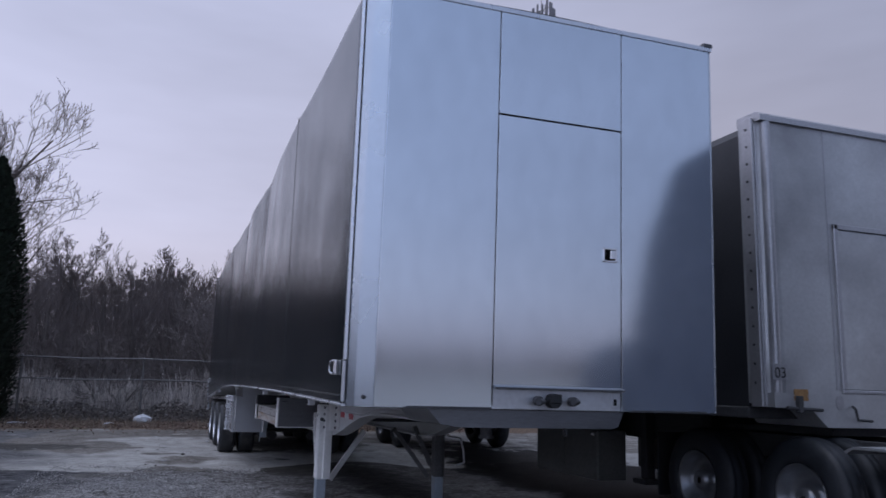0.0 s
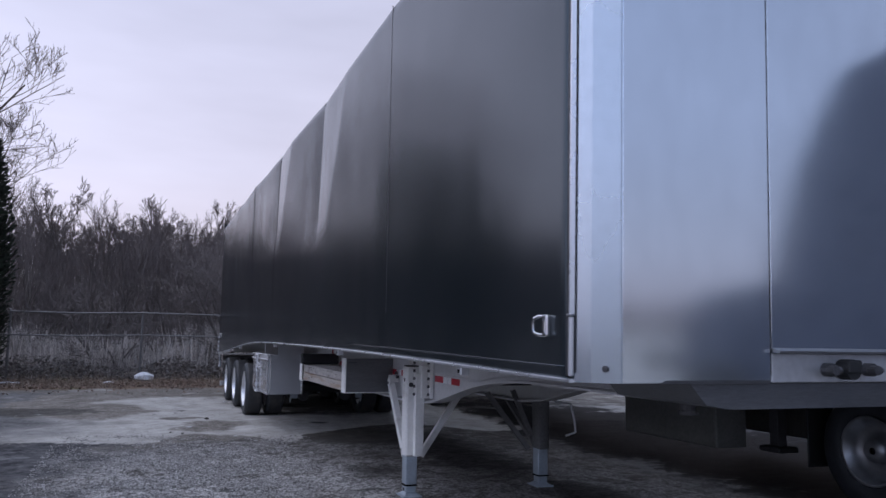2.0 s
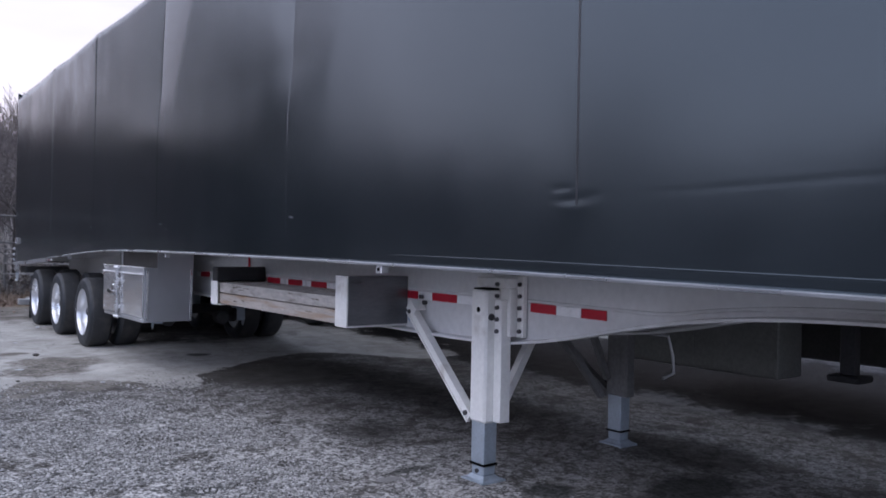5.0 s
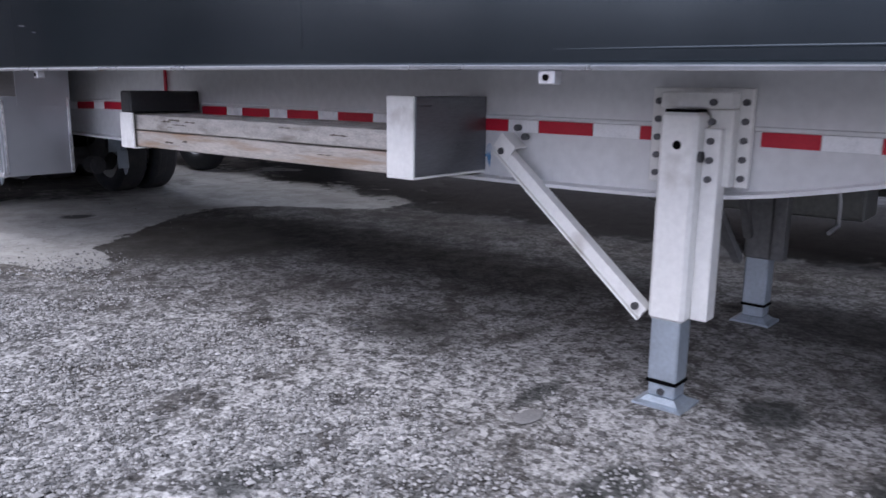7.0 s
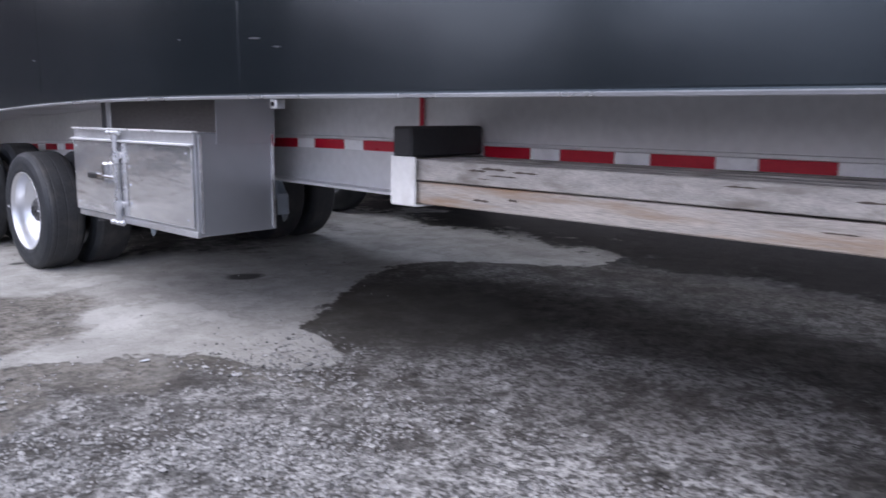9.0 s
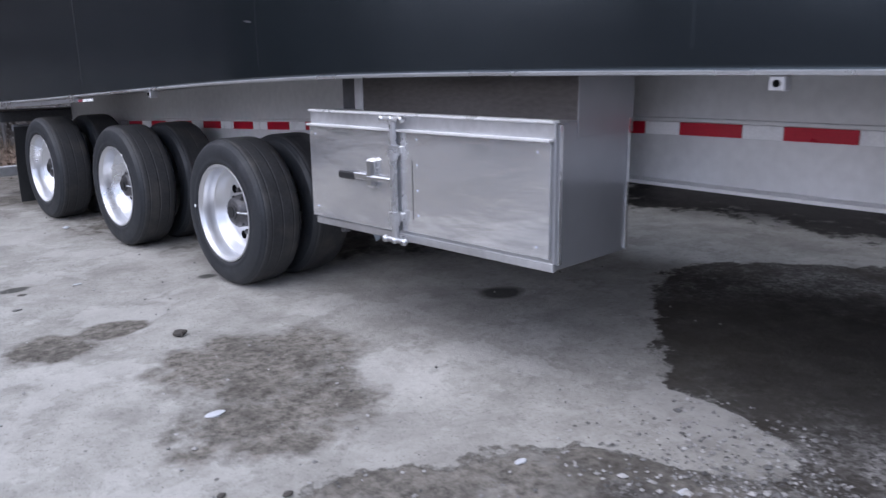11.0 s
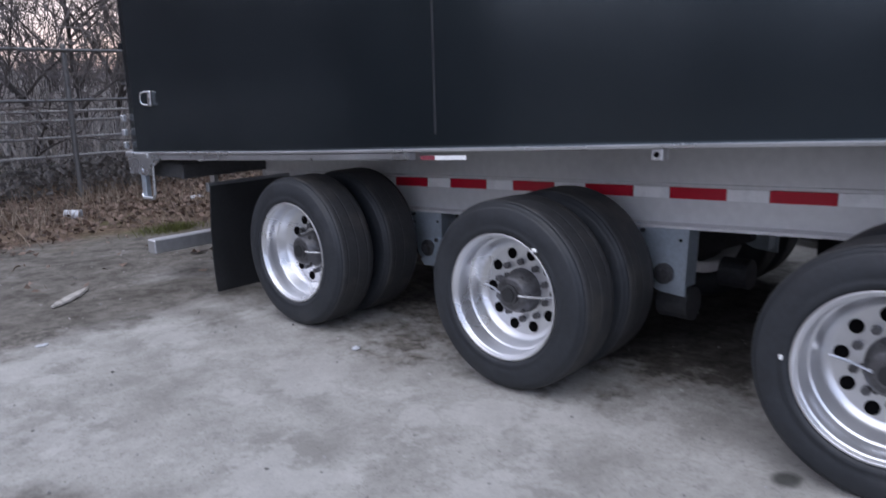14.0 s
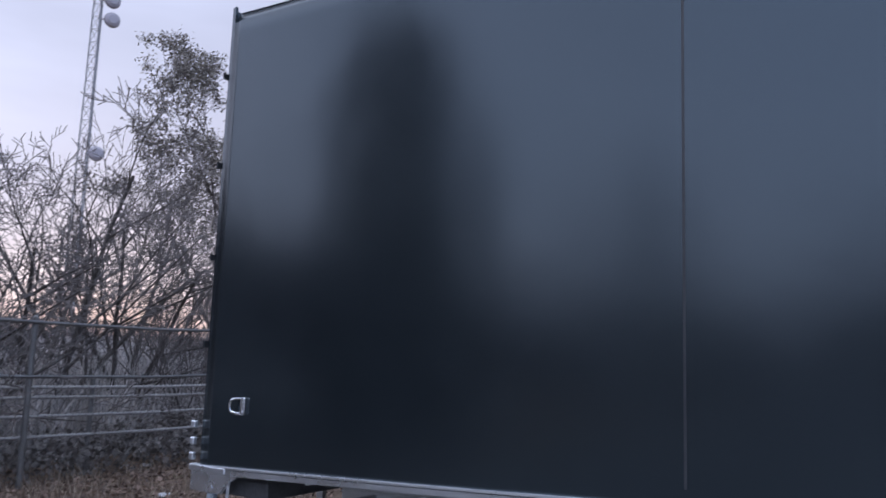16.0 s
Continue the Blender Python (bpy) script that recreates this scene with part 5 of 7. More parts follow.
def tail():
    for s, xw in ((1, 0.0), (-1, W)):
        X = lambda a: xw + s * a
        bm = nb()
        zt, zb = 0.84, 0.10
        secs = []
        for k in range(9):
            u = k / 8
            z = zt + (zb + ground_z(15) * 0 - zt) * u
            bow = 0.05 * u * u - 0.03 * math.sin(2.5 * u)
            secs.append([(X(0.13 - 0.03 * u), 15.0 - bow, z), (X(0.75), 15.0 - bow * 0.6, z), (X(0.75), 15.012 - bow * 0.6, z), (X(0.13 - 0.03 * u), 15.012 - bow, z)])
        for sec in secs:
            for q in range(4):
                sec[q] = (sec[q][0], sec[q][1], max(sec[q][2], ground_z(15) + 0.02))
        sweep(bm, secs)
        flap = part("mud_flap", bm, M_FLAP, TRAILER, "stiff black rubber mud flap")
        b = nb()
        box(b, (min(X(0.12), X(0.78)), 15.014, 0.80), (max(X(0.12), X(0.78)), 15.05, 0.86), 0.004)
        part("flap_holder", b, M_SHEET, flap)
        # corner bracket and rope hook
        bm = nb()
        z = rail_z(15.75)
        prism(bm, [(15.46, z - 0.018), (15.86, z - 0.018), (15.86, z - 0.15), (15.60, z - 0.15), (15.55, z - 0.09), (15.46, z - 0.04)], "x", min(X(0.0), X(0.03)), max(X(0.0), X(0.03)))
        box(bm, (min(X(-0.014), X(0.05)), 15.55, z - 0.03), (max(X(-0.014), X(0.05)), 15.87, z + 0.006), 0.005)
        rod(bm, (X(-0.004), 15.67, z - 0.12), (X(0.01), 15.67, z - 0.12), 0.014, 8)
        cb = part("corner_bracket", bm, M_TRIM, TRAILER, "pale cast corner bracket")
        b = nb()
        tube(b, [(X(0.02), 15.55, z - 0.04), (X(0.015), 15.535, z - 0.08), (X(0.012), 15.54, z - 0.28), (X(0.012), 15.56, z - 0.31), (X(0.012), 15.70, z - 0.315), (X(0.012), 15.72, z - 0.29)], 0.011)
        part("rope_hook", b, M_TRIM, cb)
        b = nb()
        box(b, (min(X(0.012), X(0.05)), 15.66, z - 0.32), (max(X(0.012), X(0.05)), 15.72, z - 0.14), 0.004)
        part("hook_post", b, M_GALV, cb)
        for dz in (0.03, 0.12, 0.22):
            b = nb()
            box(b, (min(X(-0.02), X(0.01)), 15.835, z + dz), (max(X(-0.02), X(0.01)), 15.875, z + dz + 0.045), 0.006)
            part("curtain_latch", b, M_TRIM, cb)
    bm = nb()
    box(bm, (0.06, 15.72, 0.295), (W - 0.06, 15.83, 0.395), 0.008)
    bumper = part("rear_bumper", bm, M_ALU, TRAILER, "low square-section steel rear guard")
    for x in (0.62, 1.1, W - 1.1, W - 0.62):
        b = nb()
        box(b, (x - 0.02, 15.74, 0.39), (x + 0.02, 15.80, 0.96), 0.004)
        part("guard_upright", b, M_ALU, bumper)
    bm = nb()
    box(bm, (0.10, 15.30, 0.87), (W - 0.10, 15.84, 0.975), 0.01)
    part("tail_crossmember", bm, M_DARK, TRAILER)


tail()

# ---- lumber in the rack ----


def board(x0, z0, w, h, y0, y1, material, label):
    bm = nb()
    secs = []
    k = 10
    for i in range(k + 1):
        y = y0 + (y1 - y0) * i / k
        dx, dz = 0.004 * noise.noise((x0 * 9, y, z0)), 0.004 * noise.noise((x0 * 7, y, z0 + 5))
        c = 0.005
        ring = [(c, 0), (w - c, 0), (w, c), (w, h - c), (w - c, h), (c, h), (0, h - c), (0, c)]
        secs.append([(x0 + a + dx, y, z0 + b + dz * (b / h)) for a, b in ring])
    sweep(bm, secs)
    o = part("lumber", bm, material)
    rnd = random.Random(int(x0 * 1000 + z0 * 77))
    for _ in range(7 if z0 > 0.95 else 3):
        y, z, ln, hh = rnd.uniform(y0 + 0.2, y1 - 0.45), z0 + rnd.uniform(0.25, 0.8) * h, rnd.uniform(0.04, 0.16), rnd.uniform(0.0015, 0.006)
        g = nb()
        ring = [(0, 0), (0.25, 1), (0.5, 0.5), (0.7, 1.2), (1, 0.1), (0.8, -0.7), (0.45, -0.3), (0.2, -0.9)]
        sweep(g, [[(x0 + q, y + a * ln, z + b * hh) for a, b in ring] for q in (-0.0035, 0.003)])
        part("crack", g, M_CRACK, o)
    return tagged(o, label, "lumber", "lumber in the carrier")


for x in (0.300, 0.412, 0.525, 0.64):
    board(x, 0.886, 0.095, 0.092, 5.06 + 0.02 * math.sin(40 * x), 7.268 - 0.03 * abs(math.sin(30 * x)), M_PINE, "rough pine beam lying in the trailer's carrier")
for x in (0.304, 0.418, 0.53, 0.645):
    board(x, 0.985, 0.095, 0.088, 5.06, 7.255, M_WOOD, "grey weathered beam stacked on another beam")
bm = nb()
box(bm, (0.281, 7.172, 1.080), (0.752, 7.287, 1.212), 0.010)
tagged(part("rubber_block", bm, M_BLOCK), "black rubber block laid across stacked lumber", "block")

# ---- grey trailer alongside and its tractor ----
NX, NY, NW = 3.74, 0.75, 2.6
GREY = thing("grey_trailer", (NX + 1.3, 7.0, 0.1), "older grey curtain-sided trailer parked alongside", "trailer")


def grey_trailer():
    x0, x1, y0 = NX, NX + NW, NY
    bm = nb()
    prof = [(x0 + 0.0, y0 + 0.20), (x0 + 0.02, y0 + 0.06), (x0 + 0.10, y0 - 0.0), (x0 + 0.2, y0 - 0.02), (x1 - 0.2, y0 - 0.02), (x1 - 0.1, y0), (x1 - 0.02, y0 + 0.06), (x1, y0 + 0.2)]
    prism(bm, prof, "z", 1.33, 3.80)
    front = part("front_wall", bm, M_GREY, GREY, "dull grey front wall with rounded corner posts")
    b = nb()
    prism(b, [(y0 - 0.05, 3.80), (y0 - 0.05, 3.85), (y0, 3.885), (y0 + 0.25, 3.89), (y0 + 0.25, 3.80)], "x", x0 + 0.03, x1 - 0.03)
    part("top_cap", b, M_GTRIM, front)
    for xa in (x0 + 0.115, x1 - 0.115):
        b = nb()
        rod(b, (xa, y0 - 0.005, 1.31), (xa, y0 - 0.005, 3.86), 0.045, 14)
        part("corner_post", b, M_GTRIM, front)
    for xa in (x0 - 0.004, x0 + 0.03):
        b = nb()
        box(b, (xa, y0 + 0.03, 1.3), (xa + 0.025, y0 + 0.17, 3.84), 0.006)
        part("side_strip", b, M_GTRIM, front)
    for z in np.arange(1.5, 3.8, 0.16):
        b = nb()
        rod(b, (x0 - 0.004, y0 + 0.10, z), (x0 - 0.012, y0 + 0.10, z), 0.012, 8)
        part("rivet", b, M_HUB, front)
    # framed door and sheet joints
    b = nb()
    xa, xb, za, zb = x0 + 0.80, x0 + 1.8, 1.46, 2.93
    for lo, hi in (((xa, za), (xa + 0.045, zb)), ((xb - 0.045, za), (xb, zb)), ((xa, zb - 0.05), (xb, zb)), ((xa, za - 0.03), (xb, za))):
        box(b, (lo[0], y0 - 0.045, lo[1]), (hi[0], y0 - 0.02, hi[1]), 0.006)
    door = part("door_frame", b, M_GTRIM, front)
    b = nb()
    box(b, (xa + 0.05, y0 - 0.034, za + 0.004), (xb - 0.05, y0 - 0.021, zb - 0.054), 0.004)
    part("front_door", b, M_GREY, front)
    b = nb()
    box(b, (x0 + 0.745, y0 - 0.026, 1.46), (x0 + 0.757, y0 - 0.0205, 3.8))
    part("sheet_joint", b, M_GTRIM, front)
    b = nb()
    prism(b, [(x0 + 0.05, 1.42), (x1 - 0.05, 1.42), (x1 - 0.05, 1.30), (x1 - 0.6, 1.14), (x0 + 0.60, 1.14), (x0 + 0.42, 1.30), (x0 + 0.05, 1.30)], "y", y0 - 0.05, y0 + 0.8)
    bol = part("nose_bolster", b, M_GREY, GREY)
    b = nb()
    box(b, (x0 + 0.25, y0 - 0.056, 1.36), (x0 + 0.40, y0 - 0.051, 1.455), 0.001)
    part("rust_patch", b, M_RUST, bol)
    b = nb()
    prism(b, [(x0 + 0.74 + 0.045 * math.cos(k * 0.5236), 1.352 + 0.065 * math.sin(k * 0.5236)) for k in range(12)], "y", y0 - 0.0535, y0 - 0.0508)
    part("oval_sticker", b, M_GTRIM, bol)
    b = nb()
    rod(b, (x0 + 0.15, y0 - 0.08, 1.30), (x0 + 0.52, y0 - 0.08, 1.285), 0.014, 8)
    box(b, (x0 + 0.26, y0 - 0.10, 1.26), (x0 + 0.31, y0 - 0.05, 1.40), 0.006)
    part("pull_bar", b, M_DARK, bol)
    b = nb()
    tube(b, [(x0 + 0.88, y0 - 0.05, 1.32), (x0 + 0.86, y0 - 0.10, 1.30), (x0 + 0.88, y0 - 0.10, 1.21), (x0 + 1.05, y0 - 0.09, 1.20)], 0.012, 8)
    part("air_hose", b, M_DARK, bol)
    tc = bpy.data.curves.new("unit_number", "FONT")
    tc.body, tc.size, tc.align_x = "03", 0.125, "CENTER"
    tc.extrude = 0.001
    t = new("unit_number", tc)
    t.matrix_world = pose(x0 + 0.118, y0 - 0.0535, 1.545, 90, 0, 0)
    dg = bpy.context.evaluated_depsgraph_get()
    me = bpy.data.meshes.new_from_object(t.evaluated_get(dg))
    bpy.data.objects.remove(t)
    me.materials.clear()
    me.materials.append(M_INK)
    o = new("unit_number", me)
    o.matrix_world = pose(x0 + 0.118, y0 - 0.0555, 1.545, 90, 0, 0)
    adopt(o, front)
    b = nb()
    box(b, (x0 + 0.04, y0 - 0.0545, 1.53), (x0 + 0.196, y0 - 0.051, 1.66), 0.001)
    part("number_plate_back", b, M_GTRIM, front)
    # dark curtain sides, roof, deck
    b = nb()
    prism(b, [(x0 + 0.01, 1.30), (x0 + 0.01, 3.72), (x0 + 0.06, 3.80), (x1 - 0.06, 3.80), (x1 - 0.01, 3.72), (x1 - 0.01, 1.30)], "y", y0 + 0.205, 16.2)
    part("curtain_cover", b, M_SEAM, GREY, "dark side curtains and roof")
    b = nb()
    box(b, (x0 + 0.0, y0 + 0.21, 1.20), (x1, 16.2, 1.298), 0.008)
    part("deck_frame", b, M_DARK, GREY)
    for x in (x0 + 0.78, x1 - 0.9):
        b = nb()
        box(b, (x, 2.6, 0.86), (x + 0.12, 15.9, 1.20), 0.006)
        part("main_beam", b, M_DARK, GREY)
    for x0_, x1_, s_, ya_ in ((4.02, 4.42, 1, 3.96), (6.06, 5.66, -1, 3.30)):
        b = nb()
        X = lambda a: x0_ + s_ * a
        span = lambda a, c: (min(X(a), X(c)), max(X(a), X(c)))
        box(b, (min(x0_, x1_), ya_, 0.335), (max(x0_, x1_), 5.62, 0.93), 0.012)
        bx = part("side_locker", b, M_OLIVE, GREY, "dull olive-grey steel side locker")
        half = (ya_ + 5.62) / 2
        for name, a0, a1, y0_, y1_, z0_, z1_, mm in (("locker_latch", -0.012, -0.0005, half - 0.07, half + 0.05, 0.80, 0.90, M_CHROME), ("locker_door", -0.008, -0.0005, ya_ + 0.025, half - 0.005, 0.36, 0.905, M_OLIVE),
                                                     ("locker_door", -0.008, -0.0005, half + 0.005, 5.595, 0.36, 0.905, M_OLIVE), ("locker_hinge", -0.012, -0.0085, ya_ + 0.06, ya_ + 0.14, 0.86, 0.89, M_CHROME), ("locker_hanger", 0.08, 0.14, ya_ + 0.04, 5.60, 0.931, 1.20, M_DARK)):
            b = nb()
            lo, hi = span(a0, a1)
            box(b, (lo, y0_, z0_), (hi, y1_, z1_), 0.003)
            part(name, b, mm, bx)
    for x in (4.40, 5.75):
        b = nb()
        box(b, (x, 3.50, 0.40), (x + 0.12, 3.62, 1.20), 0.008)
        box(b, (x - 0.07, 3.42, 0.345), (x + 0.19, 3.70, 0.40), 0.012)
        part("support_leg", b, M_DARK, GREY)
    for y in (12.1, 13.4):
        for x, s in ((x0 + 0.03, 1), (x1 - 0.03, -1)):
            b = nb()
            lathe(b, [(s * a, r) for a, r in ((0.04, 0.28), (0.0, 0.32), (0.01, 0.44), (0.06, 0.50), (0.22, 0.50), (0.27, 0.44), (0.28, 0.32), (0.24, 0.28))], (x, y, ground_z(y) + 0.5), 36, 0, True)
            w = part("wheel", b, M_RUBBER, GREY)
            b = nb()
            lathe(b, [(s * a, r) for a, r in ((0.03, 0.285), (0.04, 0.27), (0.15, 0.24), (0.16, 0.05), (0.10, 0.04))], (x, y, ground_z(y) + 0.5), 28)
            part("rim", b, M_SHEET, w)


grey_trailer()

TRACTOR = thing("truck_tractor", (NX + 1.3, -1.5, 0.1), "dark road tractor coupled under the grey trailer", "truck")


def tractor():
    xm = NX + 1.3
    for x in (xm - 0.48, xm + 0.40):
        b = nb()
        box(b, (x, -6.2, 0.82), (x + 0.08, 2.75, 1.04), 0.006)
        part("frame_rail", b, M_DARK, TRACTOR)
    b = nb()
    prism(b, [(0.9, 1.06), (2.3, 1.06), (2.3, 1.10), (0.9, 1.13)], "x", xm - 0.45, xm + 0.45)
    part("fifth_wheel", b, M_DARK, TRACTOR)
    for y in (2.17, 0.80):
        for xf, s in ((NX + 0.34, 1), (NX + NW - 0.34, -1)):
            z = ground_z(y) + 0.51
            for k in (0, 1):
                b = nb()
                lathe(b, [(s * (a + 0.33 * k), r) for a, r in ((0.035, 0.285), (0.006, 0.31), (0.0, 0.36), (0.012, 0.46), (0.05, 0.502), (0.08, 0.51), (0.09, 0.50), (0.10, 0.51), (0.18, 0.51), (0.19, 0.50), (0.20, 0.51), (0.23, 0.502), (0.265, 0.46), (0.275, 0.36), (0.24, 0.285))], (xf, y, z), 48, 0, True)
                w = part("wheel", b, M_RUBBER, TRACTOR, "" if k else "dusty drive wheel")
                if k == 0:
                    b = nb()
                    lathe(b, [(s * a, r) for a, r in ((0.02, 0.288), (0.012, 0.292), (0.03, 0.27), (0.12, 0.25), (0.165, 0.21), (0.165, 0.12), (0.10, 0.10), (0.05, 0.09), (0.045, 0.03))], (xf, y, z), 40)
                    part("rim", b, M_SHEET, w)
        b = nb()
        rod(b, (xm - 0.8, y, ground_z(y) + 0.51), (xm + 0.8, y, ground_z(y) + 0.51), 0.11, 14)
        part("drive_axle", b, M_DARK, TRACTOR)
    for xa in (NX + 0.34, NX + NW - 0.95):
        b = nb()
        box(b, (xa, 2.80, 0.32), (xa + 0.62, 2.82, 0.98), 0.004)
        part("mud_flap", b, M_FLAP, TRACTOR)
        b = nb()
        prism(b, [(0.30, 0.98), (0.22, 1.02), (-0.55, 1.03), (-0.62, 0.90), (-0.60, 0.90), (-0.53, 1.01), (0.22, 1.0), (0.28, 0.96)], "x", xa, xa + 0.60)
        part("fender", b, M_ALU, TRACTOR, "pale metal half fender")
    # cab and bonnet
    b = nb()
    prism(b, [(-1.1, 0.95), (-1.1, 3.6), (-1.5, 3.85), (-2.6, 3.7), (-3.0, 2.9), (-3.35, 2.05), (-3.35, 0.95)], "x", xm - 1.12, xm + 1.12)
    bmesh.ops.bevel(b, geom=list(b.edges), offset=0.08, segments=2, affect="EDGES")
    cab = part("cab", b, M_CAB, TRACTOR, "dark blue sleeper cab")
    b = nb()
    prism(b, [(-3.36, 0.95), (-3.36, 1.95), (-4.9, 1.75), (-5.15, 1.5), (-5.15, 0.75), (-3.36, 0.75)], "x", xm - 0.75, xm + 0.75)
    bmesh.ops.bevel(b, geom=list(b.edges), offset=0.06, segments=2, affect="EDGES")
    part("bonnet", b, M_CAB, TRACTOR)
    for s in (-1, 1):
        b = nb()
        lathe(b, [(s * a, r) for a, r in ((-0.14, 0.29), (-0.14, 0.46), (-0.10, 0.51), (0.10, 0.51), (0.14, 0.46), (0.14, 0.29), (0.06, 0.2), (0.08, 0.02))], (xm + s * 1.02, -4.2, 0.55), 36)
        part("front_wheel", b, M_RUBBER, TRACTOR)
        b = nb()
        rod(b, (xm + s * 0.95, -1.4, 0.62), (xm + s * 0.95, -3.0, 0.62), 0.3, 20)
        part("fuel_tank", b, M_ALU, TRACTOR)


tractor()

# ---- fence along the back of the yard ----
FY = 20.7


def fence():
    f = thing("chain_link_fence", (0, FY, 0.12), "galvanised chain-link fence with pipe rails at the yard's end", "fence")
    g = ground_z(FY)
    xs = [-14.79 + 3.28 * k for k in range(14)]
    for x in xs:
        b = nb()
        rod(b, (x, FY, g - 0.05), (x, FY, 2.02), 0.034, 10)
        rod(b, (x, FY, 2.02), (x, FY, 2.05), 0.04, 10, 0.015)
        part("fence_post", b, M_FENCE, f)
    for z, r in ((1.985, 0.022), (1.37, 0.020)):
        for a, c in zip(xs, xs[1:]):
            b = nb()
            sag = 0.02 * math.sin(a * 3)
            tube(b, [(a, FY - 0.035, z + sag), ((a + c) / 2, FY - 0.035, z + sag - 0.01), (c, FY - 0.035, z + 0.02 * math.sin(c * 3))], r, 8)
            part("fence_rail", b, M_FENCE, f)
    verts, faces = [], []
    def wire(p, q):
        p, q = Vector(p), Vector(q)
        i = len(verts)
        for c in (p, q):
            for k in range(3):
                verts.append((c.x + 0.0022 * math.cos(2.1 * k), c.y + 0.0022 * math.sin(2.1 * k), c.z))
        for k in range(3):
            faces.append((i + k, i + (k + 1) % 3, i + 3 + (k + 1) % 3, i + 3 + k))
    lo, hi, step = g + 0.04, 1.98, 0.085
    x = -14.0
    while x < 27:
        wire((x, FY - 0.02, lo), (x + (hi - lo) * 0.8, FY - 0.02, hi))
        wire((x + (hi - lo) * 0.8, FY - 0.024, lo), (x, FY - 0.024, hi))
        x += step
    tagged(raw("chain_link", verts, faces, M_WIRE, f), kind="stuff")


fence()


def pipe_rack():
    f = thing("pipe_barrier", (3.0, 21.1, 0.12), "low barrier of grey horizontal pipes behind the fence", "barrier")
    g = ground_z(21)
    for x in (0.62, 2.65, 4.8, 7.0):
        b = nb()
        rod(b, (x, 21.1, g - 0.02), (x, 21.1, 1.30), 0.03, 10)
        part("post", b, M_FENCE, f)
    for z in (1.22, 1.10, 0.88, 0.64):
        b = nb()
        tube(b, [(0.58, 21.05, z), (3.6, 21.05, z - 0.03), (7.4, 21.05, z + 0.01)], 0.021, 8)
        part("pipe", b, M_PIPE, f)


pipe_rack()

# ---- trees ----


def bare_tree(seed, height, spread=0.5, stems=1, depth=5, trunk_r=None, leafy=0, first=0.35, fine=0.0042):
    """Two lists of verts and faces: trunk with limbs, and the fine twigs; and tips for leaves."""
    rnd = random.Random(seed)
    wood, twig, tips = ([], []), ([], []), []

    def limb(store, pts, radii, sides):
        v, f = store
        i0 = len(v)
        u = None
        for i, p in enumerate(pts):
            d = (pts[min(i + 1, len(pts) - 1)] - pts[max(i - 1, 0)]).normalized()
            u = (d.orthogonal() if u is None else u - d * u.dot(d)).normalized()
            w = d.cross(u)
            for k in range(sides):
                a = 6.2832 * k / sides
                v.append(tuple(p + radii[i] * (math.cos(a) * u + math.sin(a) * w)))
        for i in range(len(pts) - 1):
            for k in range(sides):
                a, b = i0 + i * sides + k, i0 + i * sides + (k + 1) % sides
                f.append((a, b, b + sides, a + sides))

    def grow(p, d, length, r, level):
        segs = 5 if level == 0 else 4 if level < 3 else 3
        pts, q, dd = [p.copy()], p.copy(), d.copy()
        for _ in range(segs):
            dd = (dd + Vector((rnd.uniform(-1, 1), rnd.uniform(-1, 1), rnd.uniform(-0.4, 1) if stems == 1 else rnd.uniform(-1, 0.7))) * (0.07 + 0.03 * level if stems == 1 else 0.13)).normalized()
            q = q + dd * (length / segs)
            pts.append(q.copy())
        radii = [r * (1 - 0.62 * i / segs) for i in range(segs + 1)]
        if level >= 2:
            radii = [max(x, fine) for x in radii]
        limb(wood if level < 2 else twig, pts, radii, 6 if level == 0 else 5 if level == 1 else 3)
        if level >= depth - 1:
            tips.append((pts[-1], dd))
            if level >= depth:
                return
        kids = (7, 6, 5, 4, 3)[min(level, 4)] - (1 if stems > 1 and level > 0 else 0)
        for k in range(kids):
            u = first + (1 - first) * (k + rnd.random()) / kids if level == 0 else 0.25 + 0.75 * (k + rnd.random()) / kids
            i = min(int(u * segs), segs - 1)
            base = pts[i].lerp(pts[i + 1], u * segs - i)
            along = (pts[i + 1] - pts[i]).normalized()
            side = along.orthogonal().normalized()
            side.rotate(Matrix.Rotation(rnd.uniform(0, 6.283), 3, along))
            nd = (along * (1 - spread) + side * spread * rnd.uniform(0.7, 1.3) + Vector((0, 0, 0.26 if stems == 1 else 0.10))).normalized()
            grow(base, nd, length * rnd.uniform(0.42, 0.66) * (1.15 - 0.45 * u), max(radii[i] * rnd.uniform(0.42, 0.6), fine), level + 1)

    for s in range(stems):
        a = 6.2832 * s / max(stems, 1) + rnd.random()
        lean = 0.0 if stems == 1 else rnd.uniform(0.25, 1.0)
        d = Vector((lean * math.cos(a), lean * math.sin(a), 1)).normalized()
        o = Vector((0, 0, -0.1)) if stems == 1 else Vector((0.15 * math.cos(a), 0.15 * math.sin(a), -0.1))
        grow(o, d, height * (0.62 if stems == 1 else rnd.uniform(0.45, 0.7)), trunk_r or height * 0.014, 0)
    return wood, twig, tips


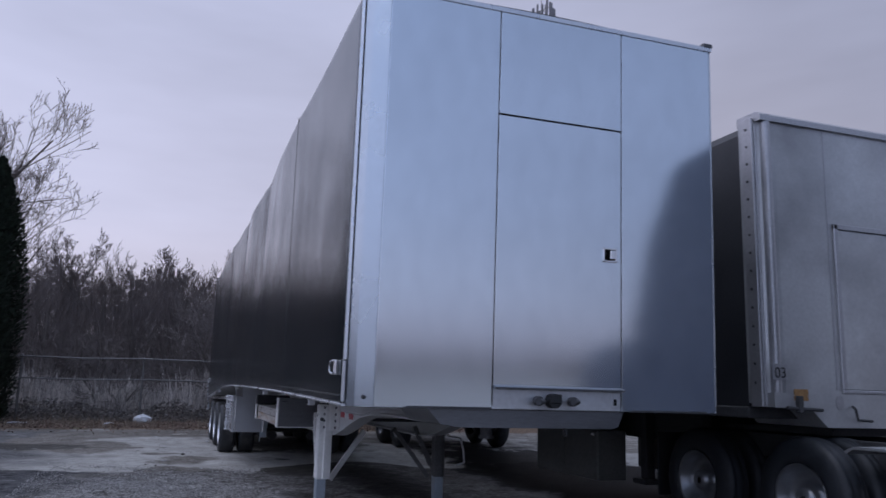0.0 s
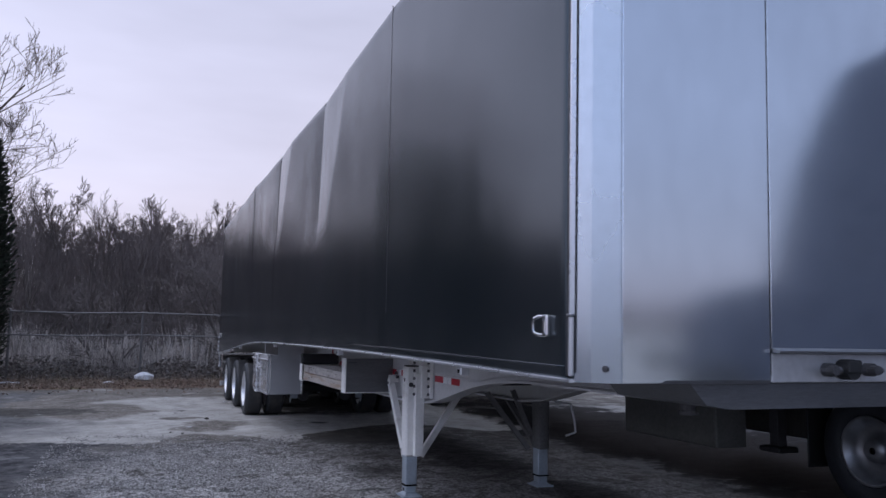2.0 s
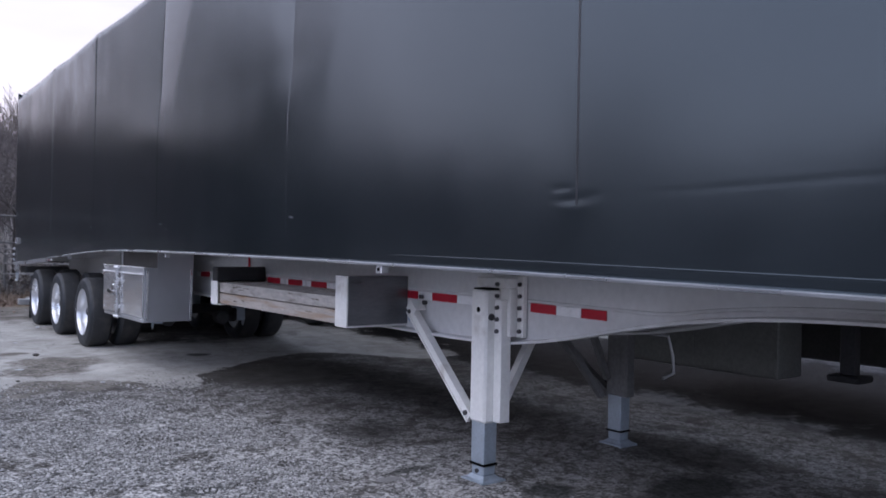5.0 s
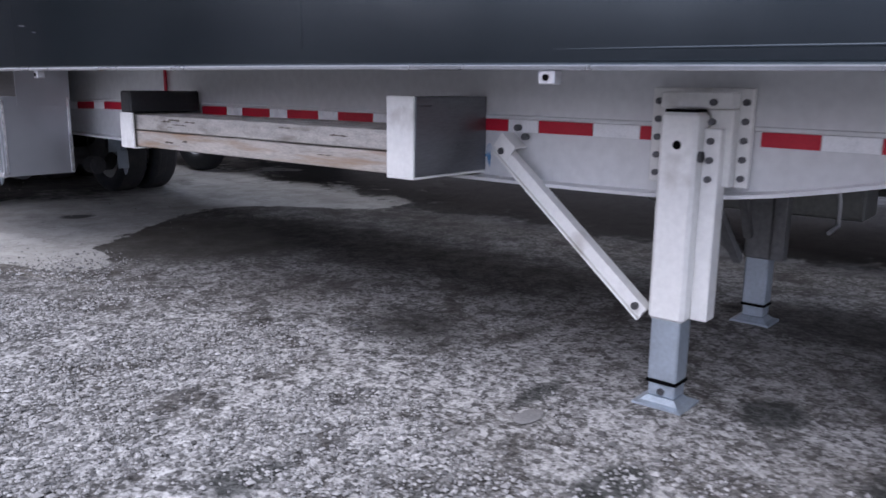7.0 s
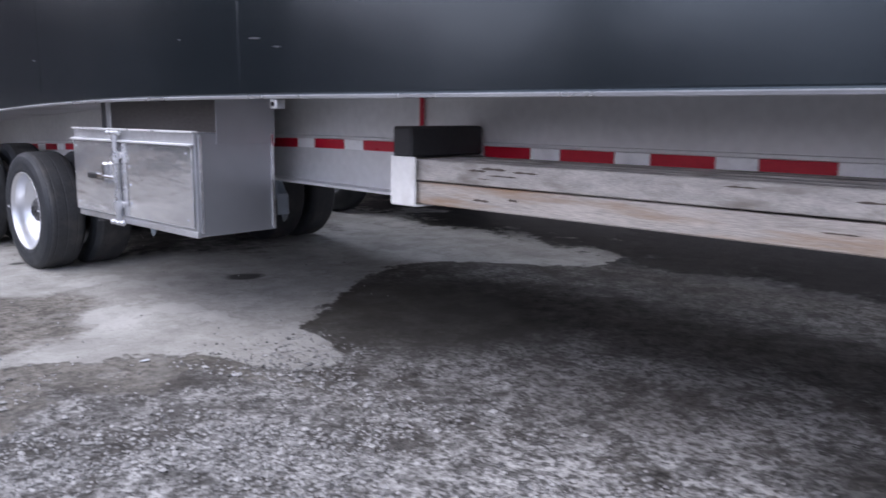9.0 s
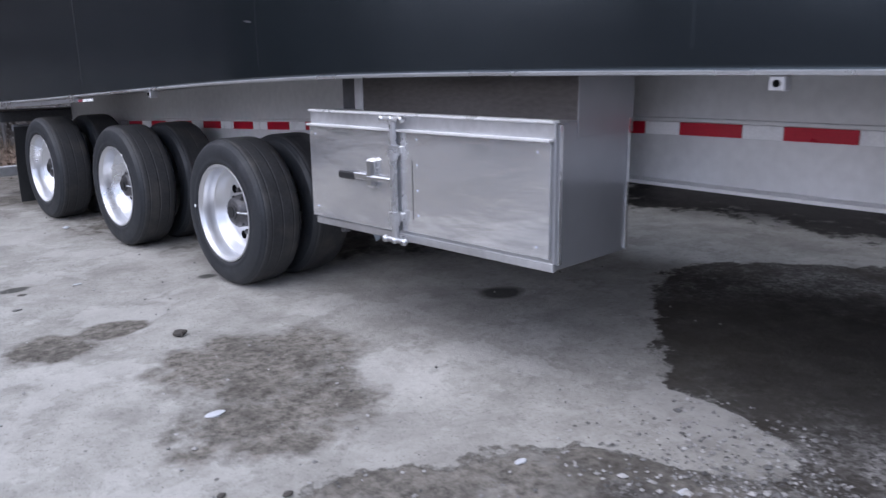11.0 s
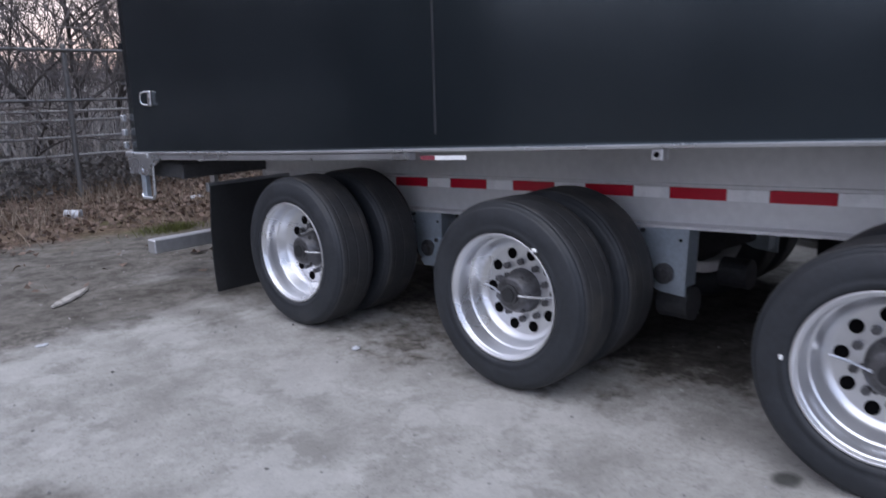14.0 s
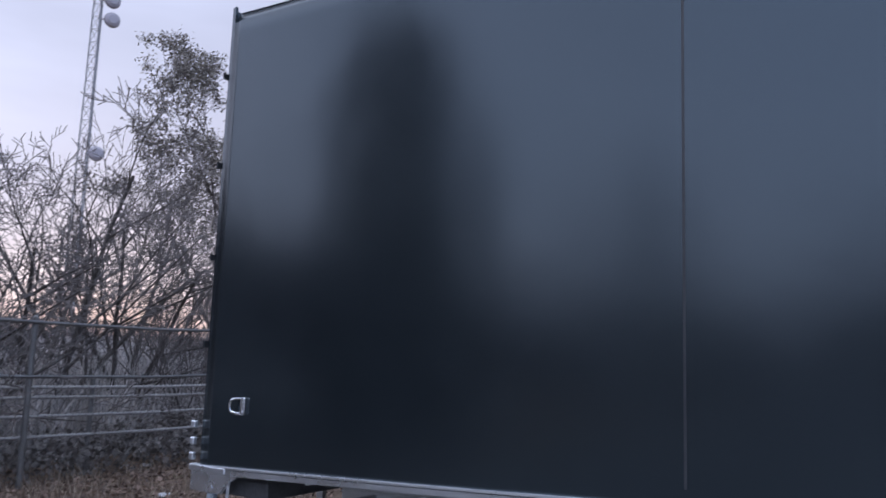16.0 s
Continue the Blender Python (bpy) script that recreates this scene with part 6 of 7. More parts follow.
def tree_thing(name, seed, height, label, category="tree", leafy=0, group="", twigs=None, **kw):
    wood, twig, tips = bare_tree(seed, height, leafy=leafy, **kw)
    t = thing(name, (0, 0, 0), label, category, group)
    raw("trunk", wood[0], wood[1], M_BARK, t, smooth=True)
    raw("crown", twig[0], twig[1], twigs or M_TWIG, t)
    if leafy:
        rnd = random.Random(seed + 99)
        v, f = [], []
        for p, d in tips:
            for _ in range(leafy):
                if rnd.random() < 0.35:
                    continue
                c = p + Vector((rnd.gauss(0, 0.09), rnd.gauss(0, 0.09), rnd.gauss(0, 0.07)))
                a = Vector((rnd.uniform(-1, 1), rnd.uniform(-1, 1), rnd.uniform(-1, 0.4))).normalized()
                b = a.orthogonal().normalized()
                L = rnd.uniform(0.035, 0.065)
                i = len(v)
                v += [tuple(c), tuple(c + a * L + b * L * 0.4), tuple(c + a * L * 2), tuple(c + a * L - b * L * 0.4)]
                f.append((i, i + 1, i + 2, i + 3))
        raw("foliage", v, f, M_OLDLEAF, t)
    return t


def plant_tree(src, x, y, s, turn):
    o = copy_thing(src, Matrix.Translation((x, y, ground_z(y) - 0.03)) @ Matrix.Rotation(turn, 4, "Z"))
    o.scale = (s, s, s * (0.92 + 0.16 * ((x * 7.3) % 1)))
    return o


def place(ob, x, y, s=1.0, turn=0.0):
    ob.matrix_basis = Matrix.Translation((x, y, ground_z(y) - 0.03)) @ Matrix.Rotation(turn, 4, "Z") @ Matrix.Scale(s, 4)
    return ob


def woods():
    rnd = random.Random(5)
    # tall spreading tree by the evergreens
    big = tree_thing("bare_tree", 11, 16.0, "tall bare grey-brown tree with fine twigs against the sky", depth=5, spread=0.5, trunk_r=0.2, first=0.14, fine=0.008)
    place(big, -15.8, 55.0, 1.85)
    plant_tree(big, -19.0, 58.0, 1.8, 2.0)
    plant_tree(big, -13.6, 61.0, 1.55, 0.9)
    plant_tree(big, -22.0, 53.0, 1.4, 4.1)
    kinds = [tree_thing("bare_tree", 21 + k, 7.5 + 0.6 * k, "slim bare tree in the wood behind the fence", group="trees behind the fence", depth=4, spread=0.42, trunk_r=0.085, first=0.25, fine=0.006) for k in range(4)]
    spots = []
    for row, (y, n) in enumerate(((26.5, 20), (30.0, 26), (34.0, 30), (39.0, 34))):
        for k in range(n):
            x = -16 + 46 * (k + rnd.uniform(-0.3, 0.3)) / n
            spots.append((x, y + rnd.uniform(-1.5, 1.5), rnd.uniform(0.62, 0.95) * (0.82 + 0.05 * row)))
    for i, k in enumerate(kinds):
        place(k, -3.4 + 2.6 * i, 27.5 + 1.3 * i, 0.85, i * 1.3)
    for i, (x, y, s) in enumerate(spots):
        az = math.degrees(math.atan2(x + 3.2, y - 11.9))
        if y < 29 and 0.5 < x < 9 or 18 < az < 42 and y < 45:
            continue
        plant_tree(kinds[i % 4], x, y, s * (1.15 * min(1.0, y / 35) if x < 7 else 1.0), rnd.uniform(0, 6.28))
    # taller crowned trees standing further back
    tall = [tree_thing("bare_tree", 41 + k, 10.5, "tall bare tree with a fuzzy crown in the far wood", group="trees of the far wood", depth=5, spread=0.46, trunk_r=0.15, first=0.42, fine=0.010) for k in range(2)]
    place(tall[0], -6.0, 44.0, 1.0, 0.4)
    place(tall[1], -1.5, 46.5, 0.95, 2.0)
    for i in range(44):
        x, y = -16 + 27 * (i + rnd.uniform(-0.4, 0.4)) / 44, rnd.uniform(42, 58)
        if 16 < math.degrees(math.atan2(x + 3.2, y - 11.9)) < 42:
            continue
        plant_tree(tall[i % 2], x, y, (0.78 + 0.28 * (y - 42) / 16) * rnd.uniform(0.8, 1.12), rnd.uniform(0, 6.28))
    # shrubs close behind the fence
    sh = tree_thing("bare_shrub", 61, 6.6, "many-stemmed bare shrub behind the fence", "shrub", group="shrubs behind the fence", stems=7, depth=4, spread=0.48, trunk_r=0.062, first=0.2, fine=0.006, twigs=M_SHRUB)
    sh2 = tree_thing("bare_shrub", 62, 5.0, "many-stemmed bare shrub behind the fence", "shrub", group="shrubs behind the fence", stems=6, depth=4, spread=0.5, trunk_r=0.052, first=0.2, fine=0.006, twigs=M_SHRUB)
    place(sh, 3.1, 23.6, 1.0, 0.3)
    place(sh2, 1.2, 23.2, 1.0, 1.1)
    for x, y, s, r, src in ((4.9, 24.0, 0.9, 2.2, sh), (-0.6, 24.4, 0.8, 3.0, sh2), (-2.6, 23.4, 0.75, 0.7, sh2), (-5.0, 24.6, 0.8, 5.6, sh2), (5.6, 22.6, 0.6, 0.2, sh2)):
        plant_tree(src, x, y, s, r)
    leafy = tree_thing("withered_leaf_tree", 71, 10.5, "tree still hung with withered grey-brown leaves", leafy=8, depth=5, spread=0.55, trunk_r=0.13, first=0.15)
    place(leafy, 9.9, 27.6, 1.0, 1.2)
    # low brush
    v, f = [], []
    for _ in range(60000):
        x, y = rnd.uniform(-15, 24), 22.4 + 13 * rnd.random() ** 1.2
        h = rnd.uniform(0.5, 1.75) * (0.75 + 0.45 * noise.noise((x * 0.5, y * 0.5, 0))) * (1.0 if x < -1 else 1.3)
        g = ground_z(y) - 0.05
        lx, ly = rnd.gauss(0, 0.22), rnd.gauss(0, 0.22)
        i = len(v)
        w = rnd.uniform(0.006, 0.02)
        v += [(x - w, y, g), (x + w, y, g), (x + lx * 0.5 + w, y + ly * 0.5, g + h * 0.6), (x + lx, y + ly, g + h), (x + lx * 0.5 - w, y + ly * 0.5, g + h * 0.6)]
        f.append((i, i + 1, i + 2, i + 3, i + 4))
    tagged(raw("dry_undergrowth", v, f, M_BRUSH), "tangled dry brown undergrowth behind the fence", "undergrowth", kind="stuff")


woods()


def far_woods():
    """A dense band of distant trunks and twigs round the yard."""
    rnd = random.Random(8)
    v, f = [], []

    def stick(x, y, z, dx, dy, dz, w):
        i = len(v)
        v.extend([(x - w, y - w, z), (x + w, y + w, z), (x + dx, y + dy, z + dz)])
        f.append((i, i + 1, i + 2))

    for _ in range(26000):
        u = rnd.random()
        x, y = -60 + 150 * u, rnd.uniform(44, 62)
        h = (rnd.uniform(4, 11.0) if x < -20 else rnd.uniform(3, 7.6)) * (0.85 + 0.3 * noise.noise((x * 0.16, 0, 3))) * (1.0 if x < 8 else 0.5) * (1 + 0.15 * min(1, max(0, (-15 - x) / 8), max(0, (x + 42) / 6)))
        stick(x, y, 0, rnd.gauss(0, 0.5), rnd.gauss(0, 0.5), h, rnd.uniform(0.02, 0.07) * (1.5 if -42 < x < -18 else 1))
        for _ in range(3):
            z = h * rnd.uniform(0.3, 0.9)
            stick(x, y, z, rnd.gauss(0, 1.0), rnd.gauss(0, 1.0), rnd.uniform(0.4, 1.6), 0.016)
    for _ in range(22000):
        x, y = rnd.uniform(2, 80), rnd.uniform(40, 58)
        h = rnd.uniform(1.4, 3.4) * (0.85 + 0.3 * noise.noise((x * 0.2, 2, 3)))
        stick(x, y, 0, rnd.gauss(0, 0.4), rnd.gauss(0, 0.4), h, rnd.uniform(0.05, 0.12))
    for _ in range(16000):
        y, x = rnd.uniform(-45, 60), rnd.uniform(-58, -34)
        h = rnd.uniform(3, 9.8) * min(1.0, max(0.3, (y + 12) / 18)) * (1.0 if y < 38 else 0.6) * (0.8 + 0.35 * noise.noise((y * 0.12, 0, 9)))
        stick(x, y, 0, rnd.gauss(0, 0.5), rnd.gauss(0, 0.5), h, rnd.uniform(0.07, 0.18))
    for _ in range(16000):
        x, y = rnd.uniform(-60, 70), rnd.uniform(-75, -50)
        h = rnd.uniform(2.5, 5.5) * (1.0 if x < 0 else 0.5) * (0.8 + 0.35 * noise.noise((x * 0.12, 5, 9)))
        stick(x, y, 0, rnd.gauss(0, 0.5), rnd.gauss(0, 0.5), h, rnd.uniform(0.08, 0.2))
    tagged(raw("distant_woods", v, f, M_FARWOOD), "dense band of distant leafless woods", "woods", kind="stuff")


far_woods()


def evergreen(seed, h, r):
    rnd = random.Random(seed)
    t = thing("evergreen_tree", (0, 0, 0), "dense dark columnar evergreen at the yard's edge", "tree", "columnar evergreens")
    prof = lambda u: r * (min(1, 0.8 + 1.2 * u) if u < 0.32 else (1 - ((u - 0.32) / 0.68) ** 2.3)) + 0.03
    b = nb()
    rod(b, (0, 0, -0.1), (0, 0, h * 0.8), 0.12, 8, 0.02)
    part("trunk", b, M_BARK, t)
    v, f = [], []
    for _ in range(15000):
        u = rnd.random() ** 1.15
        a = rnd.uniform(0, 6.2832)
        lump = 1 + 0.14 * noise.noise((math.cos(a) * 2.2, math.sin(a) * 2.2, u * 7 + seed))
        rr = prof(u) * lump * rnd.uniform(0.72, 1.03)
        c = Vector((rr * math.cos(a), rr * math.sin(a), 0.1 + u * h))
        out = Vector((math.cos(a), math.sin(a), rnd.uniform(0.3, 1.6))).normalized()
        sd = Vector((-math.sin(a), math.cos(a), rnd.uniform(-0.6, 0.6))).normalized()
        L, w = rnd.uniform(0.08, 0.20), rnd.uniform(0.03, 0.07)
        i = len(v)
        v += [tuple(c - sd * w * 0.4), tuple(c + out * L * 0.5 + sd * w), tuple(c + out * L), tuple(c + out * L * 0.5 - sd * w)]
        f.append((i, i + 1, i + 2, i + 3))
    raw("foliage", v, f, M_EVERGREEN, t)
    b = nb()
    sweep(b, [[(prof(k / 14) * 0.72 * math.cos(q * 0.5236), prof(k / 14) * 0.72 * math.sin(q * 0.5236), 0.05 + h * k / 14 * 0.97) for q in range(12)] for k in range(15)])
    part("inner_foliage", b, M_EVERGREEN, t)
    return t


ev = evergreen(3, 7.0, 0.95)
place(ev, -5.75, 18.85)
plant_tree(ev, -7.6, 19.6, 1.03, 2.0)
plant_tree(ev, -21.3, 20.2, 1.2, 4.0)

# ---- lattice tower in the distance ----


def tower():
    t = thing("lattice_tower", (60.6, 119, 0), "tall distant lattice radio tower with dishes and aerials", "tower")
    cx, cy, h = 60.6, 119.0, 73.0
    ang = [math.radians(a) for a in (20, 140, 260)]
    foot = lambda k, z: Vector((cx + (1.1 - 0.5 * z / h) * math.cos(ang[k]), cy + (1.1 - 0.5 * z / h) * math.sin(ang[k]), z))
    for k in range(3):
        b = nb()
        rod(b, foot(k, -0.5), foot(k, h), 0.13, 6, 0.10)
        part("tower_leg", b, M_TOWER, t)
    b = nb()
    n_ = 36
    for i in range(n_):
        z0, z1 = h * i / n_, h * (i + 1) / n_
        for k in range(3):
            rod(b, foot(k, z0), foot((k + 1) % 3, z1), 0.045, 4)
            rod(b, foot(k, z1), foot((k + 1) % 3, z1), 0.04, 4)
    tagged(part("bracing", b, M_TOWER, t), kind="stuff")
    for z, dx, r in ((29.5, 1.1, 1.15), (50.5, 1.6, 1.2), (53.5, 1.4, 1.2), (54, -2.4, 1.2)):
        b = nb()
        c = Vector((cx + dx, cy - 1.2, z))
        d = Vector((-0.3, -0.95, 0))
        rod(b, c, c + d * 0.5, r, 18, r * 0.92)
        rod(b, c + d * 0.5, c + d * 0.8, r * 0.92, 18, r * 0.55)
        rod(b, c, Vector((cx, cy, z)), 0.12, 6)
        part("dish", b, M_DISH, t)
    b = nb()
    for k in range(3):
        a, c = foot(k, h - 1.5) + Vector((2.2 * math.cos(ang[k]), 2.2 * math.sin(ang[k]), 0)), foot((k + 1) % 3, h - 1.5) + Vector((2.2 * math.cos(ang[(k + 1) % 3]), 2.2 * math.sin(ang[(k + 1) % 3]), 0))
        rod(b, a, c, 0.08, 5)
        rod(b, a + Vector((0, 0, -1.8)), c + Vector((0, 0, -1.8)), 0.08, 5)
    part("platform_rail", b, M_TOWER, t)
    for k in range(3):
        a, c = foot(k, h) + Vector((2.2 * math.cos(ang[k]), 2.2 * math.sin(ang[k]), 0)), foot((k + 1) % 3, h) + Vector((2.2 * math.cos(ang[(k + 1) % 3]), 2.2 * math.sin(ang[(k + 1) % 3]), 0))
        for q in range(4):
            p = a.lerp(c, (q + 0.5) / 4)
            b = nb()
            box(b, (p.x - 0.17, p.y - 0.12, h - 3.2), (p.x + 0.17, p.y + 0.12, h - 0.3 + 0.4 * (q % 2)), 0.03)
            part("panel_aerial", b, M_TOWER, t)
    for dx, dz in ((-0.8, 3.0), (0.6, 2.4)):
        b = nb()
        rod(b, (cx + dx, cy, h - 1), (cx + dx, cy, h + dz), 0.06, 5)
        part("whip_aerial", b, M_TOWER, t)


tower()

# ---- loose stones, leaves and scraps ----


def gravel():
    rnd = random.Random(12)
    v, f = [], []
    o8 = [(1, 0, 0), (-1, 0, 0), (0, 1, 0), (0, -1, 0), (0, 0, 1), (0, 0, -1)]
    faces8 = [(0, 2, 4), (2, 1, 4), (1, 3, 4), (3, 0, 4), (2, 0, 5), (1, 2, 5), (3, 1, 5), (0, 3, 5)]
    for _ in range(130000):
        x, y = rnd.uniform(-2.6, 1.4), rnd.uniform(1.6, 9.4)
        if rnd.random() < (x + 0.25) / 0.85 or noise.noise((x * 1.3, y * 1.3, 7.0)) > 0.08 and rnd.random() < 0.85 or x < -1.9 and rnd.random() < 0.7:
            continue
        if y > 8.0 + 0.35 * abs(x) + rnd.gauss(0, 0.2) and rnd.random() < 0.985:
            continue
        if y > 7.45 and x < -0.1 and rnd.random() < 0.6:
            continue
        s = rnd.uniform(0.004, 0.010) if rnd.random() < 0.95 else rnd.uniform(0.010, 0.017)
        ca, sa = math.cos(rnd.uniform(0, 6.28)), math.sin(rnd.uniform(0, 6.28))
        g = ground_z(y) + 0.012 * noise.noise((x * 1.3, y * 1.3, 0.3)) + 0.006 * noise.noise((x * 5, y * 5, 2.1))
        i = len(v)
        e = [s * rnd.uniform(0.7, 1.3) for _ in range(6)]
        for (a, b, c), k in zip(o8, e):
            px, py = a * k, b * k
            v.append((x + px * ca - py * sa, y + px * sa + py * ca, g + 0.45 * s + c * k * 0.6))
        f += [(i + p, i + q, i + r) for p, q, r in faces8]
    for _ in range(900):
        x, y = rnd.uniform(-3.6, 2.0), rnd.uniform(8.5, 17)
        s = rnd.uniform(0.003, 0.010)
        g = ground_z(y)
        i = len(v)
        for a, b, c in o8:
            k = s * rnd.uniform(0.7, 1.3)
            v.append((x + a * k, y + b * k, g + 0.3 * s + c * k * 0.6))
        f += [(i + p, i + q, i + r) for p, q, r in faces8]
    tagged(raw("gravel", v, f, M_STONE), "loose grey gravel scattered over the yard", "gravel", kind="stuff")


gravel()


def leaf_litter():
    rnd = random.Random(14)
    v, f = [], []
    for _ in range(16000):
        x = rnd.uniform(-9, 9)
        y = 17.6 + 3.4 * rnd.random() ** 0.8 + 0.5 * noise.noise((x * 0.8, 0, 0))
        if rnd.random() < 0.02:
            y = rnd.uniform(15.6, 17.6)
        g = ground_z(y) + rnd.uniform(0.004, 0.05)
        a = rnd.uniform(0, 6.28)
        L, w = rnd.uniform(0.018, 0.045), rnd.uniform(0.010, 0.024)
        t1, t2 = rnd.uniform(-0.03, 0.04), rnd.uniform(-0.03, 0.04)
        c, s = math.cos(a), math.sin(a)
        i = len(v)
        v += [(x - c * L, y - s * L, g), (x + s * w, y - c * w, g + t1), (x + c * L, y + s * L, g + 0.01), (x - s * w, y + c * w, g + t2)]
        f += [(i, i + 1, i + 2), (i, i + 2, i + 3)]
    for _ in range(900):
        x, y = rnd.uniform(-9, 9), rnd.uniform(18.2, 21)
        h = rnd.uniform(0.1, 0.5)
        g = ground_z(y)
        i = len(v)
        v += [(x - 0.004, y, g), (x + 0.004, y, g), (x + rnd.gauss(0, 0.12), y + rnd.gauss(0, 0.1), g + h)]
        f.append((i, i + 1, i + 2))
    tagged(raw("leaf_litter", v, f, M_LITTER), "brown fallen leaves and dry stalks along the fence", "leaf litter", kind="stuff")


leaf_litter()


def verge_plants():
    """Pale stalks and a green tuft on the verge, and the dark low scrub at the fence's foot."""
    rnd = random.Random(17)
    v, f = [], []

    def blade(x, y, h, w, lean):
        g = ground_z(y) - 0.01
        lx, ly = rnd.gauss(0, lean), rnd.gauss(0, lean)
        i = len(v)
        v.extend([(x - w, y, g), (x + w, y, g), (x + lx * 0.4 + w * 0.7, y + ly * 0.4, g + h * 0.6), (x + lx, y + ly, g + h), (x + lx * 0.4 - w * 0.7, y + ly * 0.4, g + h * 0.6)])
        f.append((i, i + 1, i + 2, i + 3, i + 4))

    for _ in range(6000):
        x = rnd.uniform(-9, 6)
        y = rnd.uniform(17.6, 20.9)
        if noise.noise((x * 0.9, y * 1.4, 4)) < 0.0 and rnd.random() < 0.85:
            continue
        blade(x, y, rnd.uniform(0.06, 0.30), rnd.uniform(0.002, 0.005), 0.10)
    tagged(raw("dry_grass", v, f, M_STALK), "pale dry grass stalks on the leafy verge", "grass", kind="stuff")
    v, f = [], []
    for _ in range(500):
        blade(1.16 + rnd.gauss(0, 0.16), 17.5 + rnd.gauss(0, 0.09), rnd.uniform(0.03, 0.09), 0.003, 0.03)
    tagged(raw("grass_tuft", v, f, M_MOSS), "small olive-green grass tuft at the verge's edge", "grass", kind="stuff")
    v, f = [], []
    for _ in range(26000):
        x, y = rnd.uniform(-12, 12), 20.9 + 2.6 * rnd.random() ** 1.4
        top = 0.25 + 0.38 * (0.5 + noise.noise((x * 0.7, y * 0.8, 2.0)))
        z = ground_z(y) + top * rnd.random() ** 0.7
        a, L = rnd.uniform(0, 6.28), rnd.uniform(0.02, 0.06)
        c, s, t = math.cos(a) * L, math.sin(a) * L, rnd.uniform(-0.04, 0.05)
        i = len(v)
        v.extend([(x - c, y - s, z), (x + s * 0.35, y - c * 0.35, z + t), (x + c, y + s, z + 0.02), (x - s * 0.35, y + c * 0.35, z - t)])
        f.append((i, i + 1, i + 2, i + 3))
    tagged(raw("low_scrub", v, f, M_SCRUB), "dark tangled scrub at the foot of the fence", "scrub", kind="stuff")


verge_plants()


def scrap(x, y, w, d, h, seed, name, label, category, material):
    rnd = random.Random(seed)
    b = nb()
    k = 7
    secs = []
    for i in range(5):
        u = i / 4
        rr = math.sin(math.pi * (0.12 + 0.76 * u))
        secs.append([(x + w * (u - 0.5), y + d * rr * 0.5 * math.cos(6.2832 * q / k) * rnd.uniform(0.8, 1.2), ground_z(y) + h * 0.5 + h * 0.5 * rr * math.sin(6.2832 * q / k) * rnd.uniform(0.75, 1.1)) for q in range(k)])
    sweep(b, secs)
    return tagged(part(name, b, material), label, category)


cup = nb()
lathe(cup, [(-0.085, 0.0), (-0.085, 0.038), (0.085, 0.052), (0.088, 0.055), (0.088, 0.050), (0.083, 0.049), (-0.078, 0.034), (-0.078, 0.0)], (0, 0, 0), 20)
bmesh.ops.transform(cup, matrix=Matrix.Translation((0.79, 18.97, ground_z(19) + 0.065)) @ Matrix.Rotation(-0.85, 4, "Z") @ Matrix.Rotation(0.10, 4, "Y"), verts=cup.verts)
tagged(part("paper_cup", cup, M_PAPER), "white paper cup lying on the leafy verge", "cup")
scrap(2.40, 19.2, 0.17, 0.12, 0.06, 2, "paper_scrap", "crumpled pale paper among dead leaves", "litter", M_PAPER)
scrap(-1.55, 20.1, 0.5, 0.35, 0.30, 3, "plastic_bag", "slumped white plastic bag by the fence", "litter", M_PAPER)
scrap(-4.75, 19.6, 0.6, 0.3, 0.08, 4, "paper_scrap", "flat pale scrap lying on the verge", "litter", M_PAPER)
scrap(-2.4, 19.7, 0.3, 0.2, 0.07, 5, "paper_scrap", "small pale scrap lying on the verge", "litter", M_PAPER)
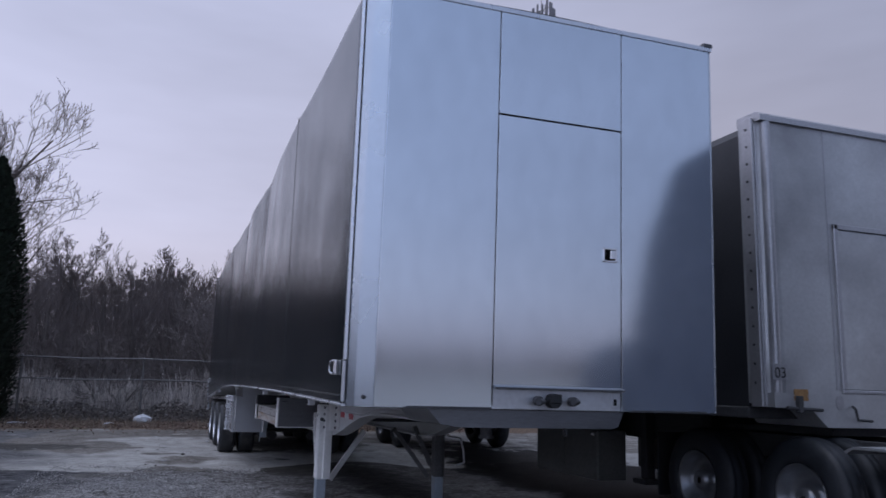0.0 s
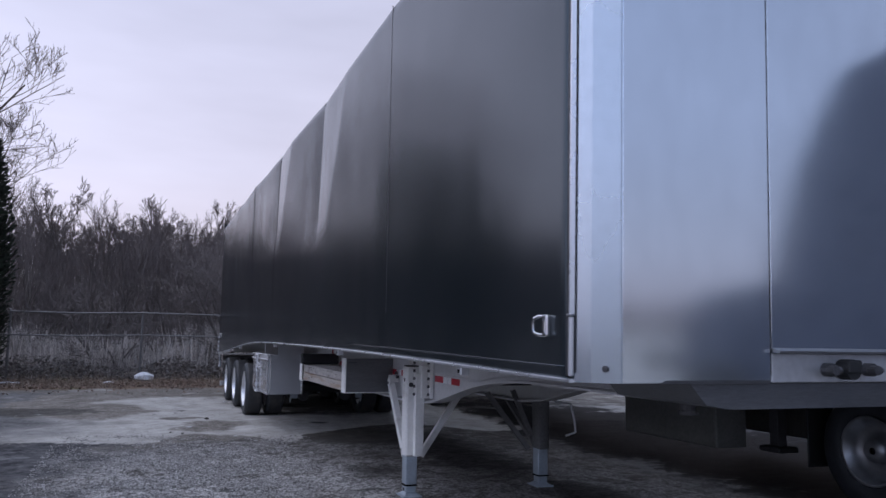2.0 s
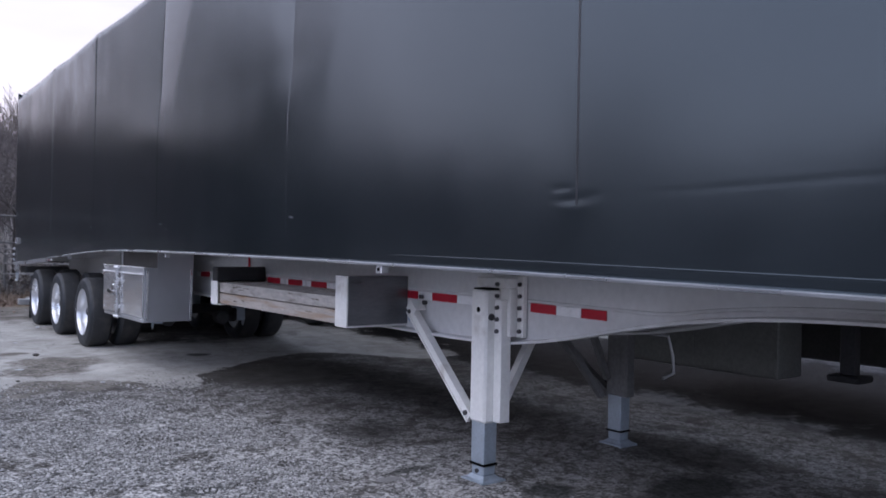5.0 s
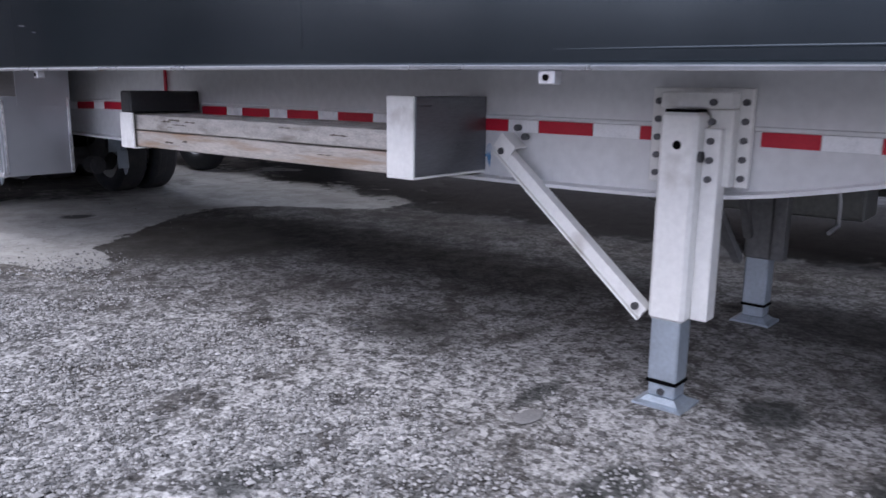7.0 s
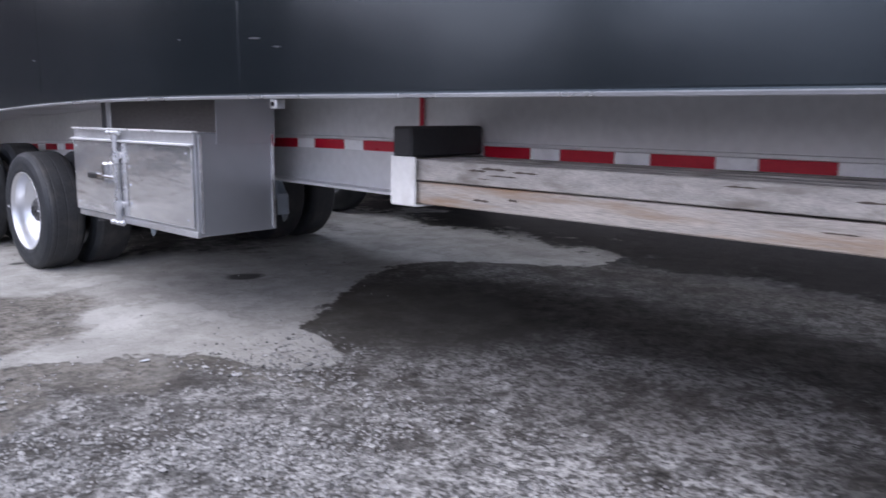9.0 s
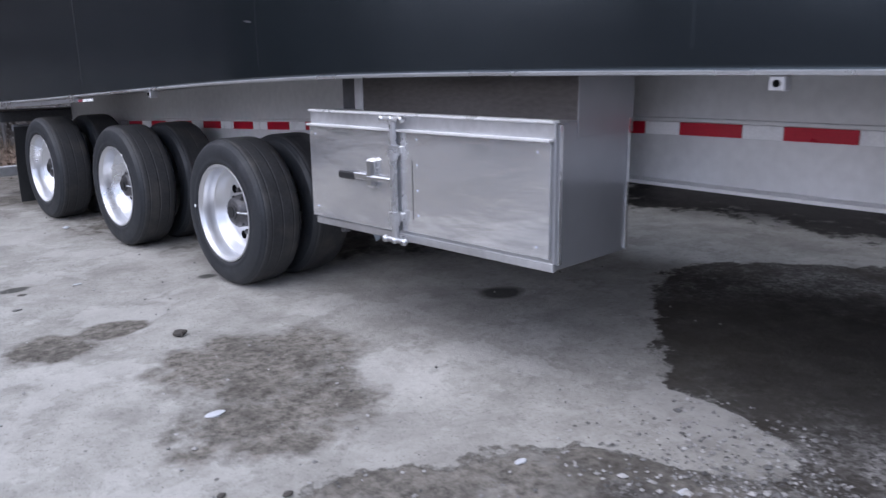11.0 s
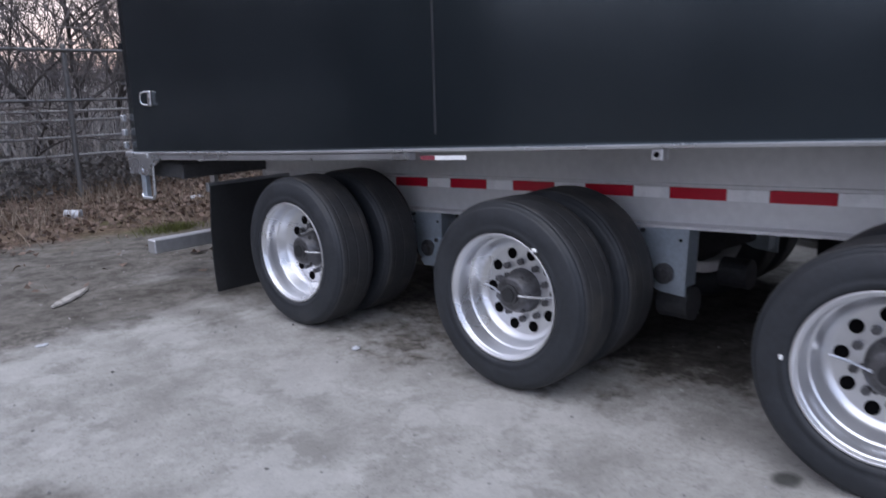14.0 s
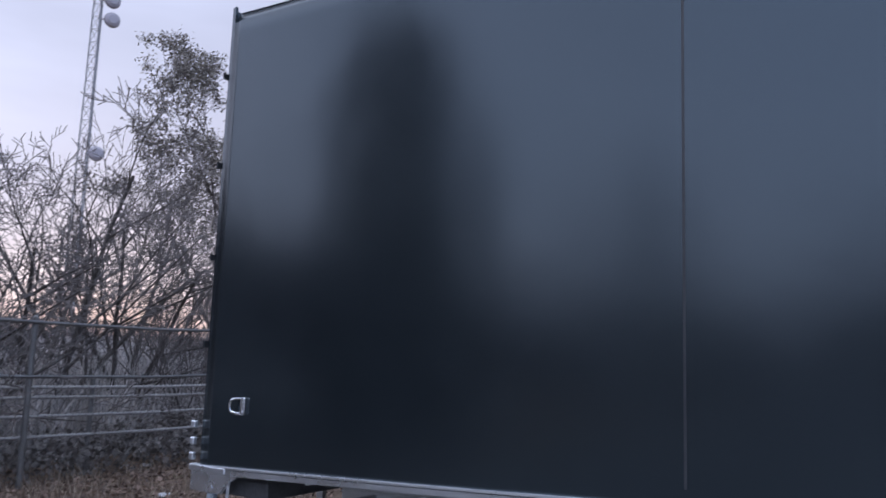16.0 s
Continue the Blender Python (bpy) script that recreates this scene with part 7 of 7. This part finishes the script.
for x, y, s, sd in ((-0.61, 10.31, 0.07, 11), (-1.04, 8.74, 0.035, 12), (-1.19, 8.88, 0.03, 13), (-0.93, 11.60, 0.05, 14), (-1.31, 11.51, 0.045, 15)):
    scrap(x, y, s, s * 0.8, s * (0.55 if sd < 14 else 0.25), sd, "loose_stone", "single dark stone lying on the concrete", "stone", M_DARKSTONE)
scrap(0.19, 4.22, 0.15, 0.10, 0.018, 21, "flat_stone", "flat pale stone pressed into the gravel", "stone", M_STONE)
scrap(-0.05, 13.40, 0.05, 0.04, 0.025, 31, "paper_scrap", "tiny white scrap on the concrete", "litter", M_PAPER)
scrap(-1.10, 14.82, 0.07, 0.05, 0.010, 32, "paper_scrap", "flat pale scrap trodden into the dirt", "litter", M_PAPER)
scrap(0.73, 16.29, 0.16, 0.06, 0.03, 33, "wood_chip", "dark stick end lying behind the trailer", "wood scrap", M_BARK)
scrap(-0.92, 9.41, 0.08, 0.05, 0.014, 34, "paper_scrap", "small pale scrap in the brown dirt", "litter", M_PAPER)
scrap(-0.37, 8.36, 0.05, 0.03, 0.010, 35, "paper_scrap", "small pale scrap by the broken concrete", "litter", M_PAPER)
scrap(-0.16, 7.88, 0.05, 0.03, 0.010, 36, "paper_scrap", "small pale scrap on the gravel's edge", "litter", M_PAPER)
scrap(-0.62, 11.61, 0.05, 0.02, 0.008, 37, "paper_scrap", "small pale scrap on the concrete", "litter", M_PAPER)
scrap(-1.38, 11.14, 0.06, 0.035, 0.014, 38, "flat_stone", "flat pale stone lying on the concrete", "stone", M_STONE)
scrap(-1.04, 11.32, 0.05, 0.03, 0.012, 39, "flat_stone", "flat pale stone lying on the concrete", "stone", M_STONE)
b = nb()
sweep(b, [[(u, -w, 0.0), (u, w, 0.0), (u, w * 0.8, 0.014), (u, -w * 0.8, 0.012)] for u, w in ((-0.23, 0.012), (-0.14, 0.032), (0.05, 0.038), (0.19, 0.018), (0.24, 0.004))])
bmesh.ops.transform(b, matrix=Matrix.Translation((-0.58, 15.70, ground_z(15.7) + 0.004)) @ Matrix.Rotation(0.70, 4, "Z"), verts=b.verts)
tagged(part("wood_chip", b, M_WOOD), "thin grey splinter of wood on the ground", "wood scrap")
